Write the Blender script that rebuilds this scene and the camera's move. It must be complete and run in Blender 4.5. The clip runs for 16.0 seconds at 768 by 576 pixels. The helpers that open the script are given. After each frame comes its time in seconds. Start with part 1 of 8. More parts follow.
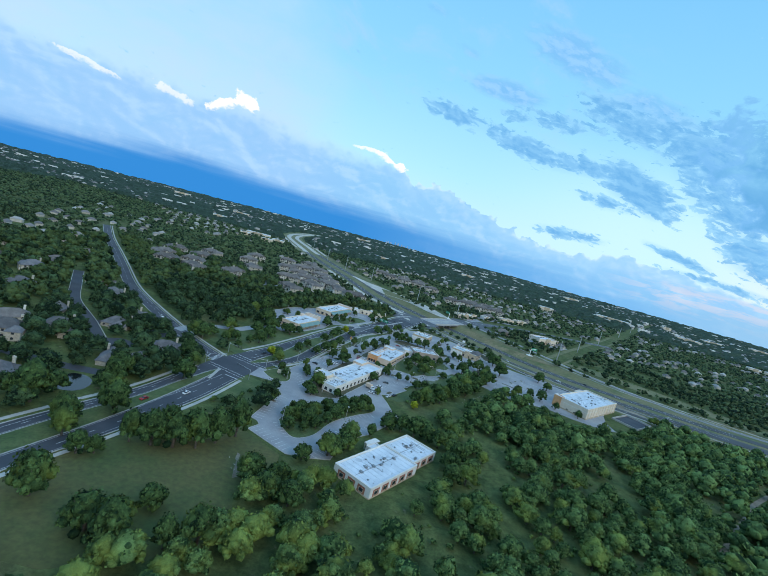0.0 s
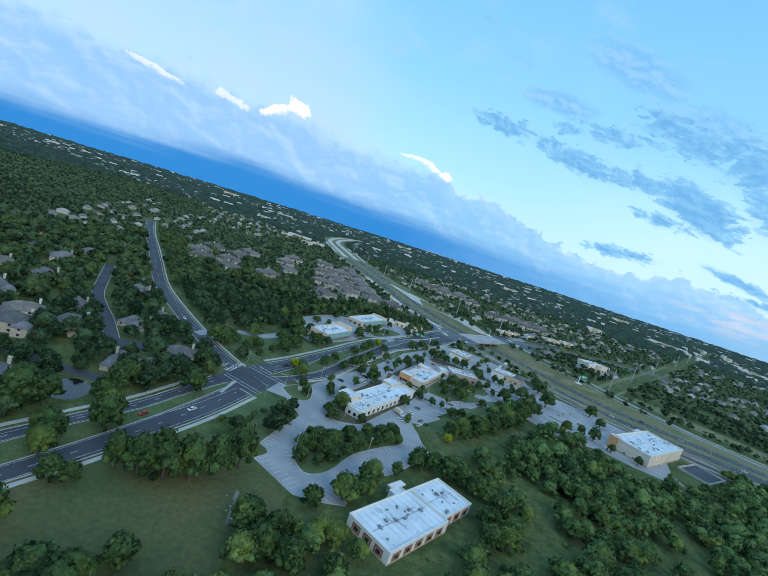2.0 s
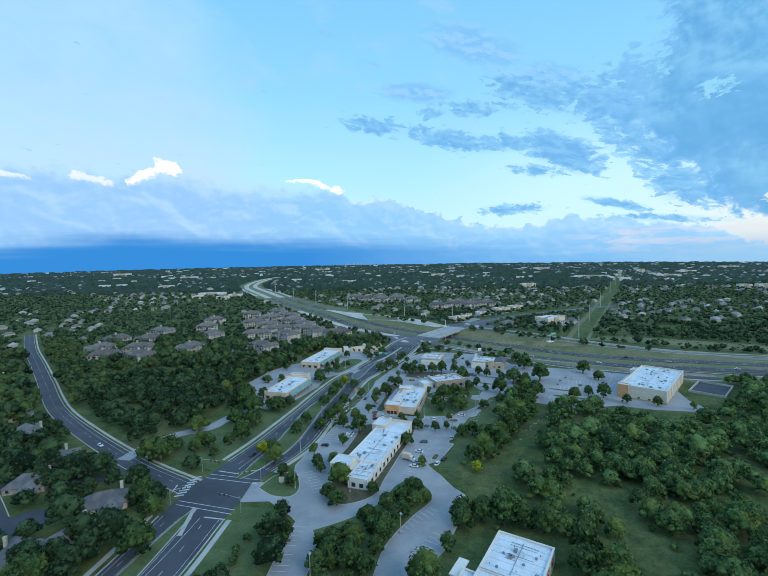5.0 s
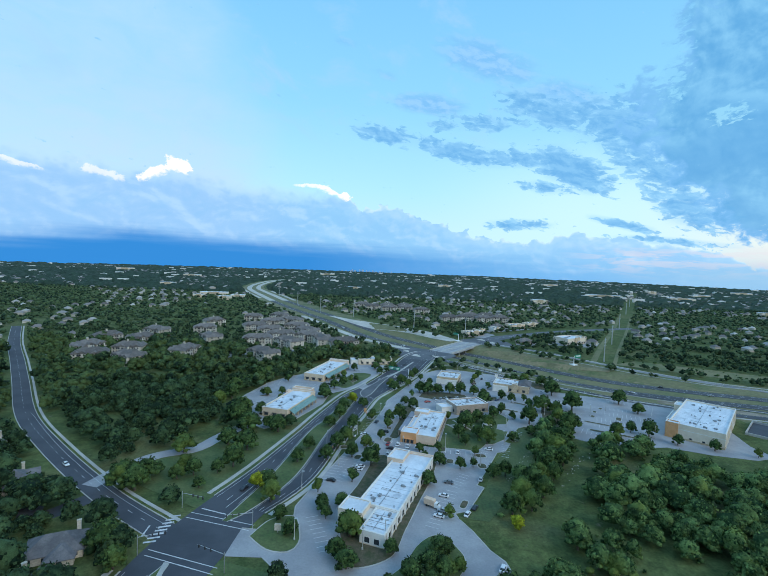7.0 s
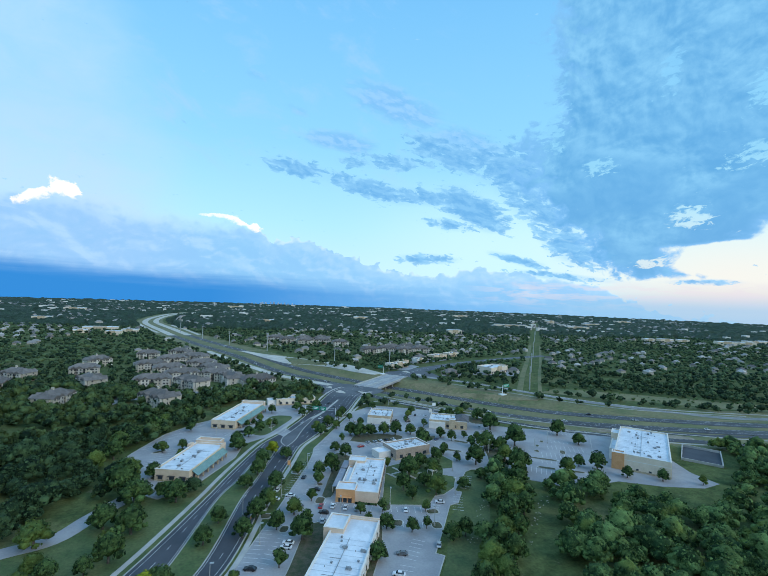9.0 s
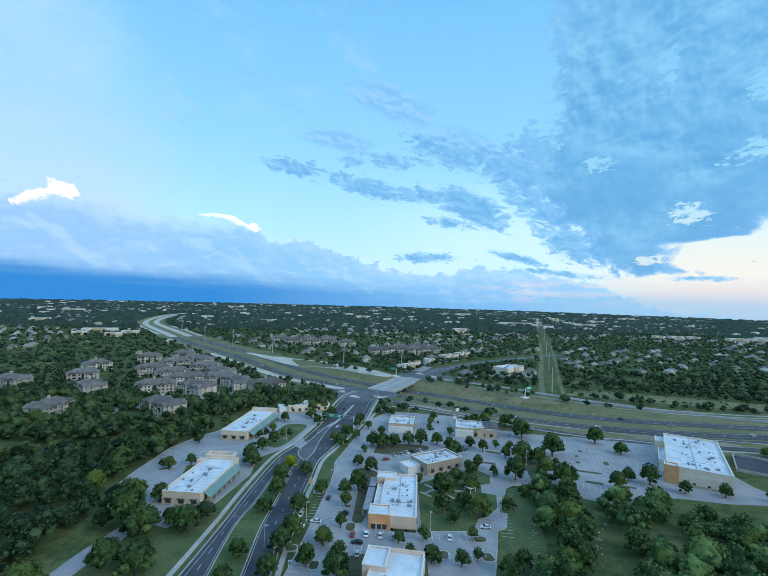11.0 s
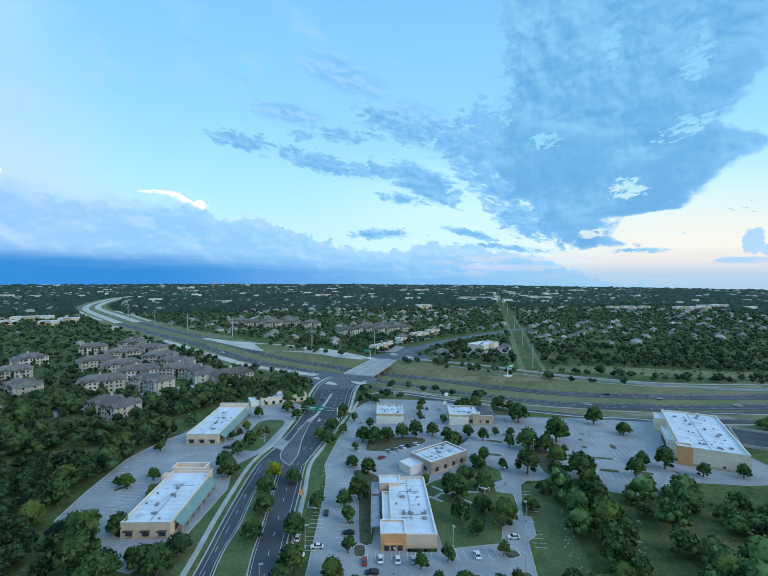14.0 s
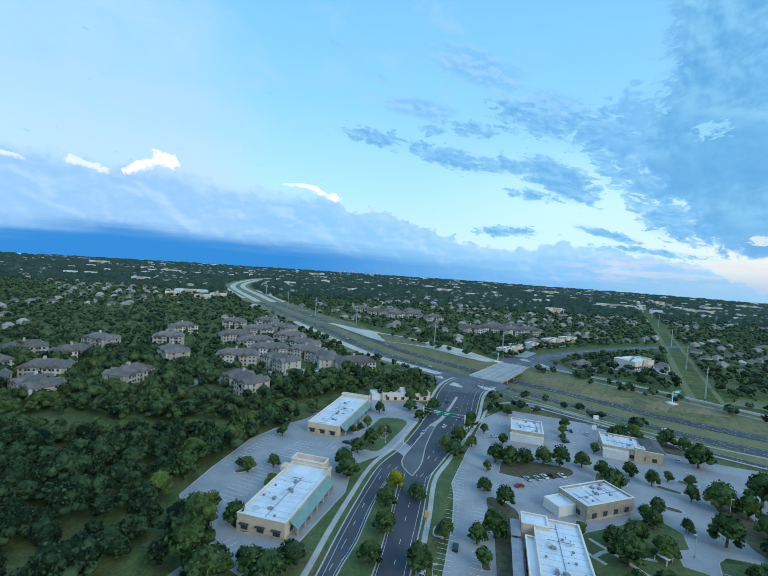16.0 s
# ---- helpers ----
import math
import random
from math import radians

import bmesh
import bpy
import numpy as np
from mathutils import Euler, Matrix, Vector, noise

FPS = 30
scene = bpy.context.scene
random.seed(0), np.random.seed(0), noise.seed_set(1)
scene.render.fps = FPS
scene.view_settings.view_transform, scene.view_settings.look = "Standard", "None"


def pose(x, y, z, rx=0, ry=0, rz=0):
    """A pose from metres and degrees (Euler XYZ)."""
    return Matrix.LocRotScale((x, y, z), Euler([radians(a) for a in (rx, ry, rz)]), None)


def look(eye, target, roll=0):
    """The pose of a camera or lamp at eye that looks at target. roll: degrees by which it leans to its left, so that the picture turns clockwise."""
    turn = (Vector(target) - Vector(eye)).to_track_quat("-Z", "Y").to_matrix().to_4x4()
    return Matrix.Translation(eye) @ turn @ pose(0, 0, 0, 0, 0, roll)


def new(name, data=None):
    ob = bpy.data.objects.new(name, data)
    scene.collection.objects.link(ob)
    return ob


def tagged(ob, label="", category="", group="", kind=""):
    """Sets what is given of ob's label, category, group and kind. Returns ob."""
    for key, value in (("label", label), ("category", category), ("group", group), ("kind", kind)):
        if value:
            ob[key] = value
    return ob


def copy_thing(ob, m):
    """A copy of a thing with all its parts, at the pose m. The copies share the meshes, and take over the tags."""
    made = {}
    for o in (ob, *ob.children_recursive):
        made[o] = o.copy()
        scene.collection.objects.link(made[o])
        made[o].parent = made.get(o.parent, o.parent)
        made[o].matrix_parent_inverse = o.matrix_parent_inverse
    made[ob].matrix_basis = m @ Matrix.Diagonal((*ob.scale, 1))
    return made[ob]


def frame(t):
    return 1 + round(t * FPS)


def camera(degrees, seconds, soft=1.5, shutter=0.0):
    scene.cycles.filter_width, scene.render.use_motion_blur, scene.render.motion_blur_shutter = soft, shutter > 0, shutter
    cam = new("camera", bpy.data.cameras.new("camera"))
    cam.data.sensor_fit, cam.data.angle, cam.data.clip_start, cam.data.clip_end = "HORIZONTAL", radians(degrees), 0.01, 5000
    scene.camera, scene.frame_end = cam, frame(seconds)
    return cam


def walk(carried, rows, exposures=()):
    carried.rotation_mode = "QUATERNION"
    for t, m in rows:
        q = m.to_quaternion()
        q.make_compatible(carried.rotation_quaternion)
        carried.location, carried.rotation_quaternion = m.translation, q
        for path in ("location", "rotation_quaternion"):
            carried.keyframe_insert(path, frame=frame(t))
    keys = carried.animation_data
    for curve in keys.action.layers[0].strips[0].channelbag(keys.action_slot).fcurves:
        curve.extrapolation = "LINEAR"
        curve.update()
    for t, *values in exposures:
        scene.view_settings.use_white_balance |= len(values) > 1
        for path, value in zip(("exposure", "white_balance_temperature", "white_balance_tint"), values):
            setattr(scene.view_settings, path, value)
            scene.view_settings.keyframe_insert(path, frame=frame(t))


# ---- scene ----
# Camera: a small drone, 95 to 112 m up, flying north along the road.
cam = camera(82.04, 16.0, soft=0.9)
ROWS = [
    (0.0, 13.09, -55.35, 109.16, 3.38, -7.16, 15.01),
    (0.5, 13.74, -46.60, 107.03, 8.47, -7.78, 16.84),
    (1.0, 13.96, -37.99, 107.73, 8.38, -7.77, 17.57),
    (1.5, 12.97, -30.02, 108.58, 8.45, -7.72, 17.58),
    (2.0, 10.82, -22.54, 108.84, 8.54, -7.63, 17.63),
    (2.5, 7.86, -15.23, 109.35, 8.47, -7.63, 16.96),
    (3.0, 4.23, -8.08, 109.71, 3.51, -6.01, 8.11),
    (3.5, 0.28, -0.55, 109.65, 0.03, -5.68, -1.07),
    (4.0, -3.07, 7.23, 108.08, -0.76, -5.40, -2.20),
    (6.5, -17.53, 54.40, 103.25, -0.09, -3.40, 1.98),
    (7.0, -20.18, 62.82, 102.35, -0.14, -3.35, 2.17),
    (7.5, -22.72, 71.19, 101.12, -0.34, -2.44, 1.75),
    (8.0, -24.93, 80.47, 99.29, -2.36, 0.46, 1.74),
    (8.5, -27.06, 91.01, 97.78, -10.25, 1.22, 4.52),
    (9.0, -29.37, 100.50, 96.65, -11.32, 1.30, 2.11),
    (11.5, -42.01, 134.10, 96.09, -11.59, 1.03, 1.51),
    (12.0, -43.77, 140.29, 96.50, -16.13, -0.40, 0.04),
    (12.5, -45.57, 146.41, 96.86, -17.86, -1.63, -0.73),
    (13.0, -47.58, 152.70, 96.96, -17.83, -1.69, -0.68),
    (13.5, -49.57, 158.99, 96.86, -17.49, -1.77, -0.22),
    (14.0, -51.44, 165.20, 96.73, -17.30, -1.77, 0.39),
    (14.5, -53.15, 171.56, 96.42, -17.10, -1.84, 1.55),
    (15.0, -54.43, 178.80, 95.76, -16.53, -1.89, 2.27),
    (15.5, -54.99, 187.62, 94.62, -9.47, -2.30, 2.73),
    (16.0, -55.59, 196.68, 93.23, -1.90, -2.96, 3.87),
]


def flight_row(t, x, y, z, yaw, pitch, roll):
    yaw, pitch = radians(yaw), radians(pitch)
    ahead = Vector((-math.sin(yaw) * math.cos(pitch), math.cos(yaw) * math.cos(pitch), math.sin(pitch)))
    eye = Vector((x, y, z))
    return t, look(eye, eye + ahead * 100, roll)


walk(cam, [flight_row(*r) for r in ROWS], exposures=[(0.0, 0.0), (16.0, 0.0)])

# ---- world: evening sky with a storm bank, cumulus and a grey cloud ----
world = bpy.data.worlds.new("evening_sky")
scene.world = world
world.use_nodes = True
wt = world.node_tree
wt.nodes.clear()


class Graph:
    """Short helpers to write node arithmetic."""

    def __init__(self, tree):
        self.tree = tree

    def node(self, kind):
        return self.tree.nodes.new(kind)

    def put(self, socket, value):
        if isinstance(value, bpy.types.NodeSocket):
            self.tree.links.new(value, socket)
        elif value is not None:
            socket.default_value = value

    def math(self, op, a, b=None, c=None):
        n = self.node("ShaderNodeMath")
        n.operation = op
        for k, v in enumerate((a, b, c)):
            if v is not None:
                self.put(n.inputs[k], v)
        return n.outputs[0]

    def add(self, a, b):
        return self.math("ADD", a, b)

    def sub(self, a, b):
        return self.math("SUBTRACT", a, b)

    def mul(self, a, b):
        return self.math("MULTIPLY", a, b)

    def step(self, x, lo, hi, a=0.0, b=1.0):
        n = self.node("ShaderNodeMapRange")
        n.interpolation_type = "SMOOTHSTEP"
        for k, v in enumerate((x, lo, hi, a, b)):
            self.put(n.inputs[k], v)
        return n.outputs[0]

    def lin(self, x, lo, hi, a=0.0, b=1.0):
        n = self.node("ShaderNodeMapRange")
        for k, v in enumerate((x, lo, hi, a, b)):
            self.put(n.inputs[k], v)
        return n.outputs[0]

    def vec(self, x, y, z=0.0):
        n = self.node("ShaderNodeCombineXYZ")
        for k, v in enumerate((x, y, z)):
            self.put(n.inputs[k], v)
        return n.outputs[0]

    def noise(self, vector, scale=1.0, detail=6.0, rough=0.55, distort=0.0, out=0):
        n = self.node("ShaderNodeTexNoise")
        self.put(n.inputs["Vector"], vector)
        n.inputs["Scale"].default_value = scale
        n.inputs["Detail"].default_value = detail
        n.inputs["Roughness"].default_value = rough
        n.inputs["Distortion"].default_value = distort
        return n.outputs[out]

    def mix(self, t, a, b, blend="MIX"):
        n = self.node("ShaderNodeMix")
        n.data_type, n.blend_type = "RGBA", blend
        self.put(n.inputs[0], t)
        for k, v in ((6, a), (7, b)):
            if isinstance(v, tuple):
                v = (*v[:3], 1.0)
            self.put(n.inputs[k], v)
        return n.outputs[2]

    def ramp(self, x, stops):
        n = self.node("ShaderNodeValToRGB")
        while len(n.color_ramp.elements) < len(stops):
            n.color_ramp.elements.new(0.5)
        for e, (pos, col) in zip(n.color_ramp.elements, stops):
            e.position = pos
            e.color = (*col, 1.0)
        self.put(n.inputs[0], x)
        return n.outputs[0]

    def profile(self, x, points):
        """A line of straight pieces through (x, value) points."""
        x0, x1 = points[0][0], points[-1][0]
        lo, hi = min(p[1] for p in points), max(p[1] for p in points)
        stops = [((p - x0) / (x1 - x0), ((v - lo) / (hi - lo),) * 3) for p, v in points]
        return self.lin(self.ramp(self.lin(x, x0, x1), stops), 0.0, 1.0, lo, hi)


def srgb(r, g, b):
    return tuple(((v / 255 + 0.055) / 1.055) ** 2.4 if v > 10 else v / 3294.6 for v in (r, g, b))


SUN_AZ, SUN_EL = 135.0, 32.0


def build_sky():
    g = Graph(wt)
    coord = g.node("ShaderNodeTexCoord").outputs["Generated"]
    sep = g.node("ShaderNodeSeparateXYZ")
    g.put(sep.inputs[0], coord)
    dx, dy, dz = sep.outputs
    az = g.mul(g.math("ARCTAN2", dx, dy), 57.2958)
    el = g.mul(g.math("ARCSINE", g.math("MINIMUM", g.math("MAXIMUM", dz, -1.0), 1.0)), 57.2958)

    def at(shift_az, shift_el, sx=0.1, sy=0.2, slope=0.0):
        """Cloud coordinates, stretched sideways as clouds in perspective are."""
        a, e = g.add(az, shift_az), g.add(el, shift_el)
        return g.vec(g.mul(a, sx), g.mul(g.add(e, g.mul(a, slope)) if slope else e, sy))

    def relief(scale, sx=0.1, sy=0.2, detail=7.0, rough=0.6, slope=0.0, gain=3.0):
        """Lit side minus shaded side of the billows, about 0.5."""
        lit = g.noise(at(0.35, 0.45, sx, sy, slope), scale, detail, rough, 0.3)
        own = g.noise(at(0, 0, sx, sy, slope), scale, detail, rough, 0.3)
        return g.add(g.mul(g.sub(own, lit), gain), 0.5), own

    def patch(a0, e0, ra, re, tilt):
        u = g.math("DIVIDE", g.sub(az, a0), ra)
        v = g.math("DIVIDE", g.sub(g.sub(el, e0), g.mul(g.sub(az, a0), tilt)), re)
        return g.math("SQRT", g.add(g.mul(u, u), g.mul(v, v)))

    # clear sky: cyan low, bluer up, over a physical sky
    clear = g.ramp(g.lin(el, 0.0, 45.0), [(0.0, srgb(208, 242, 252)), (0.2, srgb(178, 236, 254)), (0.42, srgb(148, 219, 254)), (0.72, srgb(126, 202, 254)), (1.0, srgb(100, 182, 248))])
    nishita = g.node("ShaderNodeTexSky")
    nishita.sky_type, nishita.sun_disc = "NISHITA", False
    nishita.sun_elevation, nishita.sun_rotation = radians(SUN_EL), radians(SUN_AZ)
    nishita.air_density, nishita.dust_density, nishita.ozone_density = 1.0, 0.6, 2.0
    phys = g.mix(1.0, nishita.outputs[0], (0.12, 0.12, 0.12), "MULTIPLY")
    sky = g.mix(0.10, clear, phys)
    big = g.noise(at(0, 0), 0.75, 4.0, 0.5)
    mid = g.noise(at(0, 0), 1.9, 8.0, 0.6, 0.6)

    # thin veils high on the western side
    edge = g.profile(el, [(0, -8), (7, -9), (13, -14), (20, -17), (26, -19), (45, -24)])
    soft = g.step(g.sub(g.add(edge, g.mul(g.sub(big, 0.5), 14.0)), az), -3.0, 9.0)
    sky = g.mix(g.mul(soft, g.lin(mid, 0.3, 0.7, 0.55, 0.95)), sky, g.mix(g.step(el, 22.0, 9.0), srgb(172, 217, 255), srgb(190, 222, 254)))
    thin = g.step(g.noise(at(0, 0, 0.07, 0.12, 0.2), 1.6, 7.0, 0.6, 0.4), 0.50, 0.72)
    thin = g.mul(thin, g.mul(g.step(az, 26.0, 6.0), g.step(el, 12.0, 18.0)))
    sky = g.mix(g.mul(thin, 0.55), sky, srgb(168, 210, 252))
    # pale glow under the grey cloud
    glow = g.mul(g.mul(g.step(az, 2.0, 26.0), g.step(az, 70.0, 50.0)), g.mul(g.step(el, 17.0, 6.0), g.step(el, -1.0, 4.0)))
    sky = g.mix(g.mul(glow, 0.85), sky, srgb(206, 244, 253))
    # warm light low in the east
    warm = g.mul(g.step(az, 26.0, 50.0), g.mul(g.step(el, 12.0, 3.0), g.step(az, 150.0, 90.0)))
    sky = g.mix(g.mul(warm, 0.92), sky, g.mix(g.step(el, 3.4, 1.0), srgb(243, 240, 232), srgb(226, 220, 222)))

    # broken cloud in drifts that fall towards the east: place, spread, lean and thickness
    def spread(rows):
        shape = None
        for a0, e0, ra, re, tilt, weight in rows:
            m = g.mul(g.step(patch(a0, e0, ra, re, tilt), 1.2, 0.1), weight)
            shape = m if shape is None else g.math("MAXIMUM", shape, m)
        return shape

    soft_shape = spread(((5.0, 19.3, 7.0, 1.9, -0.10, 0.95), (12.0, 23.6, 10.0, 3.4, -0.30, 0.85), (21.0, 19.6, 9.0, 2.6, -0.25, 0.80), (-1.0, 22.5, 3.0, 1.0, -0.2, 0.6), (-6.0, 25.5, 3.5, 0.9, -0.1, 0.5)))
    shape = spread((
        (-0.4, 15.7, 6.0, 1.7, -0.12, 0.86), (9.0, 13.9, 8.5, 1.8, -0.22, 1.0), (11.0, 17.2, 10.0, 1.5, 0.0, 0.76), (20.0, 18.0, 10.0, 2.8, -0.25, 0.90), (27.0, 16.4, 7.5, 4.2, -0.2, 0.98),
        (22.3, 11.6, 6.2, 2.9, -0.42, 1.2), (16.0, 13.1, 7.0, 1.5, -0.12, 0.86), (30.0, 11.6, 8.5, 4.2, -0.75, 0.84), (34.0, 7.4, 6.5, 3.8, -0.55, 0.86), (16.6, 5.2, 5.8, 0.95, 0.0, 0.86),
        (28.0, 5.3, 5.2, 0.85, -0.25, 0.86), (19.5, 9.6, 5.5, 1.1, -0.15, 0.76), (33.0, 3.4, 9.0, 0.7, -0.08, 0.76), (47.0, 2.9, 5.0, 0.5, 0.0, 0.70)))
    lit_d, n_d = relief(3.6, 0.1, 0.22, 8.0, 0.62, 0.2, 1.6)
    flecks = g.noise(at(0, 0, 0.1, 0.22, 0.12), 7.5, 4.0, 0.60, 0.5)
    field = g.add(shape, g.add(g.mul(g.sub(n_d, 0.5), 1.6), g.mul(g.sub(flecks, 0.5), 1.9)))
    streak = g.step(field, 0.42, 0.58)
    thick = g.step(field, 0.5, 1.0)
    soft_field = g.step(g.add(soft_shape, g.mul(g.sub(n_d, 0.5), 1.1)), 0.25, 0.85)
    sky = g.mix(g.mul(soft_field, 0.85), sky, g.mix(g.step(lit_d, 0.3, 0.7), srgb(124, 188, 242), srgb(152, 204, 250)))
    haze = g.step(g.add(shape, g.mul(g.sub(mid, 0.5), 0.9)), 0.2, 0.8)
    sky = g.mix(g.mul(haze, 0.5), sky, srgb(150, 208, 250))
    shade = g.mix(g.step(lit_d, 0.30, 0.72), srgb(110, 178, 232), srgb(148, 208, 248))
    shade = g.mix(g.mul(thick, 0.45), shade, srgb(102, 172, 228))
    sky = g.mix(g.mul(streak, g.lin(thick, 0.0, 1.0, 0.72, 0.95)), sky, shade)

    # the large grey cloud, narrow below and spreading upwards
    west = g.profile(el, [(2.5, 41), (4, 39), (5.7, 36), (8, 35.2), (11.6, 31), (14.6, 28.2), (18.6, 28), (21, 30), (26, 32.2), (33, 31), (45, 27)])
    east = g.profile(el, [(2.5, 45), (3.4, 48), (4.4, 45), (6.6, 45.8), (7.4, 51), (9.3, 53.2), (11.7, 56.5), (13.2, 60), (15.5, 55), (18, 57), (24, 60), (33, 69), (45, 82)])
    lit_g, n_g = relief(1.7, 0.1, 0.11, 7.0, 0.54, 0.0, 1.5)
    n_f = g.noise(at(0, 0, 0.1, 0.13, 0.0), 5.0, 5.0, 0.58, 0.4)
    inner = g.math("MINIMUM", g.sub(az, west), g.sub(east, az))
    inner = g.math("MINIMUM", inner, g.mul(g.sub(el, 3.2), 3.0))
    frayed = g.lin(az, 40.0, 46.0, 1.0, 0.55)
    inner = g.add(inner, g.mul(g.add(g.mul(g.sub(n_g, 0.5), 9.0), g.mul(g.sub(n_f, 0.5), 9.0)), frayed))
    grey = g.step(inner, -0.3, 1.5)
    # small rents where the pale sky shows through
    rents = None
    for row in ((46.0, 9.8, 2.6, 1.9, 0.0), (42.6, 5.0, 3.2, 0.8, 0.12), (31.6, 22.5, 2.6, 7.0, 0.1), (37.0, 16.0, 2.4, 1.6, 0.0), (51.5, 15.6, 4.0, 1.6, 0.35), (52.0, 21.5, 2.2, 2.6, 0.6), (44.0, 25.0, 1.4, 3.5, 0.8), (29.5, 8.6, 4.0, 2.6, -0.5)):
        m = g.step(patch(*row), 1.3, 0.1)
        rents = m if rents is None else g.math("MAXIMUM", rents, m)
    torn = g.noise(at(0, 0, 0.1, 0.2, -0.1), 8.5, 5.0, 0.62, 0.5)
    hole = g.step(g.add(g.mul(rents, 0.30), torn), 0.66, 0.80)
    tone = g.mix(g.step(g.add(g.mul(lit_g, 0.7), g.mul(n_f, 0.3)), 0.34, 0.70), srgb(96, 168, 222), srgb(140, 204, 244))
    tone = g.mix(g.mul(g.mul(g.step(n_g, 0.38, 0.60), 0.8), g.step(el, 26.0, 8.0)), tone, srgb(94, 166, 222))
    tone = g.mix(g.step(inner, 3.0, 0.0), tone, srgb(128, 190, 243))
    sky = g.mix(g.mul(grey, g.lin(hole, 0.0, 1.0, 0.96, 0.22)), sky, tone)

    # small cumulus far to the east
    tuft = g.math("MINIMUM", patch(57.2, 3.6, 1.0, 1.4, 0.0), g.math("MINIMUM", patch(60.0, 2.6, 2.6, 1.3, 0.0), patch(57.5, 1.7, 3.4, 0.35, 0.0)))
    tuft = g.step(g.add(tuft, g.mul(g.sub(n_f, 0.5), 1.6)), 1.05, 0.85)
    sky = g.mix(g.mul(tuft, 0.85), sky, srgb(158, 208, 246))

    # cumulus bank along the horizon
    top = g.profile(az, [(-70, 11), (-40, 10.6), (-31, 10.2), (-26, 10.8), (-18, 9.6), (-11, 9.4), (-5, 8.0), (-3, 6.6), (-0.5, 7.4), (2, 7.2), (4.5, 6.4), (7, 5.5), (8.4, 4.6), (12.3, 3.7), (16.7, 3.2), (18.6, 3.7), (20.2, 2.5), (20.7, 4.1), (23.2, 4.8), (25.3, 4.1), (28.3, 3.6), (33.4, 3.2), (38.7, 1.8), (44, -0.4), (60, -2)])
    heaps = g.node("ShaderNodeTexVoronoi")
    heaps.feature = "SMOOTH_F1"
    g.put(heaps.inputs["Vector"], at(0, 0, 0.1, 0.12))
    heaps.inputs["Scale"].default_value = 6.0
    lit_b, n_b = relief(1.9, 0.1, 0.16, 6.0, 0.52, 0.0, 2.0)
    curl = g.noise(at(0, 0, 0.1, 0.12), 11.0, 5.0, 0.62)
    knobs = g.node("ShaderNodeTexVoronoi")
    knobs.feature = "SMOOTH_F1"
    g.put(knobs.inputs["Vector"], at(0, 0, 0.1, 0.12))
    knobs.inputs["Scale"].default_value = 17.0
    round_ = g.add(g.mul(g.sub(0.4, heaps.outputs["Distance"]), 1.7), g.mul(g.sub(0.4, knobs.outputs["Distance"]), 0.8))
    billow = g.add(round_, g.add(g.mul(g.sub(curl, 0.5), 0.7), g.mul(g.sub(n_b, 0.5), 1.4)))
    depth = g.sub(g.add(top, billow), el)
    blur = g.lin(az, -12.0, -4.0, 3.0, 0.10)
    bank = g.step(g.math("DIVIDE", depth, blur), 0.0, 1.0)
    lit = g.mix(g.step(depth, 0.1, 2.6), g.mix(g.step(az, -16.0, -2.0), srgb(192, 224, 254), srgb(164, 212, 249)), g.mix(g.step(az, -22.0, -6.0), srgb(154, 201, 246), srgb(142, 200, 245)))
    lit = g.mix(g.mul(g.step(lit_b, 0.45, 0.75), 0.45), lit, srgb(192, 226, 254))
    lit = g.mix(g.mul(g.step(lit_b, 0.52, 0.25), 0.4), lit, srgb(138, 194, 244))
    rim = g.mul(g.mul(g.step(depth, 0.55, 0.05), g.step(az, -9.0, -4.0)), g.step(lit_b, 0.35, 0.6))
    lit = g.mix(g.mul(g.step(round_, -0.1, -0.55), 0.35), lit, srgb(140, 196, 244))
    lit = g.mix(g.mul(rim, 0.8), lit, srgb(208, 238, 254))
    sky = g.mix(g.mul(bank, 0.95), sky, lit)
    # faint pink bars low on the eastern side
    pink = g.mul(g.step(g.noise(at(0, 0, 0.09, 0.5), 3.2, 7.0, 0.62, 0.5), 0.44, 0.60), g.mul(g.step(az, 20.0, 30.0), g.mul(g.step(el, -1.2, 0.6), g.step(el, 3.2, 1.8))))
    sky = g.mix(g.mul(g.mul(pink, g.step(az, 150.0, 90.0)), 0.5), sky, srgb(228, 220, 230))
    # sunlit tops
    crisp = g.noise(at(0, 0, 0.1, 0.12), 9.0, 6.0, 0.6)
    for a0, e0, ra, re, tilt, floor_, strong in ((-27.2, 9.0, 2.3, 0.9, 0.45, -0.1, 1.0), (-25.0, 10.0, 1.5, 1.1, -0.2, -0.4, 1.0), (-32.6, 8.3, 2.2, 0.8, -0.2, -0.2, 0.6), (-40.5, 8.5, 3.0, 0.4, -0.15, -0.4, 0.6), (-9.6, 9.2, 2.0, 0.3, 0.05, -0.6, 0.8), (-7.4, 8.7, 1.6, 0.5, -0.3, -0.5, 0.95), (-5.2, 8.0, 0.9, 0.6, -0.2, -0.6, 1.0)):
        r = g.add(patch(a0, e0, ra, re, tilt), g.mul(g.sub(crisp, 0.5), 2.0))
        under = g.step(g.sub(g.sub(el, e0), g.add(g.mul(g.sub(az, a0), tilt), g.mul(g.sub(0.5, crisp), 2.2))), floor_ * re - 0.3, floor_ * re + 0.3)
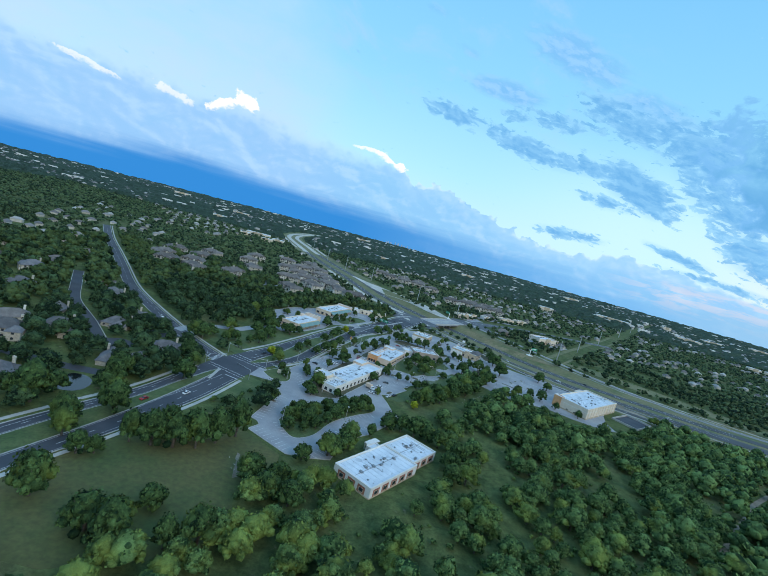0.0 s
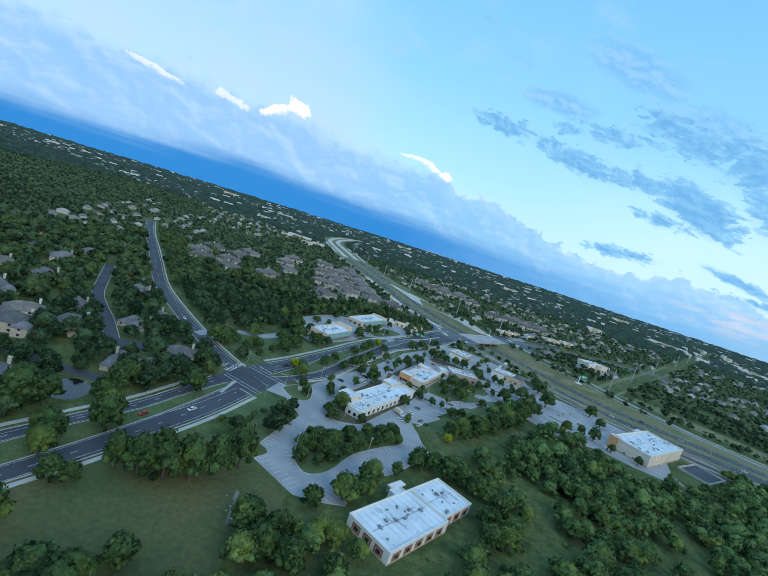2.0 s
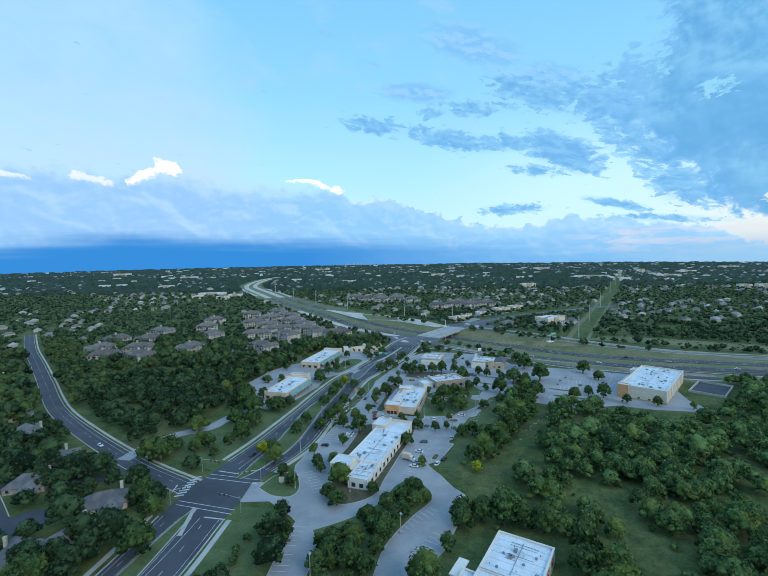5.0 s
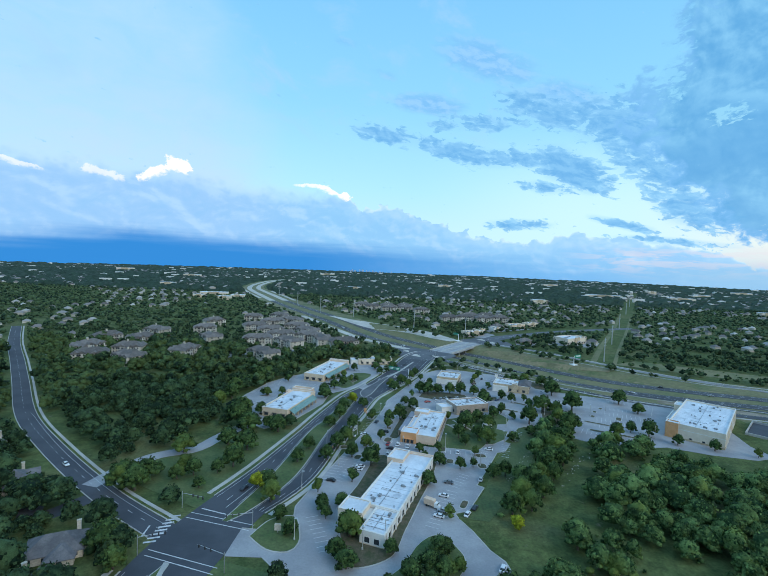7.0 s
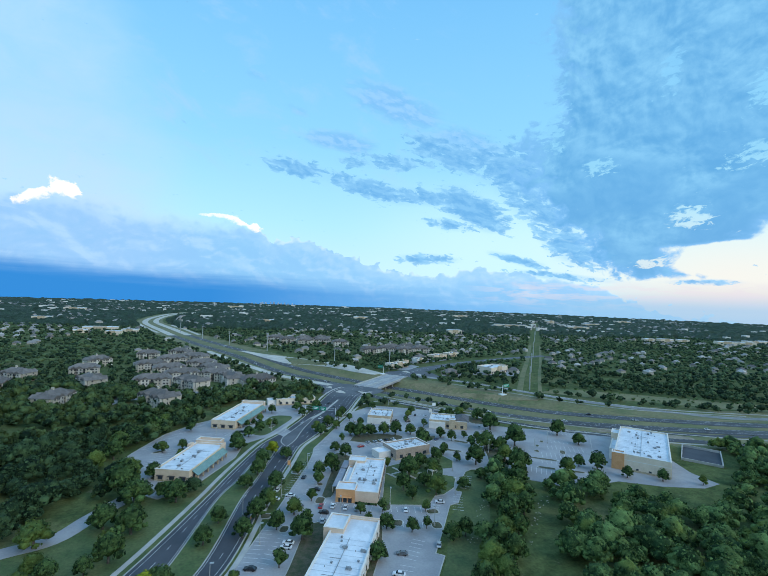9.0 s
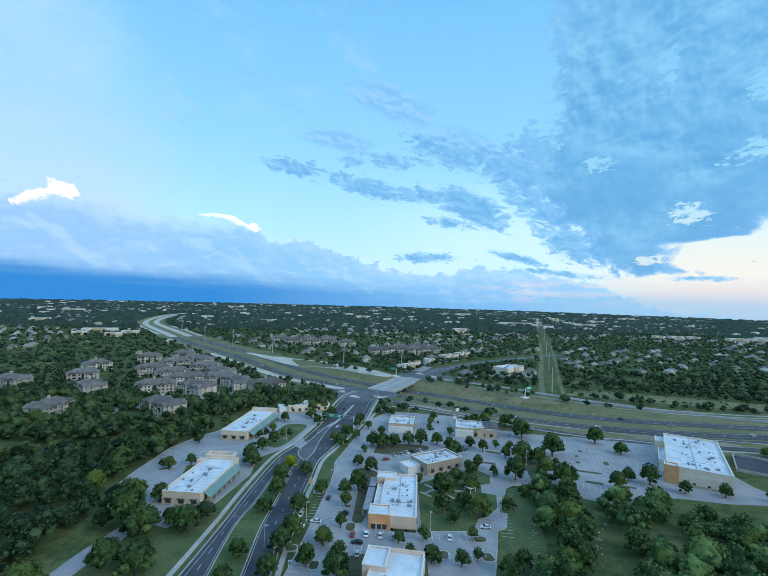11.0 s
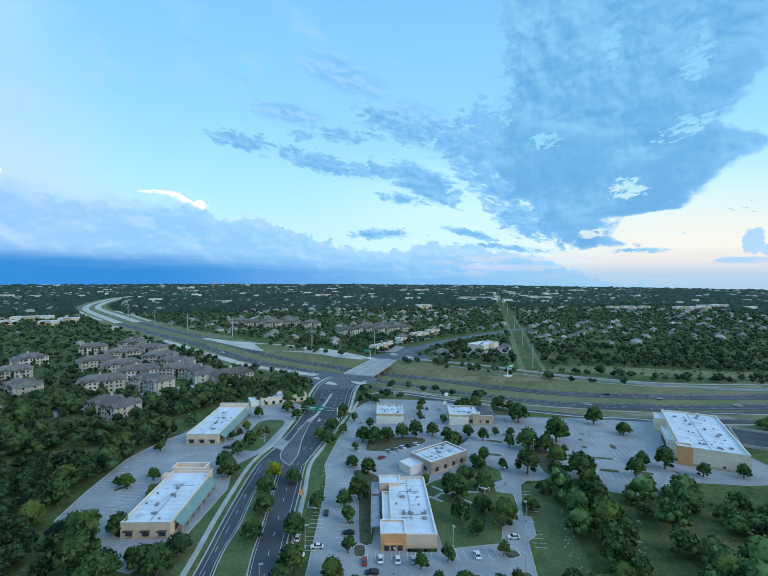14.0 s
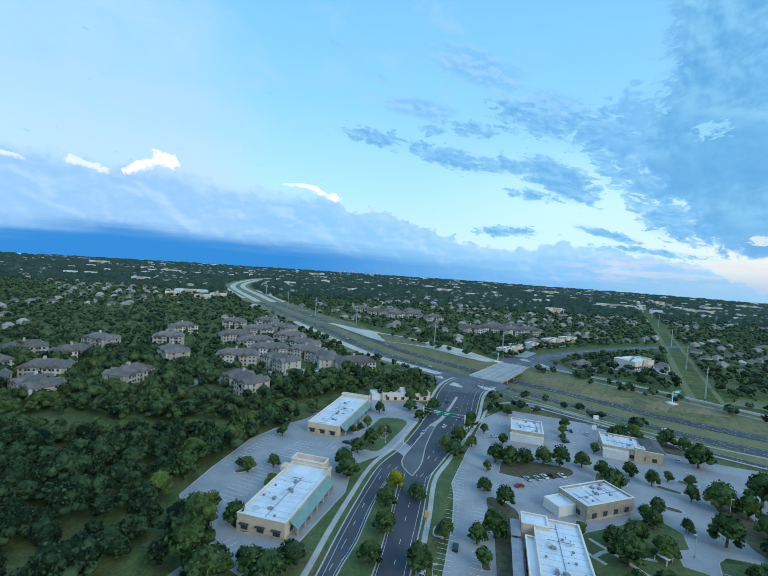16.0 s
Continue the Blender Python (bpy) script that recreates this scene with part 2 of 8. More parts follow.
        sky = g.mix(g.mul(g.mul(g.step(r, 1.05, 0.8), under), strong), sky, (1.0, 1.0, 0.98))
    # storm band under the bank
    roof = g.profile(az, [(-70, 1.0), (-42, 1.3), (-30, 2.7), (-20, 2.1), (-12, 1.9), (0, 1.5), (12, 1.0), (25, 0.4), (60, -1.0)])
    low = g.sub(g.add(el, g.mul(g.sub(g.noise(at(0, 0, 0.04, 0.7), 1.6, 6.0, 0.55), 0.5), 2.2)), roof)
    storm = g.mul(g.step(low, 1.3, -1.6), g.lin(az, -10.0, 42.0, 1.0, 0.30))
    sky = g.mix(storm, sky, g.mix(g.step(az, -12.0, 30.0), srgb(54, 139, 215), srgb(96, 170, 231)))
    dusk = g.mul(g.step(el, 1.9, -0.2), g.mul(g.step(az, 22.0, 40.0), g.step(az, 150.0, 90.0)))
    sky = g.mix(g.mul(dusk, 0.7), sky, srgb(152, 198, 232))
    # above and behind: the clouded evening sky goes on
    sky = g.mix(g.step(el, 38.0, 62.0), sky, g.mix(g.step(big, 0.4, 0.6), srgb(120, 190, 248), srgb(160, 205, 248)))
    # below the horizon: the dark land
    sky = g.mix(g.step(el, -2.6, -4.0), sky, srgb(50, 70, 70))
    back = g.node("ShaderNodeBackground")
    g.put(back.inputs[0], sky)
    back.inputs[1].default_value = SKY_STRENGTH
    out = g.node("ShaderNodeOutputWorld")
    wt.links.new(back.outputs[0], out.inputs[0])


SKY_STRENGTH = 1.08
build_sky()

sun_data = bpy.data.lights.new("low_sun", "SUN")
sun_data.energy, sun_data.angle, sun_data.color = 1.3, radians(36), (1.0, 0.95, 0.87)
sun_ob = new("low_sun", sun_data)
sun_dir = Vector((math.sin(radians(SUN_AZ)) * math.cos(radians(SUN_EL)), math.cos(radians(SUN_AZ)) * math.cos(radians(SUN_EL)), math.sin(radians(SUN_EL))))
sun_ob.matrix_world = look(sun_dir * 400, (0, 0, 0))

# ---- materials ----
def shader(name):
    m = bpy.data.materials.new(name)
    m.use_nodes = True
    g = Graph(m.node_tree)
    return m, g, m.node_tree.nodes["Principled BSDF"]


def surface(name, a, b, scale=0.25, rough=0.85, fine=4.0, metal=0.0, bump=0.15, lo=0.35, hi=0.65, rand=0.0, speck=0.25, space="Object"):
    """Two colours mixed by broad noise, broken by fine grain, with a little relief."""
    m, g, bsdf = shader(name)
    co = g.node("ShaderNodeTexCoord").outputs["Object"]
    if space == "World":
        co = g.node("ShaderNodeNewGeometry").outputs["Position"]
    n1 = g.noise(co, scale, 5.0, 0.6)
    n2 = g.noise(co, fine, 3.0, 0.6)
    col = g.mix(g.step(n1, lo, hi), a, b)
    shade = g.lin(n2, 0.25, 0.75, 1.0 - speck, 1.0 + speck)
    if rand:
        info = g.node("ShaderNodeObjectInfo").outputs["Random"]
        shade = g.mul(shade, g.lin(info, 0.0, 1.0, 1.0 - rand, 1.0 + rand))
    col = g.mix(1.0, col, g.vec(shade, shade, shade), "MULTIPLY")
    g.put(bsdf.inputs["Base Color"], col)
    g.put(bsdf.inputs["Roughness"], g.lin(n2, 0.2, 0.8, max(0.05, rough - 0.08), min(1.0, rough + 0.08)))
    bsdf.inputs["Metallic"].default_value = metal
    if bump:
        bn = g.node("ShaderNodeBump")
        bn.inputs["Strength"].default_value = bump
        bn.inputs["Distance"].default_value = 0.05
        g.put(bn.inputs["Height"], n2)
        g.put(bsdf.inputs["Normal"], bn.outputs[0])
    return m


def foliage(name, dark, light, olive, spread=0.09):
    """Leaves: tone by tree, by clump and by leaf tuft."""
    m, g, bsdf = shader(name)
    where = g.node("ShaderNodeNewGeometry")
    pos, island = where.outputs["Position"], where.outputs["Random Per Island"]
    info = g.node("ShaderNodeObjectInfo").outputs["Random"]
    broad = g.noise(pos, spread, 2.0, 0.5)
    clump = g.noise(pos, 0.55, 3.0, 0.6)
    grain = g.noise(pos, 2.4, 3.0, 0.7)
    t = g.add(g.add(g.mul(island, 0.38), g.mul(clump, 0.42)), g.mul(grain, 0.3))
    col = g.mix(g.step(t, 0.36, 0.76), dark, light)
    col = g.mix(g.step(g.add(broad, g.mul(g.sub(info, 0.5), 0.3)), 0.54, 0.74), col, olive)
    shade = g.lin(g.noise(pos, 3.5, 2.0, 0.6), 0.25, 0.75, 0.7, 1.25)
    shade = g.mul(shade, g.lin(g.noise(pos, spread * 2.3, 1.0, 0.5), 0.3, 0.7, 0.72, 1.25))
    col = g.mix(1.0, col, g.vec(shade, shade, shade), "MULTIPLY")
    g.put(bsdf.inputs["Base Color"], col)
    bsdf.inputs["Roughness"].default_value = 0.75
    bsdf.inputs["Specular IOR Level"].default_value = 0.08
    bn = g.node("ShaderNodeBump")
    bn.inputs["Strength"].default_value, bn.inputs["Distance"].default_value = 0.9, 0.5
    g.put(bn.inputs["Height"], g.noise(pos, 1.7, 4.0, 0.7))
    g.put(bsdf.inputs["Normal"], bn.outputs[0])
    return m


def ground_material():
    """Rough grass with dry patches, bare soil and darker weeds."""
    m, g, bsdf = shader("ground_grass")
    co = g.node("ShaderNodeNewGeometry").outputs["Position"]
    broad = g.noise(co, 0.012, 5.0, 0.6, 0.5)
    mid = g.noise(co, 0.07, 6.0, 0.6)
    fine = g.noise(co, 0.9, 5.0, 0.7)
    col = g.mix(g.step(mid, 0.35, 0.62), (0.060, 0.090, 0.031), (0.106, 0.134, 0.048))
    col = g.mix(g.mul(g.step(broad, 0.5, 0.66), 0.75), col, (0.140, 0.142, 0.064))
    col = g.mix(g.mul(g.step(g.noise(co, 0.16, 4.0, 0.65), 0.62, 0.72), 0.6), col, (0.20, 0.185, 0.125))
    shade = g.mul(g.lin(fine, 0.25, 0.75, 0.6, 1.35), g.lin(g.noise(co, 0.25, 3.0, 0.6), 0.3, 0.7, 0.72, 1.25))
    col = g.mix(1.0, col, g.vec(shade, shade, shade), "MULTIPLY")
    g.put(bsdf.inputs["Base Color"], col)
    bsdf.inputs["Roughness"].default_value = 0.95
    bsdf.inputs["Specular IOR Level"].default_value = 0.15
    bn = g.node("ShaderNodeBump")
    bn.inputs["Strength"].default_value, bn.inputs["Distance"].default_value = 0.6, 0.25
    g.put(bn.inputs["Height"], fine)
    g.put(bsdf.inputs["Normal"], bn.outputs[0])
    return m


def glass_material(name, tint):
    m, g, bsdf = shader(name)
    bsdf.inputs["Base Color"].default_value = (*tint, 1)
    bsdf.inputs["Roughness"].default_value = 0.08
    bsdf.inputs["Specular IOR Level"].default_value = 0.7
    return m


GROUND = ground_material()
LAWN = surface("mown_lawn", (0.058, 0.098, 0.030), (0.102, 0.132, 0.046), 0.09, 0.95, 0.9, bump=0.3, speck=0.35, space="World")
VERGE = surface("highway_verge", (0.088, 0.124, 0.044), (0.178, 0.168, 0.080), 0.03, 0.95, 0.35, bump=0.3, lo=0.3, hi=0.6, speck=0.3, space="World")
DRY_GRASS = surface("dry_grass", (0.13, 0.125, 0.06), (0.24, 0.20, 0.11), 0.05, 0.95, 0.5, bump=0.3, speck=0.3, space="World")
DIRT = surface("bare_soil", (0.17, 0.14, 0.10), (0.29, 0.25, 0.19), 0.09, 0.95, 0.7, bump=0.3, space="World")
ASPHALT = surface("worn_asphalt", (0.046, 0.052, 0.063), (0.068, 0.075, 0.088), 0.05, 0.85, 2.0, bump=0.1, speck=0.15, space="World")
HIGHWAY = surface("highway_asphalt", (0.046, 0.051, 0.058), (0.074, 0.080, 0.088), 0.02, 0.85, 1.5, bump=0.1, speck=0.12, space="World")
# lighter paving, with the sky's sheen at grazing angles also put into its colour
ROAD_GREY = surface("pale_sheen_asphalt", (0.082, 0.090, 0.102), (0.120, 0.128, 0.140), 0.05, 0.85, 1.5, bump=0.1, speck=0.15, space="World")
LOT = surface("parking_concrete", (0.262, 0.268, 0.282), (0.342, 0.345, 0.352), 0.06, 0.85, 1.2, bump=0.1, speck=0.10, space="World")
WORN_CONCRETE = surface("worn_concrete_paving", (0.17, 0.175, 0.18), (0.25, 0.25, 0.25), 0.04, 0.88, 1.2, bump=0.1, speck=0.12, space="World")
CONCRETE = surface("kerb_concrete", (0.36, 0.36, 0.34), (0.46, 0.45, 0.42), 0.12, 0.85, 2.0, bump=0.1, speck=0.12, space="World")
PALE = surface("pale_new_concrete", (0.42, 0.40, 0.35), (0.55, 0.52, 0.46), 0.05, 0.9, 0.8, bump=0.1, speck=0.12, space="World")
PAINT = surface("white_road_paint", (0.46, 0.47, 0.48), (0.64, 0.64, 0.64), 0.3, 0.7, 3.0, bump=0.0, speck=0.12, space="World")
ROOF_WHITE = surface("white_roof_membrane", (0.56, 0.60, 0.64), (0.70, 0.74, 0.78), 0.12, 0.6, 1.1, bump=0.08, speck=0.08)
ROOF_STAIN = surface("stained_roof_patch", (0.43, 0.47, 0.51), (0.55, 0.59, 0.63), 0.3, 0.7, 1.5, bump=0.05, speck=0.12)
CREAM = surface("cream_stucco", (0.66, 0.55, 0.42), (0.74, 0.63, 0.49), 0.2, 0.9, 2.5, bump=0.1, speck=0.07)
OFFWHITE = surface("offwhite_panel", (0.66, 0.63, 0.58), (0.74, 0.71, 0.66), 0.2, 0.85, 2.5, bump=0.08, speck=0.07)
PEACH = surface("peach_stucco", (0.62, 0.46, 0.34), (0.70, 0.53, 0.40), 0.2, 0.9, 2.5, bump=0.1, speck=0.07)
ORANGE = surface("orange_stucco", (0.60, 0.30, 0.13), (0.68, 0.36, 0.17), 0.3, 0.9, 2.5, bump=0.1, speck=0.08)
TAN = surface("tan_stone", (0.42, 0.33, 0.22), (0.55, 0.43, 0.29), 0.5, 0.9, 1.6, bump=0.3, speck=0.2)
BRICK_RED = surface("red_brick_panel", (0.30, 0.12, 0.08), (0.38, 0.16, 0.10), 0.5, 0.9, 3.0, bump=0.2, speck=0.2)
TEAL = surface("teal_metal_roof", (0.20, 0.32, 0.29), (0.26, 0.38, 0.35), 0.2, 0.45, 2.0, metal=0.3, bump=0.0, speck=0.08)
SHINGLE = surface("grey_shingle", (0.098, 0.098, 0.104), (0.150, 0.147, 0.150), 0.25, 0.95, 2.2, bump=0.35, rand=0.3, speck=0.22)
SHINGLE_BROWN = surface("brown_shingle", (0.118, 0.106, 0.098), (0.172, 0.155, 0.142), 0.25, 0.95, 2.2, bump=0.35, rand=0.25, speck=0.22)
LIMESTONE = surface("pale_limestone", (0.40, 0.36, 0.29), (0.52, 0.47, 0.39), 0.5, 0.9, 2.0, bump=0.25, rand=0.15, speck=0.18)
SIDING = surface("painted_siding", (0.50, 0.47, 0.42), (0.58, 0.55, 0.49), 0.3, 0.85, 2.0, bump=0.1, rand=0.25, speck=0.08)
METAL = surface("galvanised_steel", (0.42, 0.43, 0.44), (0.52, 0.53, 0.53), 0.6, 0.45, 4.0, metal=0.7, bump=0.0, speck=0.1)
UNIT = surface("rooftop_unit_metal", (0.20, 0.22, 0.23), (0.32, 0.34, 0.35), 0.6, 0.55, 4.0, metal=0.3, bump=0.0, speck=0.15)
DARKMETAL = surface("dark_metal", (0.05, 0.05, 0.055), (0.08, 0.08, 0.085), 0.5, 0.5, 4.0, metal=0.4, bump=0.0)
SIGN_GREEN = surface("green_sign_face", (0.005, 0.22, 0.12), (0.008, 0.26, 0.15), 0.5, 0.4, 2.0, bump=0.0, speck=0.06)
WHITE_PAINT = surface("white_paint", (0.74, 0.74, 0.72), (0.80, 0.80, 0.78), 0.5, 0.6, 4.0, bump=0.0, speck=0.05)
WATER = glass_material("dark_water", (0.010, 0.014, 0.016))
GLASS = glass_material("window_glass", (0.035, 0.045, 0.055))
RUBBER = surface("black_rubber", (0.02, 0.02, 0.02), (0.03, 0.03, 0.03), 2.0, 0.8, 8.0, bump=0.0)
BARK = surface("grey_bark", (0.09, 0.075, 0.06), (0.15, 0.125, 0.10), 1.2, 0.95, 6.0, bump=0.5)
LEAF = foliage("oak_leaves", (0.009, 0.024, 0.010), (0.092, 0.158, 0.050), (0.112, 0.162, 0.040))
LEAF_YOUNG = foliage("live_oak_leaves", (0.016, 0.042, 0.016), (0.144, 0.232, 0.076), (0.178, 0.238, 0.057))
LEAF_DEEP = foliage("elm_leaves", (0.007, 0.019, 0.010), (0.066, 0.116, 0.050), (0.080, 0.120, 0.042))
LEAF_BRIGHT = foliage("bright_leaves", (0.110, 0.145, 0.014), (0.340, 0.370, 0.030), (0.30, 0.33, 0.03))
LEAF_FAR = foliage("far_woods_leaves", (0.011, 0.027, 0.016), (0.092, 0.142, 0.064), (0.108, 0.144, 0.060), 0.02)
# aerial haze put into the leaf colour: a darker, bluer green
LEAF_HAZED = foliage("hazed_woods_leaves", (0.010, 0.024, 0.018), (0.052, 0.086, 0.054), (0.060, 0.086, 0.052), 0.012)


# ---- mesh helpers ----
def mesh_of(name, bm, mats, smooth=False):
    me = bpy.data.meshes.new(name)
    bm.normal_update()
    bm.to_mesh(me)
    bm.free()
    for m in mats if isinstance(mats, (list, tuple)) else [mats]:
        me.materials.append(m)
    if smooth:
        me.polygons.foreach_set("use_smooth", [True] * len(me.polygons))
    return me


def part(name, bm, mats, parent=None, label="", smooth=False):
    ob = new(name, mesh_of(name, bm, mats, smooth))
    if parent is not None:
        ob.parent = parent
    if label:
        ob["label"] = label
    return ob


def thing(name, m, label, category, group="", kind=""):
    ob = new(name)
    ob.matrix_world = m
    return tagged(ob, label, category, group, kind)


def box(bm, x0, y0, z0, x1, y1, z1, mat=0, bevel=0.0):
    vs = [bm.verts.new(p) for p in ((x0, y0, z0), (x1, y0, z0), (x1, y1, z0), (x0, y1, z0), (x0, y0, z1), (x1, y0, z1), (x1, y1, z1), (x0, y1, z1))]
    fs = [bm.faces.new([vs[i] for i in f]) for f in ((3, 2, 1, 0), (4, 5, 6, 7), (0, 1, 5, 4), (1, 2, 6, 5), (2, 3, 7, 6), (3, 0, 4, 7))]
    for f in fs:
        f.material_index = mat
    if bevel:
        es = list({e for f in fs for e in f.edges})
        bmesh.ops.bevel(bm, geom=es, offset=bevel, segments=1, affect="EDGES")
    return fs


def boxes(*rows):
    bm = bmesh.new()
    for r in rows:
        box(bm, *r)
    return bm


def prism(bm, pts, z0, z1, mat=0):
    """An upright slab over the outline pts (anticlockwise or clockwise)."""
    area = sum(a[0] * b[1] - b[0] * a[1] for a, b in zip(pts, pts[1:] + pts[:1]))
    if area < 0:
        pts = pts[::-1]
    lo = [bm.verts.new((x, y, z0)) for x, y in pts]
    hi = [bm.verts.new((x, y, z1)) for x, y in pts]
    f = bm.faces.new(hi)
    f.material_index = mat
    for k in range(len(pts)):
        j = (k + 1) % len(pts)
        bm.faces.new((lo[k], lo[j], hi[j], hi[k])).material_index = mat
    return f


def tube(bm, p, q, r0, r1=None, n=8, mat=0, cap=True):
    p, q = Vector(p), Vector(q)
    r1 = r0 if r1 is None else r1
    axis = (q - p).normalized()
    side = axis.orthogonal().normalized()
    other = axis.cross(side)
    rings = []
    for c, r in ((p, r0), (q, r1)):
        rings.append([bm.verts.new(c + (side * math.cos(a) + other * math.sin(a)) * r) for a in (k * math.tau / n for k in range(n))])
    for k in range(n):
        j = (k + 1) % n
        bm.faces.new((rings[0][k], rings[0][j], rings[1][j], rings[1][k])).material_index = mat
    if cap:
        bm.faces.new(rings[0][::-1]).material_index = mat
        bm.faces.new(rings[1]).material_index = mat


def curve_points(pts, step=6.0):
    """A smooth line through pts, with its points about step apart."""
    pts = [np.array(p, float) for p in pts]
    out = []
    for k in range(len(pts) - 1):
        a, b = pts[k], pts[k + 1]
        pre, post = pts[max(k - 1, 0)], pts[min(k + 2, len(pts) - 1)]
        n = max(1, int(round(np.linalg.norm((b - a)[:2]) / step)))
        for j in range(n):
            t = j / n
            out.append(0.5 * (2 * a + (b - pre) * t + (2 * pre - 5 * a + 4 * b - post) * t * t + (3 * a - pre - 3 * b + post) * t**3))
    out.append(pts[-1])
    return np.array(out)


def normals_of(line):
    """Unit vectors to the right of each point of a line."""
    d = np.gradient(line[:, :2], axis=0)
    d /= np.linalg.norm(d, axis=1, keepdims=True)
    return np.stack([d[:, 1], -d[:, 0]], 1)


# ---- the lie of the land ----
HWY_FAR = [(900, 350), (600, 372), (370, 405), (285, 430), (215, 470), (168, 515), (125, 560), (78, 602), (40, 645), (-10, 708), (-66, 795), (-164, 962), (-254, 1130), (-320, 1275), (-388, 1420), (-434, 1530), (-470, 1680), (-492, 1850), (-498, 2020), (-470, 2170)]
HWY_NEAR = [(890, 325), (590, 348), (350, 385), (268, 406), (200, 440), (150, 482), (108, 526), (60, 578), (15, 627), (-40, 692), (-94, 778), (-194, 946), (-284, 1118), (-352, 1265), (-420, 1412), (-464, 1530), (-497, 1680), (-516, 1850), (-522, 2020), (-500, 2185)]
MID = curve_points([((a[0] + b[0]) / 2, (a[1] + b[1]) / 2) for a, b in zip(HWY_FAR, HWY_NEAR)], 8.0)
BRIDGE = np.array((70.0, 605.0))
RIM = 4100.0


def sstep(x, lo, hi):
    t = np.clip((x - lo) / (hi - lo), 0, 1)
    return t * t * (3 - 2 * t)


def line_distance(x, y, line):
    p = np.stack([np.ravel(x), np.ravel(y)], 1)
    best = np.full(len(p), 1e9)
    for a, b in zip(line[:-1, :2], line[1:, :2]):
        d = b - a
        t = np.clip(((p - a) @ d) / (d @ d), 0, 1)
        best = np.minimum(best, np.linalg.norm(p - a - t[:, None] * d, axis=1))
    return best.reshape(np.shape(x))


def ground_z(x, y):
    """Flat land, with the highway in a cutting where the bridge crosses it."""
    x, y = np.asarray(x, float), np.asarray(y, float)
    near = np.hypot(x - BRIDGE[0], y - BRIDGE[1])
    z = np.zeros(np.shape(x))
    m = near < 330
    if np.any(m):
        d = line_distance(x[m] if x.ndim else x, y[m] if y.ndim else y, MID)
        cut = -6.0 * (1 - sstep(d, 25, 41)) * (1 - sstep(near[m] if x.ndim else near, 110, 320))
        if x.ndim:
            z[m] = cut
        else:
            z = cut
    return z


def build_ground():
    def spaced(spans):
        out = [spans[0][0]]
        for lo, hi, step in spans:
            n = max(1, round((hi - lo) / step))
            out += [lo + (hi - lo) * (k + 1) / n for k in range(n)]
        return np.array(out)

    xs = spaced(((-4100, -1000, 150), (-1000, -260, 40), (-260, 440, 6), (440, 1000, 40), (1000, 4100, 150)))
    ys = spaced(((-1500, -100, 140), (-100, 280, 20), (280, 920, 6), (920, 1500, 30), (1500, 4150, 140)))
    gx, gy = np.meshgrid(xs, ys)
    rim = np.maximum(np.hypot(gx + 30, gy - 60) / RIM, 1.0)
    gx, gy = -30 + (gx + 30) / rim, 60 + (gy - 60) / rim
    gz = ground_z(gx, gy)
    nx, ny = len(xs), len(ys)
    verts = np.stack([gx.ravel(), gy.ravel(), gz.ravel()], 1)
    i = (np.arange(ny - 1)[:, None] * nx + np.arange(nx - 1)).ravel()
    faces = np.stack([i, i + 1, i + nx + 1, i + nx], 1)
    cx, cy = gx.ravel()[i] + 3, gy.ravel()[i] + 3
    size = (gx.ravel()[i + 1] - gx.ravel()[i]) * (gy.ravel()[i + nx] - gy.ravel()[i])
    verge = (line_distance(cx, cy, MID) < np.where(cy > 780, 46, 62)) & (size < 200)
    ob = mesh_from_arrays("ground", verts, faces, [GROUND, VERGE], smooth=True, mat_index=verge.astype(int))
    tagged(ob, "rough green grass with dry patches and bare soil", "ground", kind="structure")


def mesh_from_arrays(name, verts, faces, mats, smooth=False, mat_index=None, link=True):
    me = bpy.data.meshes.new(name)
    k = faces.shape[1]
    me.vertices.add(len(verts))
    me.vertices.foreach_set("co", np.ascontiguousarray(verts, np.float32).ravel())
    me.loops.add(faces.size)
    me.loops.foreach_set("vertex_index", np.ascontiguousarray(faces, np.int32).ravel())
    me.polygons.add(len(faces))
    me.polygons.foreach_set("loop_start", np.arange(0, faces.size, k, dtype=np.int32))
    me.polygons.foreach_set("loop_total", np.full(len(faces), k, np.int32))
    for m in mats:
        me.materials.append(m)
    if mat_index is not None:
        me.polygons.foreach_set("material_index", np.ascontiguousarray(mat_index, np.int32))
    flags = np.broadcast_to(np.asarray(smooth, bool), (len(faces),))
    me.polygons.foreach_set("use_smooth", np.ascontiguousarray(flags))
    me.update(calc_edges=True)
    me.validate()
    return new(name, me) if link else me


build_ground()


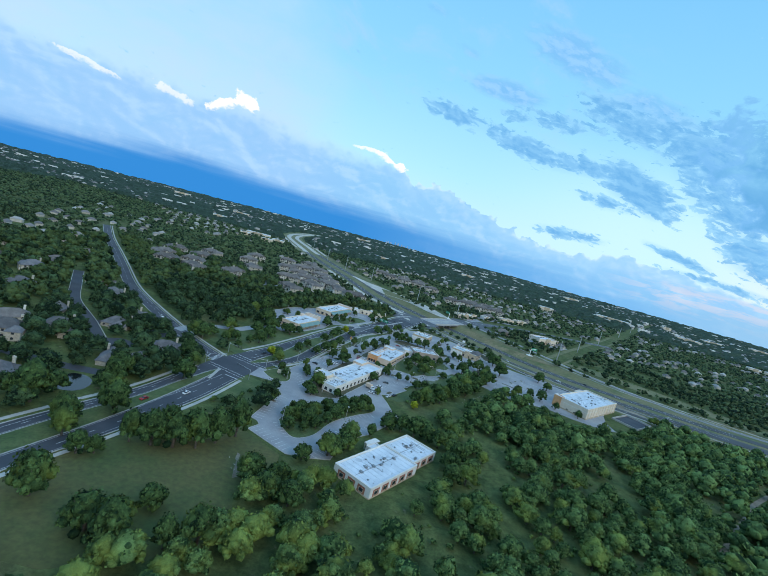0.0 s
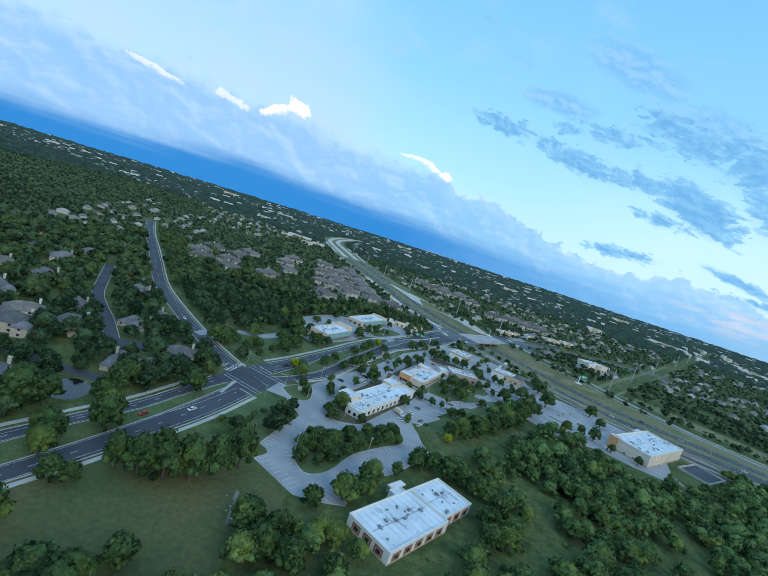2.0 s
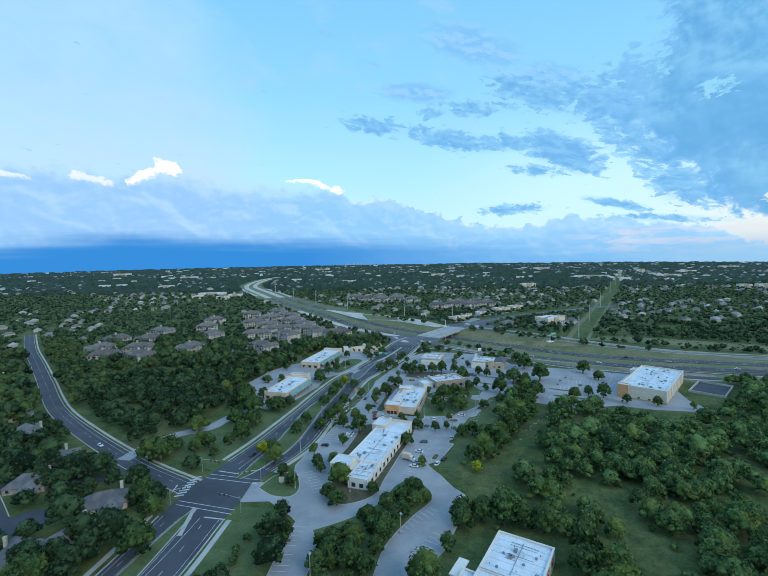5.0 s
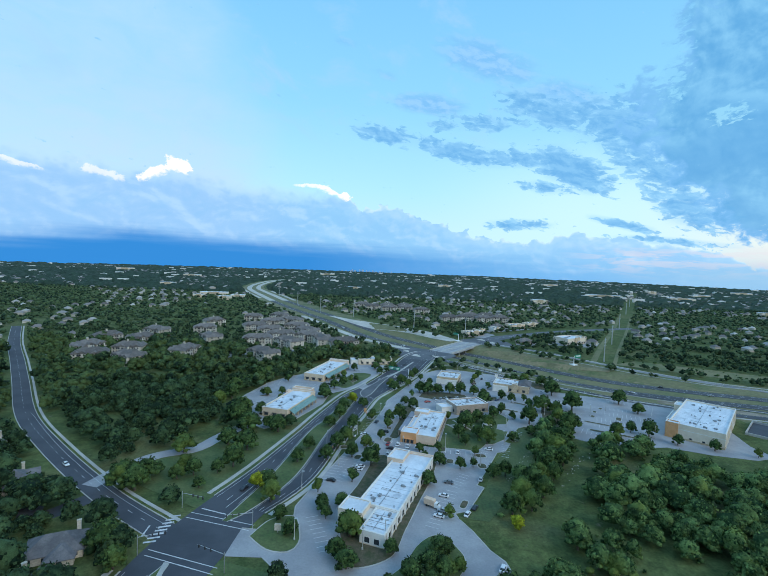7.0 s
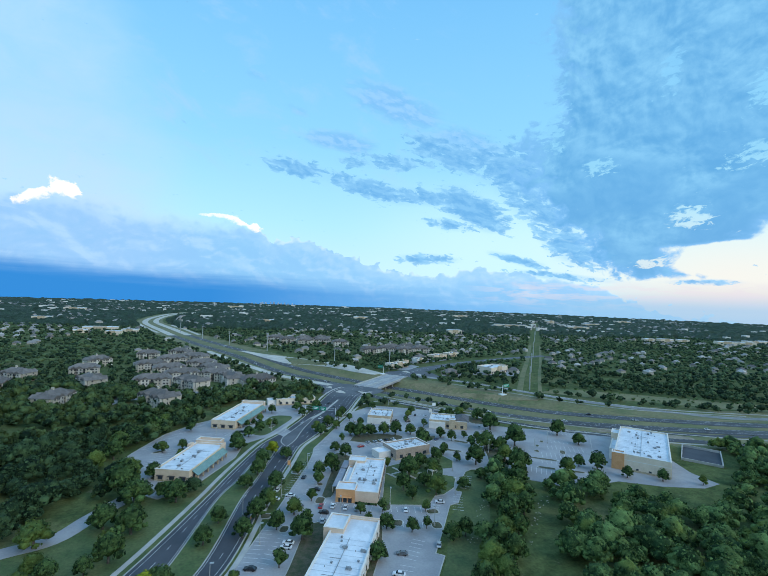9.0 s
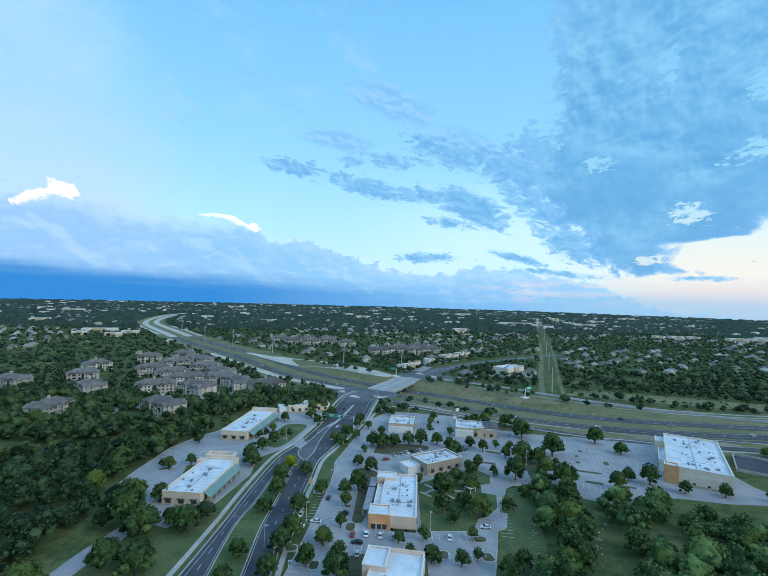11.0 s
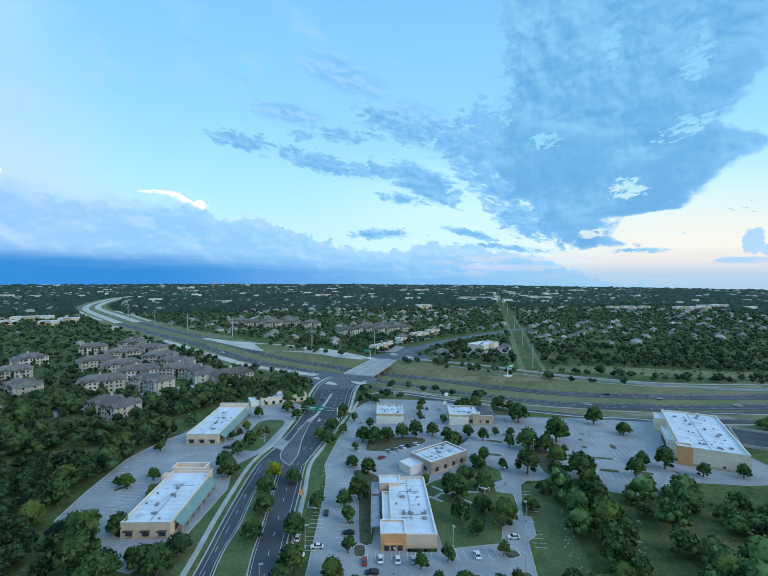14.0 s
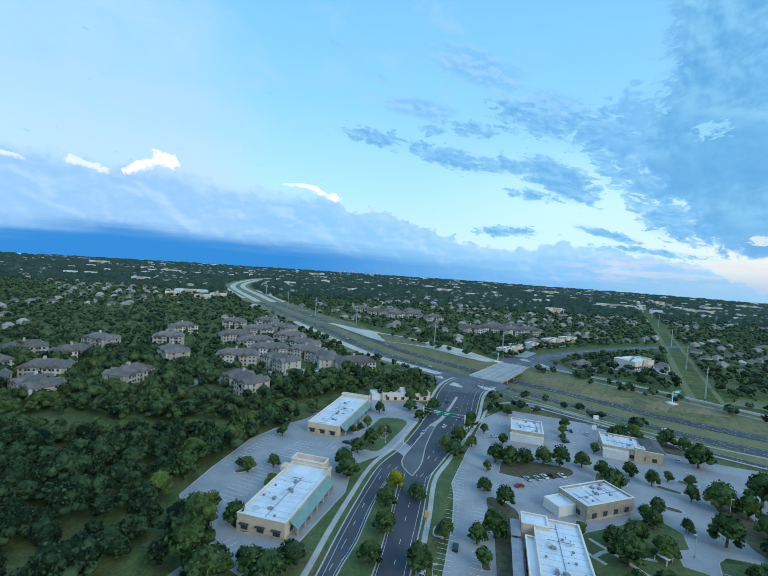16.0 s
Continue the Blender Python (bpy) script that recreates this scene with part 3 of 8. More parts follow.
def ribbon(name, pts, left, right, mat, z=0.08, step=6.0, label="", category="road", drop=0.5, parent=None, flat=None):
    """A strip of paving along a line; left and right are its edges' distances, numbers or one per point."""
    n = len(pts)
    ls = left if isinstance(left, (list, tuple)) else [left] * n
    rs = right if isinstance(right, (list, tuple)) else [right] * n
    line = curve_points([(*p[:2], l, r) for p, l, r in zip(pts, ls, rs)], step)
    nr = normals_of(line)
    a = line[:, :2] + nr * line[:, 2:3]
    b = line[:, :2] + nr * line[:, 3:4]
    za = (ground_z(a[:, 0], a[:, 1]) if flat is None else np.full(len(a), flat)) + z
    zb = (ground_z(b[:, 0], b[:, 1]) if flat is None else np.full(len(b), flat)) + z
    k = len(line)
    verts = np.concatenate([np.c_[a, za], np.c_[b, zb], np.c_[a, za - drop], np.c_[b, zb - drop]])
    i = np.arange(k - 1)
    top = np.stack([i, i + k, i + k + 1, i + 1], 1)
    lside = np.stack([i, i + 1, i + 1 + 2 * k, i + 2 * k], 1)
    rside = np.stack([i + k, i + 3 * k, i + 1 + 3 * k, i + k + 1], 1)
    ends = np.array([[0, 2 * k, 3 * k, k], [k - 1, 2 * k - 1, 4 * k - 1, 3 * k - 1]])
    ob = mesh_from_arrays(name, verts, np.concatenate([top, lside, rside, ends]), [mat])
    if parent is not None:
        ob.parent = parent
    elif label:
        tagged(ob, label, category, kind="structure")
    return ob


def slab(name, pts, mat, z=0.10, drop=0.5, label="", category="", kind="structure", parent=None):
    bm = bmesh.new()
    prism(bm, [tuple(p) for p in pts], z - drop, z)
    ob = part(name, bm, mat, parent)
    if label:
        tagged(ob, label, category, kind=kind)
    return ob


def rounded(pts, step=3.0):
    """A closed outline made smooth."""
    line = curve_points([*pts, pts[0]], step)
    return [tuple(p[:2]) for p in line[:-1]]


# ---- roads ----
ART = [(-150, -110), (-118, 60), (-105, 110), (-95, 144), (-90, 168), (-86, 197), (-83, 215), (-76, 240), (-64, 268), (-53.5, 316), (-48, 339), (-42.5, 362), (-34.5, 392), (-22, 417), (0.5, 469), (20, 530), (34, 556), (51, 575)]
ART_L = [-14, -14, -14.5, -14, -14.5, -15, -15, -14, -16, -13.5, -13.5, -13, -12, -11.5, -14, -15, -16, -14]
ART_R = [13, 13, 14, 13, 13, 12.5, 13, 13, 15, 13.5, 13, 13, 12, 11.5, 14, 15, 16, 14]
ribbon("road", ART, ART_L, ART_R, ASPHALT, 0.10, 5.0, "dark asphalt divided arterial road with white lane lines")
ART_N = [(100, 642), (128, 672), (160, 700), (206, 735), (262, 772), (330, 806), (430, 850)]
ribbon("road", ART_N, [-15, -13, -11, -9, -8, -8, -8], [15, 13, 11, 9, 8, 8, 8], ROAD_GREY, 0.10, 8.0, "dark asphalt road beyond the highway bridge")
SIDE = [(-84, 217), (-99, 221), (-136, 245), (-188, 286), (-238, 331), (-298, 400), (-350, 460), (-420, 540), (-500, 640)]
ribbon("road", SIDE, -5.0, 5.0, ASPHALT, 0.115, 5.0, "dark asphalt side street curving through the woods")
CUL = [(-290, 330), (-255, 285), (-228, 252), (-190, 220), (-166, 198), (-156, 196)]
ribbon("road", CUL, -3.8, 3.8, ASPHALT, 0.08, 5.0, "grey asphalt residential street with a turning circle")
slab("road", [(-153 + 9 * math.cos(a), 197 + 9 * math.sin(a)) for a in (k * math.tau / 24 for k in range(24))], ASPHALT, 0.09, label="grey asphalt turning circle at the street's end", category="road")
ribbon("road", [(-330, 130), (-260, 138), (-205, 148), (-160, 150), (-128, 156)], -3.5, 3.5, ASPHALT, 0.08, 6.0, "grey asphalt lane behind the houses")
ribbon("road", [(-136, 245), (-150, 225), (-163, 240), (-188, 219)], -4, 4, ASPHALT, 0.085, 4.0, "short asphalt link between the side street and the houses")

ribbon("verge", [(-108, 850), (-179, 954), (-269, 1124), (-336, 1270), (-404, 1416), (-449, 1530), (-484, 1680), (-504, 1850), (-510, 2020), (-485, 2178)], [-46, -44, -44, -44, -40, -36, -34, -34, -34, -34], [46, 44, 44, 42, 38, 34, 30, 30, 30, 30], VERGE, 0.08, 10.0, "pale mown grass verge of the highway", "verge")
ribbon("verge", [(420, 378), (600, 360), (895, 338)], -50, 60, VERGE, 0.08, 10.0, "pale mown grass verge of the highway", "verge")
ribbon("highway", HWY_FAR[:13], -6.8, 6.8, HIGHWAY, 0.22, 8.0, "grey asphalt highway carriageway in a grassy cutting")
ribbon("highway", HWY_NEAR[:13], -6.8, 6.8, HIGHWAY, 0.22, 8.0, "grey asphalt highway carriageway with white edge lines")
for line in (HWY_FAR[12:], HWY_NEAR[12:]):
    ribbon("highway", line, -7.5, 7.5, PALE, 0.22, 8.0, "pale new concrete carriageway round the far bend")
ribbon("road", [(-236, 1146), (-300, 1290), (-364, 1420)], -4.0, 4.0, PALE, 0.2, 8.0, "pale concrete frontage road near the far bend")
ribbon("road", [(-330, 1180), (-395, 1310), (-452, 1440)], -4.0, 4.0, PALE, 0.2, 8.0, "pale concrete frontage road near the far bend")
# dry grass between the carriageway and the frontage road
for lo, hi in ((-15, -5), (-5, 5), (5, 13)):
    ribbon("verge", [(103, 596), (132, 573), (160, 553), (190, 528), (214, 506)], [lo * k for k in (0.4, 0.9, 1.0, 0.8, 0.3)], [hi * k for k in (0.4, 0.9, 1.0, 0.8, 0.3)], DRY_GRASS, 0.14, 5.0, "dry tan grass bank below the frontage road", "verge")
for line, off in ((HWY_FAR[2:8], 11.5), (HWY_NEAR[2:8], -11.5)):
    ribbon("verge", line, off - 1.6, off + 1.6, DRY_GRASS, 0.12, 8.0, "dry strip of grass along the carriageway", "verge")
FRONT_U = [(900, 430), (600, 412), (385, 425), (320, 452), (258, 498), (232, 528), (205, 562), (178, 596), (145, 622), (116, 640)]
ribbon("road", FRONT_U, -4.0, 4.0, WORN_CONCRETE, 0.16, 8.0, "light grey concrete frontage road beside the highway")
FRONT_N = [(880, 300), (560, 318), (330, 352), (268, 372), (233, 383), (180, 405), (150, 426), (116, 449), (86, 482), (55, 520), (38, 552)]
ribbon("road", FRONT_N, -4.2, 4.2, HIGHWAY, 0.16, 8.0, "grey asphalt frontage road on the near side")
RAMP = [(420, 368), (330, 378), (268, 391), (218, 420), (167, 451), (142, 475), (118, 505), (88, 530), (62, 552), (48, 562)]
ribbon("road", RAMP, -3.0, 3.0, HIGHWAY, 0.2, 6.0, "single-lane asphalt slip road up to the bridge")
FRONT_L = [(12, 584), (-22, 618), (-52, 652), (-92, 724), (-136, 806), (-164, 858)]
ribbon("road", FRONT_L, -5.0, 5.0, PALE, 0.16, 8.0, "pale concrete frontage road along the apartments")
UPPER = [(100, 640), (72, 668), (36, 735), (-24, 800), (-86, 890)]
ribbon("road", [(-112, 866), (-45, 789), (-8, 759), (36, 712), (60, 676), (78, 652)], [-4, -14, -16, -18, -14, -8], [4, 14, 16, 16, 12, 8], PALE, 0.3, 5.0,  "pale bare concrete roadbed beside the highway")
TRAIL = [(420, 360), (282, 250), (240, 208), (219, 186), (195, 160), (178, 138), (170, 105), (150, 70)]
ribbon("path", TRAIL, -1.6, 1.6, DIRT, 0.06, 4.0, "pale dirt trail through the oak woods", "path")

# ---- parking lots ----
MAIN_LOT = [(-71, 208), (-58, 208), (-47, 197), (-44, 193), (-47, 175), (-48.5, 156), (-44, 154), (-42, 151), (-45, 144), (-22, 132), (-12, 134), (-2, 138), (-1, 146), (-3, 158), (4, 165), (12, 174), (19, 188), (27, 203), (26, 210), (22, 216), (18, 227), (14, 235), (13, 239), (19, 241), (30, 261), (27, 263), (39, 286), (46, 300), (51, 302), (57, 313), (54, 315), (69, 338), (74, 341), (84, 338), (92, 330), (116, 312), (140, 322), (152, 345), (168, 362), (188, 392), (182, 402), (141, 416), (122, 424), (126, 452), (100, 468), (45, 490), (36, 485), (22, 470), (0, 418), (-14, 384), (-15, 374), (-19, 355), (-30, 317), (-35, 300), (-47, 262), (-53, 240), (-51, 222), (-70, 224)]
slab("pavement", MAIN_LOT, LOT, 0.12, label="pale grey concrete parking lots and drives", category="parking lot")
WEST_LOT = [(-123, 364), (-119, 387), (-111, 420), (-98, 442), (-88, 452), (-66, 494), (-40, 500), (-16, 496), (-12, 486), (-30, 440), (-33, 420), (-52, 402), (-58, 396), (-60, 372), (-76, 332), (-88, 322), (-100, 330), (-114, 345)]
slab("pavement", WEST_LOT, LOT, 0.12, label="pale concrete parking lot west of the road", category="parking lot")
ribbon("pavement", [(-145, 250), (-140, 268), (-131, 282), (-116, 291), (-110, 306), (-104, 320), (-98, 332)], -4, 4, LOT, 0.13, 3.0, "pale concrete driveway from the side street", "driveway")
ribbon("pavement", [(-36, 424), (-28, 410)], -5, 5, LOT, 0.125, 3.0, "pale concrete entrance drive", "driveway")
STORE_YARD = [(114, 313), (124, 312), (150, 316), (170, 307), (192, 302), (206, 306), (204, 322), (222, 384), (204, 394), (184, 401), (140, 345)]
slab("pavement", STORE_YARD, LOT, 0.112, label="concrete drive and service yard round the large store", category="pavement")
slab("pavement", [(-165, 520), (-100, 556), (-64, 572), (-70, 584), (-110, 572), (-170, 536)], LOT, 0.12, label="concrete parking along the apartments", category="parking lot")
slab("pavement", [(-205, 505), (-175, 500), (-165, 540), (-176, 556), (-196, 550)], LOT, 0.12, label="concrete parking between the apartments", category="parking lot")

# ---- shared building pieces ----
SHARED = {}


def shared(key, make, mats, smooth=False):
    if key not in SHARED:
        bm = bmesh.new()
        make(bm)
        SHARED[key] = mesh_of(key[0] if isinstance(key, tuple) else key, bm, mats, smooth)
    return SHARED[key]


def child(name, me, parent, m, label=""):
    ob = new(name, me)
    ob.parent = parent
    ob.matrix_local = m
    if label:
        ob["label"] = label
    return ob


def window(parent, x, y, z, face, w, h, frame_mat=None, name="window", split=True):
    """A framed window on a wall; face: the way it looks, in degrees from +x."""
    frame_mat = frame_mat or WHITE_PAINT

    def make(bm, glass=0):
        t = 0.12
        fs = box(bm, -0.05, -w / 2, 0, 0.10, w / 2, h)
        front = fs[3]
        bmesh.ops.inset_individual(bm, faces=[front], thickness=t)
        bmesh.ops.translate(bm, verts=front.verts, vec=(-0.08, 0, 0))
        front.material_index = glass

    def both(bm):
        make(bm, 1)

    def pane(bm):
        box(bm, 0.0, -w / 2 + 0.12, 0.12, 0.04, w / 2 - 0.12, h - 0.12)

    m = pose(x, y, z, 0, 0, face)
    if not split:
        return child(name, shared((name, "whole", round(w, 2), round(h, 2)), both, [frame_mat, GLASS]), parent, m)
    ob = child(name, shared((name, round(w, 2), round(h, 2), frame_mat.name), make, frame_mat), parent, m)
    child("pane", shared(("pane", round(w, 2), round(h, 2)), pane, GLASS), ob, Matrix())
    return ob


def shell(parent, x0, y0, x1, y1, h, wall_mat, roof_mat=None, parapet=0.8, z0=-0.3, name="wall", coping=None):
    """Walls 0.4 m thick round a flat roof sunk below their tops."""
    t = 0.4
    bm = bmesh.new()
    top = h + parapet
    box(bm, x0, y0, z0, x1, y0 + t, top)
    box(bm, x0, y1 - t, z0, x1, y1, top)
    box(bm, x0, y0 + t, z0, x0 + t, y1 - t, top)
    box(bm, x1 - t, y0 + t, z0, x1, y1 - t, top)
    part(name, bm, wall_mat, parent)
    part("roof", boxes((x0 + t, y0 + t, h - 0.3, x1 - t, y1 - t, h)), roof_mat or ROOF_WHITE, parent)
    bm = bmesh.new()
    c = 0.12
    box(bm, x0 - c, y0 - c, top, x1 + c, y0 + t + c, top + 0.14)
    box(bm, x0 - c, y1 - t - c, top, x1 + c, y1 + c, top + 0.14)
    box(bm, x0 - c, y0 + t + c, top, x0 + t + c, y1 - t - c, top + 0.14)
    box(bm, x1 - t - c, y0 + t + c, top, x1 + c, y1 - t - c, top + 0.14)
    part("coping", bm, coping or OFFWHITE, parent)


def unit_large(bm):
    box(bm, -1.3, -0.9, 0.25, 1.3, 0.9, 1.35, 0, 0.05)
    box(bm, -1.1, -0.7, 0.0, 1.1, 0.7, 0.25)
    tube(bm, (-0.55, 0, 1.3), (-0.55, 0, 1.5), 0.5, n=12)
    box(bm, 1.3, -0.4, 0.5, 2.1, 0.4, 1.0)


def unit_small(bm):
    box(bm, -0.6, -0.6, 0.15, 0.6, 0.6, 0.95, 0, 0.04)
    tube(bm, (0, 0, 0.9), (0, 0, 1.05), 0.42, n=10)
    box(bm, -0.5, -0.1, 0.0, 0.5, 0.1, 0.15)


def vent(bm):
    tube(bm, (0, 0, 0), (0, 0, 0.55), 0.22, n=8)
    tube(bm, (0, 0, 0.55), (0, 0, 0.75), 0.36, 0.2, n=8)


def roof_clutter(parent, x0, y0, x1, y1, h, big, small, vents, seed, line=False):
    rnd = random.Random(seed)
    for n, (kind, make) in ((big, ("rooftop_unit_large", unit_large)), (small, ("rooftop_unit_small", unit_small)), (vents, ("roof_vent", vent))):
        for k in range(n):
            if line and kind == "rooftop_unit_large":
                x = x0 + 4 + (x1 - x0 - 8) * (k + 0.5) / n + rnd.uniform(-1, 1)
                y = (y0 + y1) / 2 + rnd.uniform(-2.2, 2.2)
            else:
                x, y = rnd.uniform(x0 + 2.5, x1 - 2.5), rnd.uniform(y0 + 2, y1 - 2)
            name = "rooftop_unit" if "unit" in kind else "roof_vent"
            child(name, shared(kind, make, UNIT), parent, pose(x, y, h, 0, 0, rnd.choice((0, 90, 180, 270))) @ Matrix.Scale(0.62, 4))
    # pipes and cable runs across the roof
    bm = bmesh.new()
    yy = (y0 + y1) / 2 + rnd.uniform(-1, 1)
    box(bm, x0 + 2, yy, h + 0.05, x1 - 2, yy + 0.12, h + 0.22)
    for k in range(4):
        xx = rnd.uniform(x0 + 3, x1 - 3)
        box(bm, xx, min(yy, yy + rnd.choice((-5, 5))), h + 0.05, xx + 0.10, max(yy, yy + 4), h + 0.18)
    part("roof_pipe", bm, UNIT, parent)
    # welded seams of the membrane
    bm = bmesh.new()
    n = int((x1 - x0) / 3.2)
    for k in range(1, n):
        xx = x0 + (x1 - x0) * k / n
        box(bm, xx - 0.16, y0 + 0.4, h, xx + 0.16, y1 - 0.4, h + 0.02)
    part("roof_seam", bm, ROOF_STAIN, parent)
    # darker ponding patches
    for k in range(int((x1 - x0) * (y1 - y0) / 260)):
        cx, cy, r = rnd.uniform(x0 + 3, x1 - 3), rnd.uniform(y0 + 2.5, y1 - 2.5), rnd.uniform(0.8, 1.9)
        pts = [(cx + r * rnd.uniform(0.6, 1.2) * 1.5 * math.cos(a), cy + r * rnd.uniform(0.6, 1.2) * math.sin(a)) for a in (j * math.tau / 11 for j in range(11))]
        pts = [(min(max(px, x0 + 0.6), x1 - 0.6), min(max(py, y0 + 0.6), y1 - 0.6)) for px, py in pts]
        bm = bmesh.new()
        prism(bm, pts, h, h + 0.03 + 0.004 * k)
        part("roof_stain", bm, ROOF_STAIN, parent)


def side_windows(parent, x0, x1, y, face, n, w, h, z=0.9, mat=None):
    for k in range(n):
        window(parent, x0 + (x1 - x0) * (k + 0.5) / n, y, z, face, w, h, mat)


def end_windows(parent, y0, y1, x, face, n, w, h, z=0.9, mat=None):
    for k in range(n):
        window(parent, x, y0 + (y1 - y0) * (k + 0.5) / n, z, face, w, h, mat)


def recess(parent, x, y, z, face, w, h, mat, name="wall_panel"):
    def make(bm):
        box(bm, -0.05, -w / 2, 0, 0.06, w / 2, h)
    return child(name, shared((name, round(w, 2), round(h, 2), mat.name), make, mat), parent, pose(x, y, z, 0, 0, face))


def pilasters(parent, x0, x1, y, n, h, mat, out=0.35):
    def make(bm):
        box(bm, -0.45, -out, -0.3, 0.45, out, h)
    me = shared(("pilaster", round(h, 1), mat.name), make, mat)
    for k in range(n):
        child("pilaster", me, parent, pose(x0 + (x1 - x0) * k / (n - 1), y, 0))


SAND = surface("sand_stucco", (0.60, 0.46, 0.32), (0.68, 0.54, 0.39), 0.2, 0.9, 2.5, bump=0.1, speck=0.07)
SLATE = surface("grey_slate_canopy", (0.24, 0.25, 0.29), (0.32, 0.33, 0.37), 0.4, 0.7, 2.0, bump=0.05, speck=0.1)
BROWN_BRICK = surface("brown_brick", (0.30, 0.24, 0.19), (0.38, 0.31, 0.25), 0.5, 0.9, 3.0, bump=0.2, speck=0.2)


# A: the near office building at the wood's edge
def office_a():
    b = thing("office_building", pose(23.8, 147.0, 0, 0, 0, 57.8), "cream office building with red window bays and white flat roof", "building")
    W, h, x0, x1 = 8.8, 4.5, -28.0, 30.0
    shell(b, x0, -W - 3.6, 8.5, W, h, OFFWHITE, parapet=0.6)
    shell(b, 8.5, -W - 1.4, x1, W, h, OFFWHITE, parapet=0.6)
    shell(b, 0.0, W, 7.0, W + 4.5, 3.6, OFFWHITE, parapet=0.5)
    part("canopy", boxes((3.0, W + 4.5, 3.0, 12.0, W + 8.0, 3.4), (11.2, W + 7.2, 0, 11.8, W + 7.8, 3.0), (3.2, W + 7.2, 0, 3.8, W + 7.8, 3.0)), OFFWHITE, b)
    roof_clutter(b, x0, -W - 3.6, 8.5, W, h, 6, 6, 6, 11, True)
    roof_clutter(b, 8.5, -W - 1.4, x1, W, h, 4, 4, 4, 12)
    for k in range(5):
        x = -23.5 + k * 6.6
        recess(b, x, -W - 3.6, 0.6, -90, 4.6, 3.2, BRICK_RED)
        window(b, x, -W - 3.68, 1.1, -90, 2.8, 1.9, CREAM)
    for k in range(3):
        x = 12.5 + k * 6.6
        recess(b, x, -W - 1.4, 0.6, -90, 4.6, 3.2, BRICK_RED)
        window(b, x, -W - 1.48, 1.1, -90, 2.8, 1.9, CREAM)
    for k in range(3):
        y = -7.6 + k * 5.8
        recess(b, x0, y, 0.6, 180, 4.2, 3.2, BRICK_RED)
        window(b, x0 - 0.08, y, 1.1, 180, 2.4, 1.9, CREAM)
        recess(b, x1, y + 1, 0.6, 0, 4.2, 3.2, BRICK_RED)
        window(b, x1 + 0.08, y + 1, 1.0, 0, 3.0, 2.1, CREAM)
    side_windows(b, -26, -5, W, 90, 4, 3.0, 2.2, 1.1)
    side_windows(b, 8, 29, W, 90, 4, 3.0, 2.2, 1.1)
    part("plinth", boxes((x0 - 0.15, -W - 3.75, -0.3, 8.6, W + 0.15, 0.5), (8.6, -W - 1.55, -0.3, x1 + 0.15, W + 0.15, 0.5)), TAN, b)


# B: the long white-roofed building by the loop drive
def office_b():
    b = thing("office_building", pose(-9.3, 243.0, 0, 0, 0, 69.3), "long offwhite office building with white roof and corner towers", "building")
    h = 5.0
    shell(b, -13.0, -3.5, 40.5, 14.0, h, OFFWHITE, parapet=0.6)
    shell(b, -29.3, -3.5, -13.0, 6.0, h - 0.2, OFFWHITE, parapet=0.5)
    shell(b, -21.8, 8.6, -12.2, 18.6, 6.2, CREAM, parapet=0.35)
    shell(b, 28.0, 8.6, 39.6, 16.6, 6.4, PEACH, parapet=0.4)
    part("wall", boxes((-21.0, 6.0, -0.3, -13.4, 8.6, 4.4)), OFFWHITE, b)
    part("parapet", boxes((40.0, -3.6, h, 40.7, 8.4, h + 1.3)), PEACH, b)
    roof_clutter(b, -13, -3.5, 28, 14, h, 5, 8, 8, 21)
    roof_clutter(b, -29, -3.5, -13, 6, h - 0.2, 1, 2, 2, 22)
    pilasters(b, -27, 38, -3.5, 13, h + 0.4, OFFWHITE)
    side_windows(b, -26, 38, -3.5, -90, 12, 2.4, 2.4, 0.9)
    side_windows(b, -10, 26, 14.0, 90, 8, 2.6, 2.4, 0.9)
    end_windows(b, -2.5, 5, -29.3, 180, 2, 2.2, 2.2, 1.0)
    end_windows(b, 9.4, 17.8, -21.8, 180, 3, 2.0, 2.6, 1.0)
    end_windows(b, -2, 7, 40.5, 0, 3, 2.2, 2.2, 1.0)
    side_windows(b, -21, -13, 18.6, 90, 3, 2.0, 2.8, 1.0)
    part("plinth", boxes((-13.1, -3.62, -0.3, 40.62, 14.12, 0.5), (-29.42, -3.64, -0.3, -13.12, 6.12, 0.52)), TAN, b)


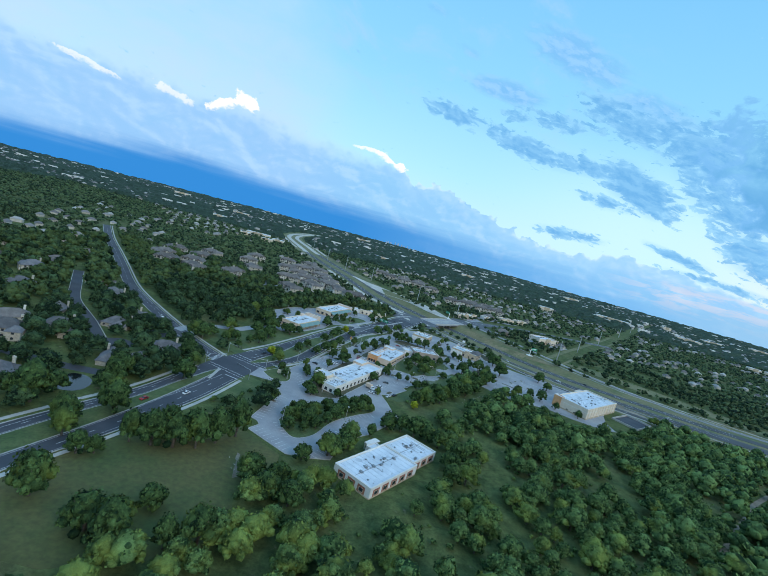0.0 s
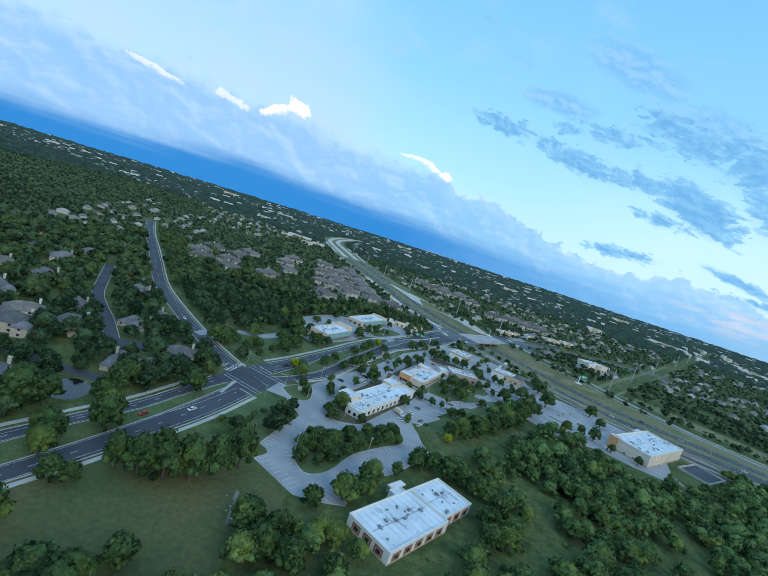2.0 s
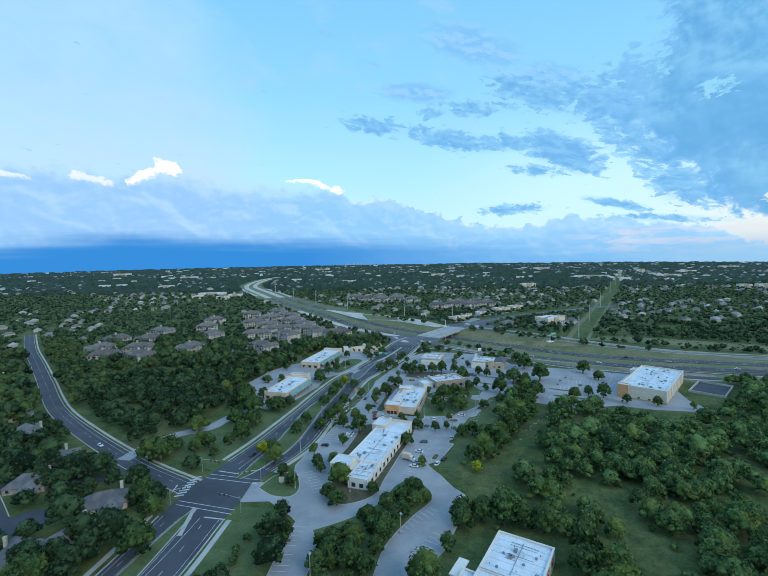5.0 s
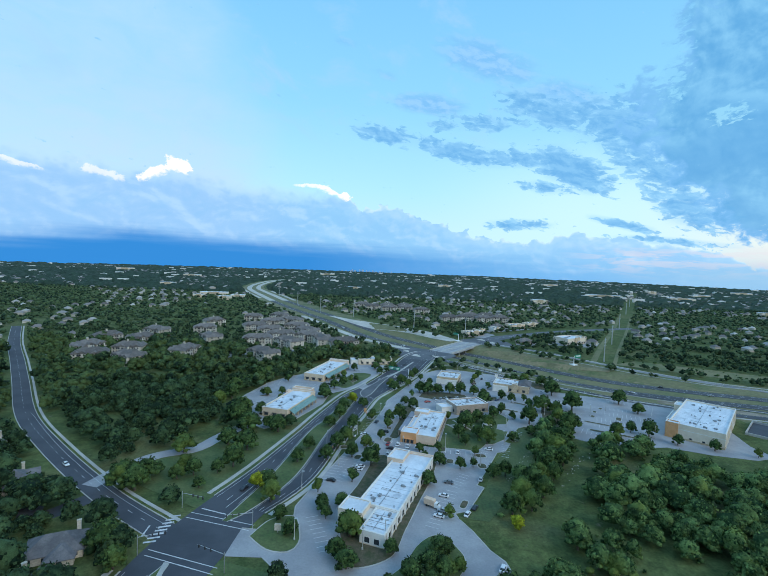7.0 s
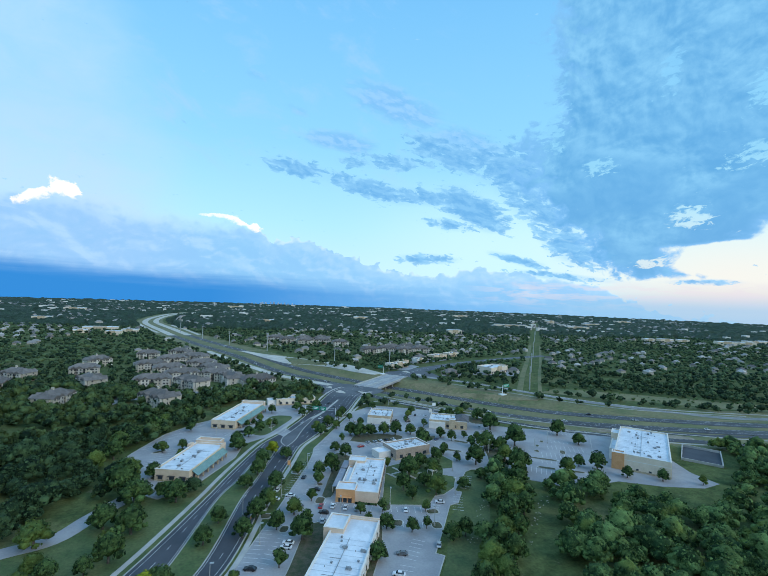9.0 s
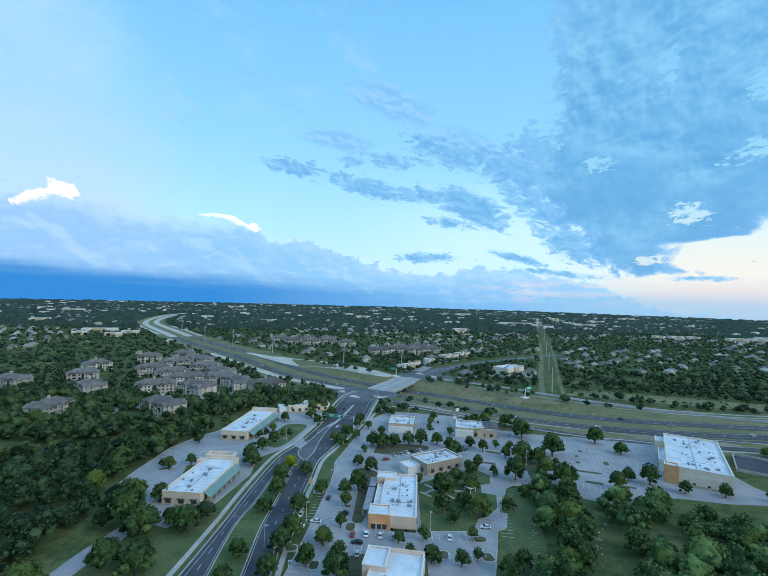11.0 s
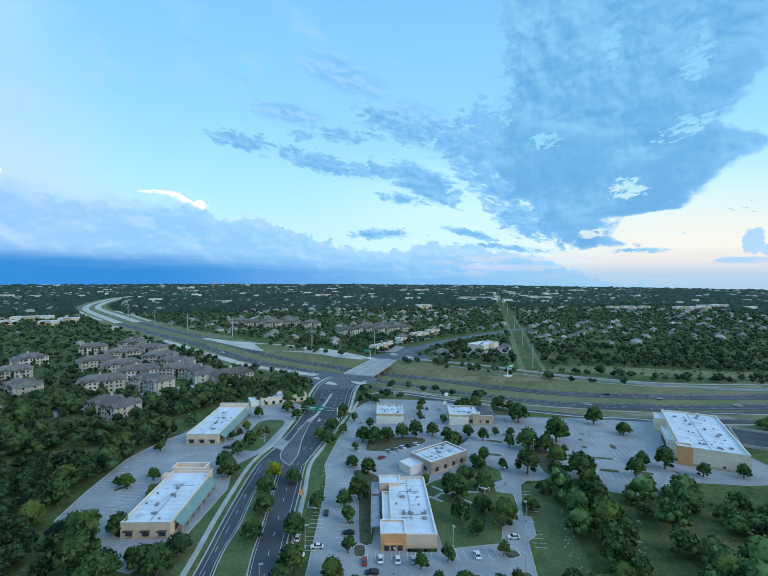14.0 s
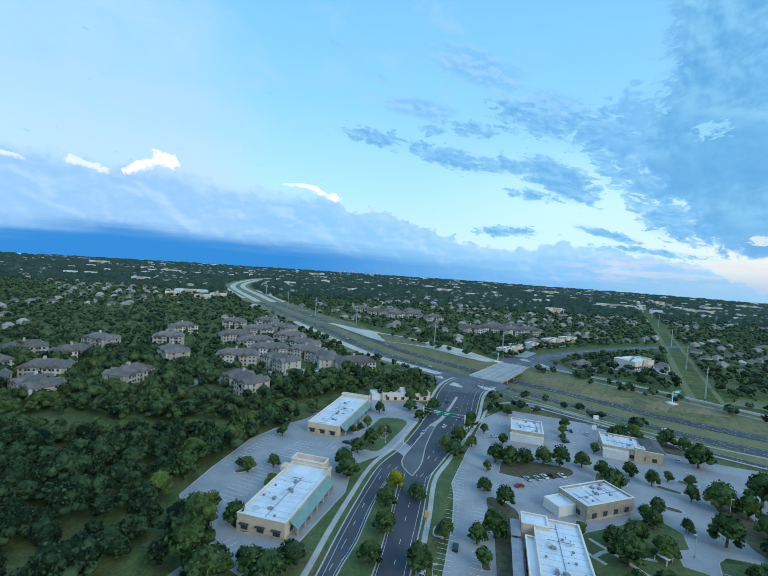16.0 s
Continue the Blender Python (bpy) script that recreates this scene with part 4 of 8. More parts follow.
# C: the peach building with an orange entrance tower
def office_c():
    b = thing("office_building", pose(9.0, 327.0, 0, 0, 0, 73.9), "peach office building with orange entrance tower and white roof", "building")
    h = 4.7
    shell(b, -20.0, -9.3, 24.0, 6.5, h, PEACH, parapet=0.7)
    shell(b, -20.8, 1.6, -12.0, 10.6, 5.8, ORANGE, parapet=0.4)
    shell(b, 17.0, 1.5, 24.6, 10.6, 5.6, PEACH, parapet=0.4)
    shell(b, -9.5, 6.5, 12.0, 9.6, 4.2, ORANGE, parapet=0.5)
    roof_clutter(b, -12, -9.3, 24.0, 6.5, h, 5, 7, 7, 31)
    for x0, x1 in ((-11.5, 11.5), (13.0, 23.5)):
        canopy_part = part("canopy", boxes((x0, 10.8, 3.0, x1, 14.2, 3.3)), SLATE, b, "grey slate walkway canopy")
        for x in (x0 + 0.4, (x0 + x1) / 2, x1 - 0.4):
            part("canopy_post", boxes((x - 0.2, 13.7, -0.1, x + 0.2, 14.1, 3.0)), PEACH, canopy_part)
    part("awning", boxes((-21.8, 3.0, 2.6, -20.8, 9.2, 2.85)), ORANGE, b, "orange entrance awning")
    end_windows(b, 2.6, 9.6, -20.8, 180, 3, 1.7, 2.2, 0.2, DARKMETAL)
    side_windows(b, -9, 11, 9.6, 90, 6, 2.2, 2.0, 0.6, DARKMETAL)
    side_windows(b, -18, 22, -9.3, -90, 9, 2.0, 1.7, 1.2, DARKMETAL)
    end_windows(b, -7, 1, 24.0, 0, 3, 2.0, 1.8, 1.0, DARKMETAL)
    part("plinth", boxes((-20.15, -9.45, -0.3, 24.15, 6.4, 0.6)), TAN, b)
    hedge_bm = bmesh.new()
    for k in range(9):
        bmesh.ops.create_icosphere(hedge_bm, subdivisions=1, radius=0.75, matrix=Matrix.Translation((-21.2, -8.6 + k * 1.15, 0.5)) @ Matrix.Diagonal((0.9, 1.0, 0.85, 1)))
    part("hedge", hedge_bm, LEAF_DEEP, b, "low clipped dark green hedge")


# D: the big-box store
def store_d():
    b = thing("store_building", pose(195.0, 350.0, 0, 0, 0, 47.6), "large cream big-box store with white roof and orange corner", "building")
    h = 8.6
    shell(b, -34, -15, 34, 14, h, CREAM, parapet=0.9)
    shell(b, 18, 14, 30, 19, 7.4, CREAM, parapet=0.5)
    shell(b, -18, 14, 6, 17.5, 6.2, OFFWHITE, parapet=0.6)
    shell(b, -34.8, 8.5, -29, 15.2, h + 0.5, ORANGE, parapet=0.6)
    shell(b, 34, -12, 39, -2, 5.5, CREAM, parapet=0.4)
    roof_clutter(b, -34, -15, 34, 14, h, 12, 8, 9, 41)
    pilasters(b, -30, 32, -15, 11, h + 0.6, CREAM, 0.3)
    for k in range(3):
        recess(b, 34.0, 2.0 + k * 4.5, 0.0, 0, 3.2, 3.6, UNIT, "dock_door")
    side_windows(b, -16, 4, 17.5, 90, 6, 2.6, 3.4, 0.2, DARKMETAL)
    end_windows(b, -8, 5, -34.0, 180, 2, 1.4, 2.2, 0.0, DARKMETAL)
    part("band", boxes((-34.06, -15.06, 6.0, 34.06, 8.4, 6.35)), OFFWHITE, b)
    part("plinth", boxes((-34.1, -15.1, -0.3, 34.1, 8.4, 1.2)), TAN, b)
    for k in range(6):
        tube_bm = bmesh.new()
        tube(tube_bm, (-28 + k * 11, -15.25, 0), (-28 + k * 11, -15.25, h), 0.12, n=6)
        part("downpipe", tube_bm, WHITE_PAINT, b)


def teal_shop(cx, cy, rz, L, W, h, label, seed, south_tower):
    """A single-storey shop with a peach front and a lean-to roof of teal metal along the road."""
    b = thing("shop_building", pose(cx, cy, 0, 0, 0, rz), label, "building")
    shell(b, -L, -W, L, W, h, SAND, parapet=0.7)
    if south_tower:
        shell(b, L, -W + 3.5, L + 6.0, W + 0.6, h, PEACH, parapet=2.0)
        part("parapet", boxes((L - 7.0, -W - 0.1, h, L + 0.1, -W + 0.4, h + 1.9)), PEACH, b)
        part("parapet", boxes((L - 8.0, W - 0.5, h, L - 4.0, W + 1.6, h + 1.9)), PEACH, b)
    else:
        shell(b, L - 3.0, -W - 0.6, L + 0.8, W + 0.6, h + 1.2, PEACH, parapet=0.6)
    roof_clutter(b, -L, -W, L - 8, W, h, 4, 4, 4, seed, True)
    # lean-to
    bm = bmesh.new()
    y0, y1 = -W - 3.4, -W
    v = [bm.verts.new(p) for p in ((-L + 3, y0, 3.0), (L - 4, y0, 3.0), (L - 4, y1, 5.2), (-L + 3, y1, 5.2), (-L + 3, y0, 2.8), (L - 4, y0, 2.8), (L - 4, y1, 5.0), (-L + 3, y1, 5.0))]
    for f in ((0, 1, 2, 3), (7, 6, 5, 4), (0, 4, 5, 1), (1, 5, 6, 2), (2, 6, 7, 3), (3, 7, 4, 0)):
        bm.faces.new([v[k] for k in f])
    roof = part("lean_to_roof", bm, TEAL, b, "teal standing-seam metal roof")
    n = int((2 * L - 7) / 1.2)
    bm = bmesh.new()
    for k in range(n + 1):
        x = -L + 3 + (2 * L - 7) * k / n
        vs = [bm.verts.new(p) for p in ((x - 0.04, y0, 3.0), (x + 0.04, y0, 3.0), (x + 0.04, y1, 5.2), (x - 0.04, y1, 5.2), (x - 0.04, y0, 3.08), (x + 0.04, y0, 3.08), (x + 0.04, y1, 5.28), (x - 0.04, y1, 5.28))]
        for f in ((4, 5, 6, 7), (0, 1, 5, 4), (1, 2, 6, 5), (3, 0, 4, 7)):
            bm.faces.new([vs[j] for j in f])
    part("roof_rib", bm, TEAL, roof)

    def post(bm):
        box(bm, -0.3, -0.3, -0.2, 0.3, 0.3, 2.85)
    for k in range(7):
        child("post", shared("post", post, TAN), b, pose(-L + 4 + (2 * L - 9) * k / 6, y0 + 0.5, 0))
    side_windows(b, -L + 3, L - 4, -W, -90, 8, 2.8, 2.2, 0.5, DARKMETAL)
    for k in range(3):
        y = -W + W * 2 * (k + 0.5) / 3
        window(b, -L, y, 0.3, 180, 2.6, 2.4, DARKMETAL)
        part("awning", boxes((-L - 1.1, y - 1.8, 2.9, -L, y + 1.8, 3.1)), DARKMETAL, b, "dark awning")
    side_windows(b, -L + 3, L - 10, W, 90, 8, 2.6, 2.2, 0.5, DARKMETAL)
    part("plinth", boxes((-L - 0.12, -W - 0.12, -0.3, L, W + 0.12, 0.9)), TAN, b)


def small_shop(cx, cy, rz, L, W, h, label, seed, wall_mat, wing=None, tower=None, slate=None):
    b = thing("shop_building", pose(cx, cy, 0, 0, 0, rz), label, "building")
    shell(b, -L, -W, L, W, h, wall_mat)
    if wing:
        shell(b, *wing, OFFWHITE, parapet=0.4)
    if tower:
        shell(b, *tower, TAN, parapet=0.4)
    roof_clutter(b, -L, -W, L if slate is None else slate[0], W, h, 4, 4, 4, seed)
    if slate:
        bm = bmesh.new()
        hip(bm, *slate, h + 0.9, 2.6)
        part("slate_roof", bm, SHINGLE, b, "grey hipped shingle roof")
    side_windows(b, -L + 1, L - 1, -W, -90, max(3, int(L / 2.6)), 2.2, 2.2, 0.8, DARKMETAL)
    side_windows(b, -L + 1, L - 1, W, 90, max(3, int(L / 2.6)), 2.2, 2.2, 0.8, DARKMETAL)
    end_windows(b, -W + 1, W - 1, -L, 180, max(2, int(W / 2.6)), 2.0, 2.2, 0.8, DARKMETAL)
    end_windows(b, -W + 1, W - 1, L, 0, max(2, int(W / 2.6)), 2.0, 2.2, 0.8, DARKMETAL)
    part("plinth", boxes((-L - 0.12, -W - 0.12, -0.3, L + 0.12, W + 0.12, 1.0)), TAN, b)


# ---- houses ----
def hip(bm, x0, y0, x1, y1, z, rise, over=0.5, mat=0, gable=False):
    x0, y0, x1, y1 = x0 - over, y0 - over, x1 + over, y1 + over
    w, d = x1 - x0, y1 - y0
    inset = 0 if gable else min(w, d) / 2
    if w >= d:
        r0, r1 = (x0 + inset, (y0 + y1) / 2), (x1 - inset, (y0 + y1) / 2)
    else:
        r0, r1 = ((x0 + x1) / 2, y0 + inset), ((x0 + x1) / 2, y1 - inset)
    c = [bm.verts.new(p) for p in ((x0, y0, z), (x1, y0, z), (x1, y1, z), (x0, y1, z))]
    lo = [bm.verts.new(p) for p in ((x0, y0, z - 0.22), (x1, y0, z - 0.22), (x1, y1, z - 0.22), (x0, y1, z - 0.22))]
    a, b = bm.verts.new((*r0, z + rise)), bm.verts.new((*r1, z + rise))
    fs = [(c[0], c[1], b, a), (c[1], c[2], b), (c[2], c[3], a, b), (c[3], c[0], a)] if w >= d else [(c[0], c[1], a), (c[1], c[2], b, a), (c[2], c[3], b), (c[3], c[0], a, b)]
    for f in fs + [tuple(lo[::-1])] + [(lo[k], lo[(k + 1) % 4], c[(k + 1) % 4], c[k]) for k in range(4)]:
        bm.faces.new(f).material_index = mat


office_a()
office_b()
office_c()
store_d()
teal_shop(-81.0, 361.5, 74.0, 21.0, 9.0, 5.4, "cream shop with teal lean-to roof and white flat roof", 51, True)
teal_shop(-67.5, 457.0, 73.0, 28.0, 8.8, 5.4, "long cream shop building with teal side roof", 52, False)
small_shop(42.5, 370.0, 20.0, 12.5, 7.5, 5.6, "brown brick office block with ribbed walls and white roof", 53, BROWN_BRICK, wing=(-21.0, -2.0, -12.5, 6.5, 3.8))
small_shop(40.8, 446.0, -18.0, 8.8, 10.5, 5.2, "tan restaurant with white flat roof and parapet", 54, TAN, wing=(-8.8, -12.5, 8.8, -10.5, 3.6))
small_shop(91.0, 428.0, -22.0, 14.0, 10.0, 5.2, "tan restaurant with white and grey roofs", 55, TAN, wing=(-14.0, -13.0, -2.0, -10.0, 4.0), tower=(1.0, -11.5, 5.5, -7.0, 7.0), slate=(5.5, -9.0, 15.0, 9.0))
small_shop(-26.0, 505.0, 10.0, 17.0, 7.0, 5.0, "cream clinic with white roof among trees", 56, CREAM, wing=(-24.0, -5.0, -17.0, 5.0, 4.0))


def house(name, wings, storeys, wall_mat, roof_mat, label, chimney=True, seed=0):
    """A house of overlapping wings (x0, y0, x1, y1), each under its own hipped roof."""
    b = thing(name, Matrix(), label, "house")
    h = 2.9 * storeys
    for k, (x0, y0, x1, y1) in enumerate(wings):
        hh = h - (0.0 if k == 0 else 0.45 * k)
        part("wall", boxes((x0, y0, -0.3, x1, y1, hh)), wall_mat, b)
        bm = bmesh.new()
        hip(bm, x0, y0, x1, y1, hh, min(x1 - x0, y1 - y0) * 0.36, 0.55, gable=(k == 2))
        part("roof", bm, roof_mat, b)
        for s in range(storeys):
            n = max(1, int((x1 - x0) / 4.2))
            for j in range(n):
                xx = x0 + (x1 - x0) * (j + 0.5) / n
                window(b, xx, y0, 0.9 + 2.9 * s, -90, 1.4, 1.4, split=False)
                window(b, xx, y1, 0.9 + 2.9 * s, 90, 1.4, 1.4, split=False)
            window(b, x0, (y0 + y1) / 2, 0.9 + 2.9 * s, 180, 1.4, 1.4, split=False)
            window(b, x1, (y0 + y1) / 2, 0.9 + 2.9 * s, 0, 1.4, 1.4, split=False)
    x0, y0, x1, y1 = wings[0]
    if chimney:
        part("chimney", boxes((x1 - 3.2, y1 - 2.0, h * 0.5, x1 - 2.0, y1 - 1.0, h + min(x1 - x0, y1 - y0) * 0.36 + 0.6), (x1 - 3.3, y1 - 2.1, h + min(x1 - x0, y1 - y0) * 0.36 + 0.6, x1 - 1.9, y1 - 0.9, h + min(x1 - x0, y1 - y0) * 0.36 + 0.8)), wall_mat, b)
    part("garage_door", boxes((wings[-1][0] + 0.5, wings[-1][1] - 0.06, 0, wings[-1][0] + 5.0, wings[-1][1] + 0.02, 2.2)), WHITE_PAINT, b)
    return b


def row_of(master, places):
    for k, (x, y, rz) in enumerate(places):
        m = pose(x, y, 0, 0, 0, rz)
        if k == 0:
            master.matrix_world = m
        else:
            copy_thing(master, m)


h1 = house("house", [(-8, -6, 8, 6), (2, -10, 9, -2), (-9, -1, -3, 8)], 2, LIMESTONE, SHINGLE, "two-storey limestone house with grey hipped shingle roof")
tagged(h1, group="houses by the side street")
row_of(h1, [(-197, 166, 30), (-184, 188, 25), (-216, 278, -30), (-250, 196, 60), (-262, 240, 15), (-300, 290, 50), (-285, 205, 0), (-330, 250, 30), (-240, 120, 10), (-290, 150, 80)])
h2 = house("house", [(-9, -5.5, 8, 6), (-2, -9, 6, 0), (2, -1, 11, 7)], 1, LIMESTONE, SHINGLE, "single-storey stone house with grey hipped roof")
tagged(h2, group="houses by the side street")
row_of(h2, [(-127, 207, 25), (-172, 224, 10), (-124, 184, 60), (-137, 172, 110), (-178, 247, 40), (-162, 126, 15), (-200, 122, 40), (-216, 222, -35), (-232, 150, 20), (-262, 172, 70), (-320, 180, 20)])
h3 = house("house", [(-10, -6, 9, 5), (-11, -9, -4, 0)], 1, SIDING, SHINGLE_BROWN, "low house with brown hipped shingle roof")
tagged(h3, group="houses by the side street")
row_of(h3, [(-216, 188, 50), (-252, 312, 20), (-300, 240, 70), (-345, 300, 10), (-320, 340, 60), (-358, 210, 40), (-340, 400, 55), (-385, 350, 15)])


# ---- apartments ----
def apartment(label, L, W, storeys, seed):
    b = thing("apartment_building", Matrix(), label, "apartment")
    h = 3.0 * storeys
    rnd = random.Random(seed)
    part("wall", boxes((-L, -W, -0.3, L, W, h)), LIMESTONE, b)
    bm = bmesh.new()
    hip(bm, -L, -W, L, W, h, W * 0.62, 0.7)
    part("roof", bm, SHINGLE_BROWN, b)
    bays = [-L + 4.5, -L / 3, L / 3, L - 4.5]
    for k, x in enumerate(bays):
        for s in (-1, 1):
            y0, y1 = (-W - 2.2, -W) if s < 0 else (W, W + 2.2)
            hh = h - (0.0 if k % 2 else 0.6)
            part("bay", boxes((x - 3.4, y0, -0.3, x + 3.4, y1, hh)), SIDING if k % 2 else LIMESTONE, b)
            bm = bmesh.new()
            a, c = (y0 - 0.4, 0.0) if s < 0 else (0.0, y1 + 0.4)
            z = hh
            vs = [bm.verts.new(p) for p in ((x - 3.9, a, z), (x + 3.9, a, z), (x + 3.9, c, z), (x - 3.9, c, z), (x, a, z + 2.6), (x, c, z + 2.6))]
            for f in ((0, 1, 4), (1, 2, 5, 4), (2, 3, 5), (3, 0, 4, 5), (3, 2, 1, 0)):
                bm.faces.new([vs[j] for j in f])
            part("gable", bm, SHINGLE_BROWN, b)
            for st in range(storeys):
                window(b, x - 1.5, y0 if s < 0 else y1, 0.9 + 3.0 * st, 90 * s, 1.5, 1.5, split=False)
                window(b, x + 1.5, y0 if s < 0 else y1, 0.9 + 3.0 * st, 90 * s, 1.5, 1.5, split=False)
    for k in range(3):
        x = (bays[k] + bays[k + 1]) / 2
        for s in (-1, 1):
            for st in range(storeys):
                window(b, x, s * W, 0.9 + 3.0 * st, 90 * s, 1.8, 1.6, split=False)
                if st:
                    y0, y1 = (-W - 1.4, -W) if s < 0 else (W, W + 1.4)
                    part("balcony", boxes((x - 1.8, y0, 3.0 * st - 0.1, x + 1.8, y1, 3.0 * st + 0.1), (x - 1.8, y0 if s < 0 else y1 - 0.08, 3.0 * st + 0.1, x + 1.8, y0 + 0.08 if s < 0 else y1, 3.0 * st + 1.1)), DARKMETAL, b)
    for st in range(storeys):
        for y in (-W / 2, W / 2):
            window(b, -L, y, 0.9 + 3.0 * st, 180, 1.4, 1.5, split=False)
            window(b, L, y, 0.9 + 3.0 * st, 0, 1.4, 1.5, split=False)
    part("chimney", boxes((-2.2, -1.0, h, -0.6, 0.6, h + W * 0.62 + 1.6)), LIMESTONE, b)
    return b


apt = apartment("three-storey limestone apartment block with brown gabled roofs", 17.0, 7.5, 3, 5)
tagged(apt, group="apartment blocks")
row_of(apt, [(-165, 578, 10), (-138, 503, -42), (-127, 570, -42), (-90, 590, -70), (-64, 577, 22), (-183, 720, 15), (-110, 612, -20), (-146, 614, 12), (-168, 648, 20), (-120, 650, -30), (-140, 686, 0), (-196, 676, 30), (-160, 745, -20)])
apt2 = apartment("limestone apartment block with stepped gables and balconies", 14.0, 7.5, 3, 6)
tagged(apt2, group="apartment blocks")
row_of(apt2, [(-217, 503, 78), (-220, 578, -50), (-252, 640, 20), (-290, 556, 60), (-225, 765, 10), (-190, 792, -20), (-265, 705, 45), (-290, 470, 20), (-252, 466, -30), (-316, 506, 70), (-274, 505, 10), (-330, 560, 40), (-300, 610, -20)])


# ---- trees ----
def ico(sub):
    bm = bmesh.new()
    bmesh.ops.create_icosphere(bm, subdivisions=sub, radius=1.0)
    v = np.array([p.co for p in bm.verts])
    f = np.array([[q.index for q in p.verts] for p in bm.faces])
    bm.free()
    return v, f


ICO = {1: ico(1), 2: ico(2)}


def crown_arrays(rng, width, height, lobes, sub, tufts, size):
    """A crown: overlapping uneven lobes, and leaf tufts standing off them in all directions."""
    vs, fs, sm, base = [], [], [], 0
    spots = []
    for k in range(lobes):
        if k == 0:
            c, r = np.array((0, 0, height * 0.52)), np.array((width * 0.34, width * 0.34, height * 0.36))
        else:
            a = k * 2.399 + rng.uniform(-0.4, 0.4)
            q = math.sqrt(k / lobes)
            c = np.array((math.cos(a) * q * width * 0.37, math.sin(a) * q * width * 0.37, height * (0.70 - 0.40 * q * q + rng.uniform(-0.08, 0.08))))
            s = rng.uniform(0.12, 0.21) * width * (13 / max(lobes, 6)) ** 0.42
            r = np.array((s, s, s * rng.uniform(0.65, 0.9)))
        v, f = ICO[sub]
        jit = 1 + rng.uniform(-0.22, 0.22, (len(v), 1))
        vs.append(c + v * r * jit * 0.95)
        fs.append(f + base)
        sm.append(np.ones(len(f), bool))
        base += len(v)
        spots.append((c, r))
    # tufts
    wt_ = np.array([r[0] * r[2] for _, r in spots])
    pick = rng.choice(len(spots), tufts, p=wt_ / wt_.sum())
    d = rng.normal(size=(tufts, 3))
    d[:, 2] = np.abs(d[:, 2]) * 0.9 - 0.25
    d /= np.linalg.norm(d, axis=1, keepdims=True)
    c = np.array([spots[k][0] for k in pick])
    r = np.array([spots[k][1] for k in pick])
    p = c + d * r * rng.uniform(0.85, 1.12, (tufts, 1))
    n = d + rng.normal(size=(tufts, 3)) * 0.55
    n /= np.linalg.norm(n, axis=1, keepdims=True)
    u = np.cross(n, rng.normal(size=(tufts, 3)))
    u /= np.linalg.norm(u, axis=1, keepdims=True)
    w = np.cross(n, u)
    s = size * rng.uniform(0.6, 1.3, (tufts, 1))
    quad = np.stack([p - u * s - w * s * 0.6, p + u * s * 0.9 - w * s * 0.5, p + u * s * 0.6 + w * s * 0.8, p - u * s * 0.7 + w * s * 0.6 + n * s * 0.4], 1).reshape(-1, 3)
    vs.append(quad)
    i = base + 4 * np.arange(tufts)
    fs.append(np.concatenate([np.stack([i, i + 1, i + 2], 1), np.stack([i, i + 2, i + 3], 1)]))
    sm.append(np.zeros(2 * tufts, bool))
    return np.concatenate(vs), np.concatenate(fs), np.concatenate(sm)


def trunk_mesh(rng, width, height):
    bm = bmesh.new()
    r = 0.035 * width
    lean = Vector((rng.uniform(-0.3, 0.3), rng.uniform(-0.3, 0.3), 0))
    fork = Vector((0, 0, height * 0.28)) + lean
    tube(bm, (0, 0, -0.3), fork, r * 1.25, r * 0.85, 7)
    for k in range(5):
        a = k * math.tau / 5 + rng.uniform(-0.4, 0.4)
        q = rng.uniform(0.2, 0.32) * width
        tip = Vector((math.cos(a) * q, math.sin(a) * q, height * rng.uniform(0.55, 0.72)))
        mid = fork.lerp(tip, 0.5) + Vector((0, 0, -0.3))
        tube(bm, fork, mid, r * 0.55, r * 0.38, 5, cap=False)
        tube(bm, mid, tip, r * 0.38, r * 0.14, 5)
    return mesh_of("trunk", bm, BARK, True)


RNG = np.random.default_rng(7)
TREE_KINDS, OAK_KINDS = [], []
for k, (w, h) in enumerate(((9.5, 8.5), (8.0, 7.6), (11.0, 9.5), (7.0, 7.5), (9.0, 9.2), (6.0, 6.4))):
    v, f, s = crown_arrays(RNG, w, h, 28, 1, 560, 0.32)
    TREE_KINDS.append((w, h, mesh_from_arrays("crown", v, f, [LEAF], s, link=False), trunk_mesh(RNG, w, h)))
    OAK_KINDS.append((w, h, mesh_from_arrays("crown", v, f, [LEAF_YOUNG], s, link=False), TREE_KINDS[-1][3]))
v, f, s = crown_arrays(RNG, 7.5, 7.5, 13, 1, 520, 0.30)
BRIGHT_KIND = (7.5, 7.5, mesh_from_arrays("crown", v, f, [LEAF_BRIGHT], s, link=False), trunk_mesh(RNG, 7.5, 7.5))
v, f, s = crown_arrays(RNG, 3.4, 4.6, 8, 1, 240, 0.19)
SMALL_KIND = (3.4, 4.6, mesh_from_arrays("crown", v, f, [LEAF], s, link=False), trunk_mesh(RNG, 3.4, 4.6))
v, f, s = crown_arrays(RNG, 4.6, 5.6, 9, 1, 300, 0.22)
MEDIUM_KIND = (4.6, 5.6, mesh_from_arrays("crown", v, f, [LEAF], s, link=False), trunk_mesh(RNG, 4.6, 5.6))


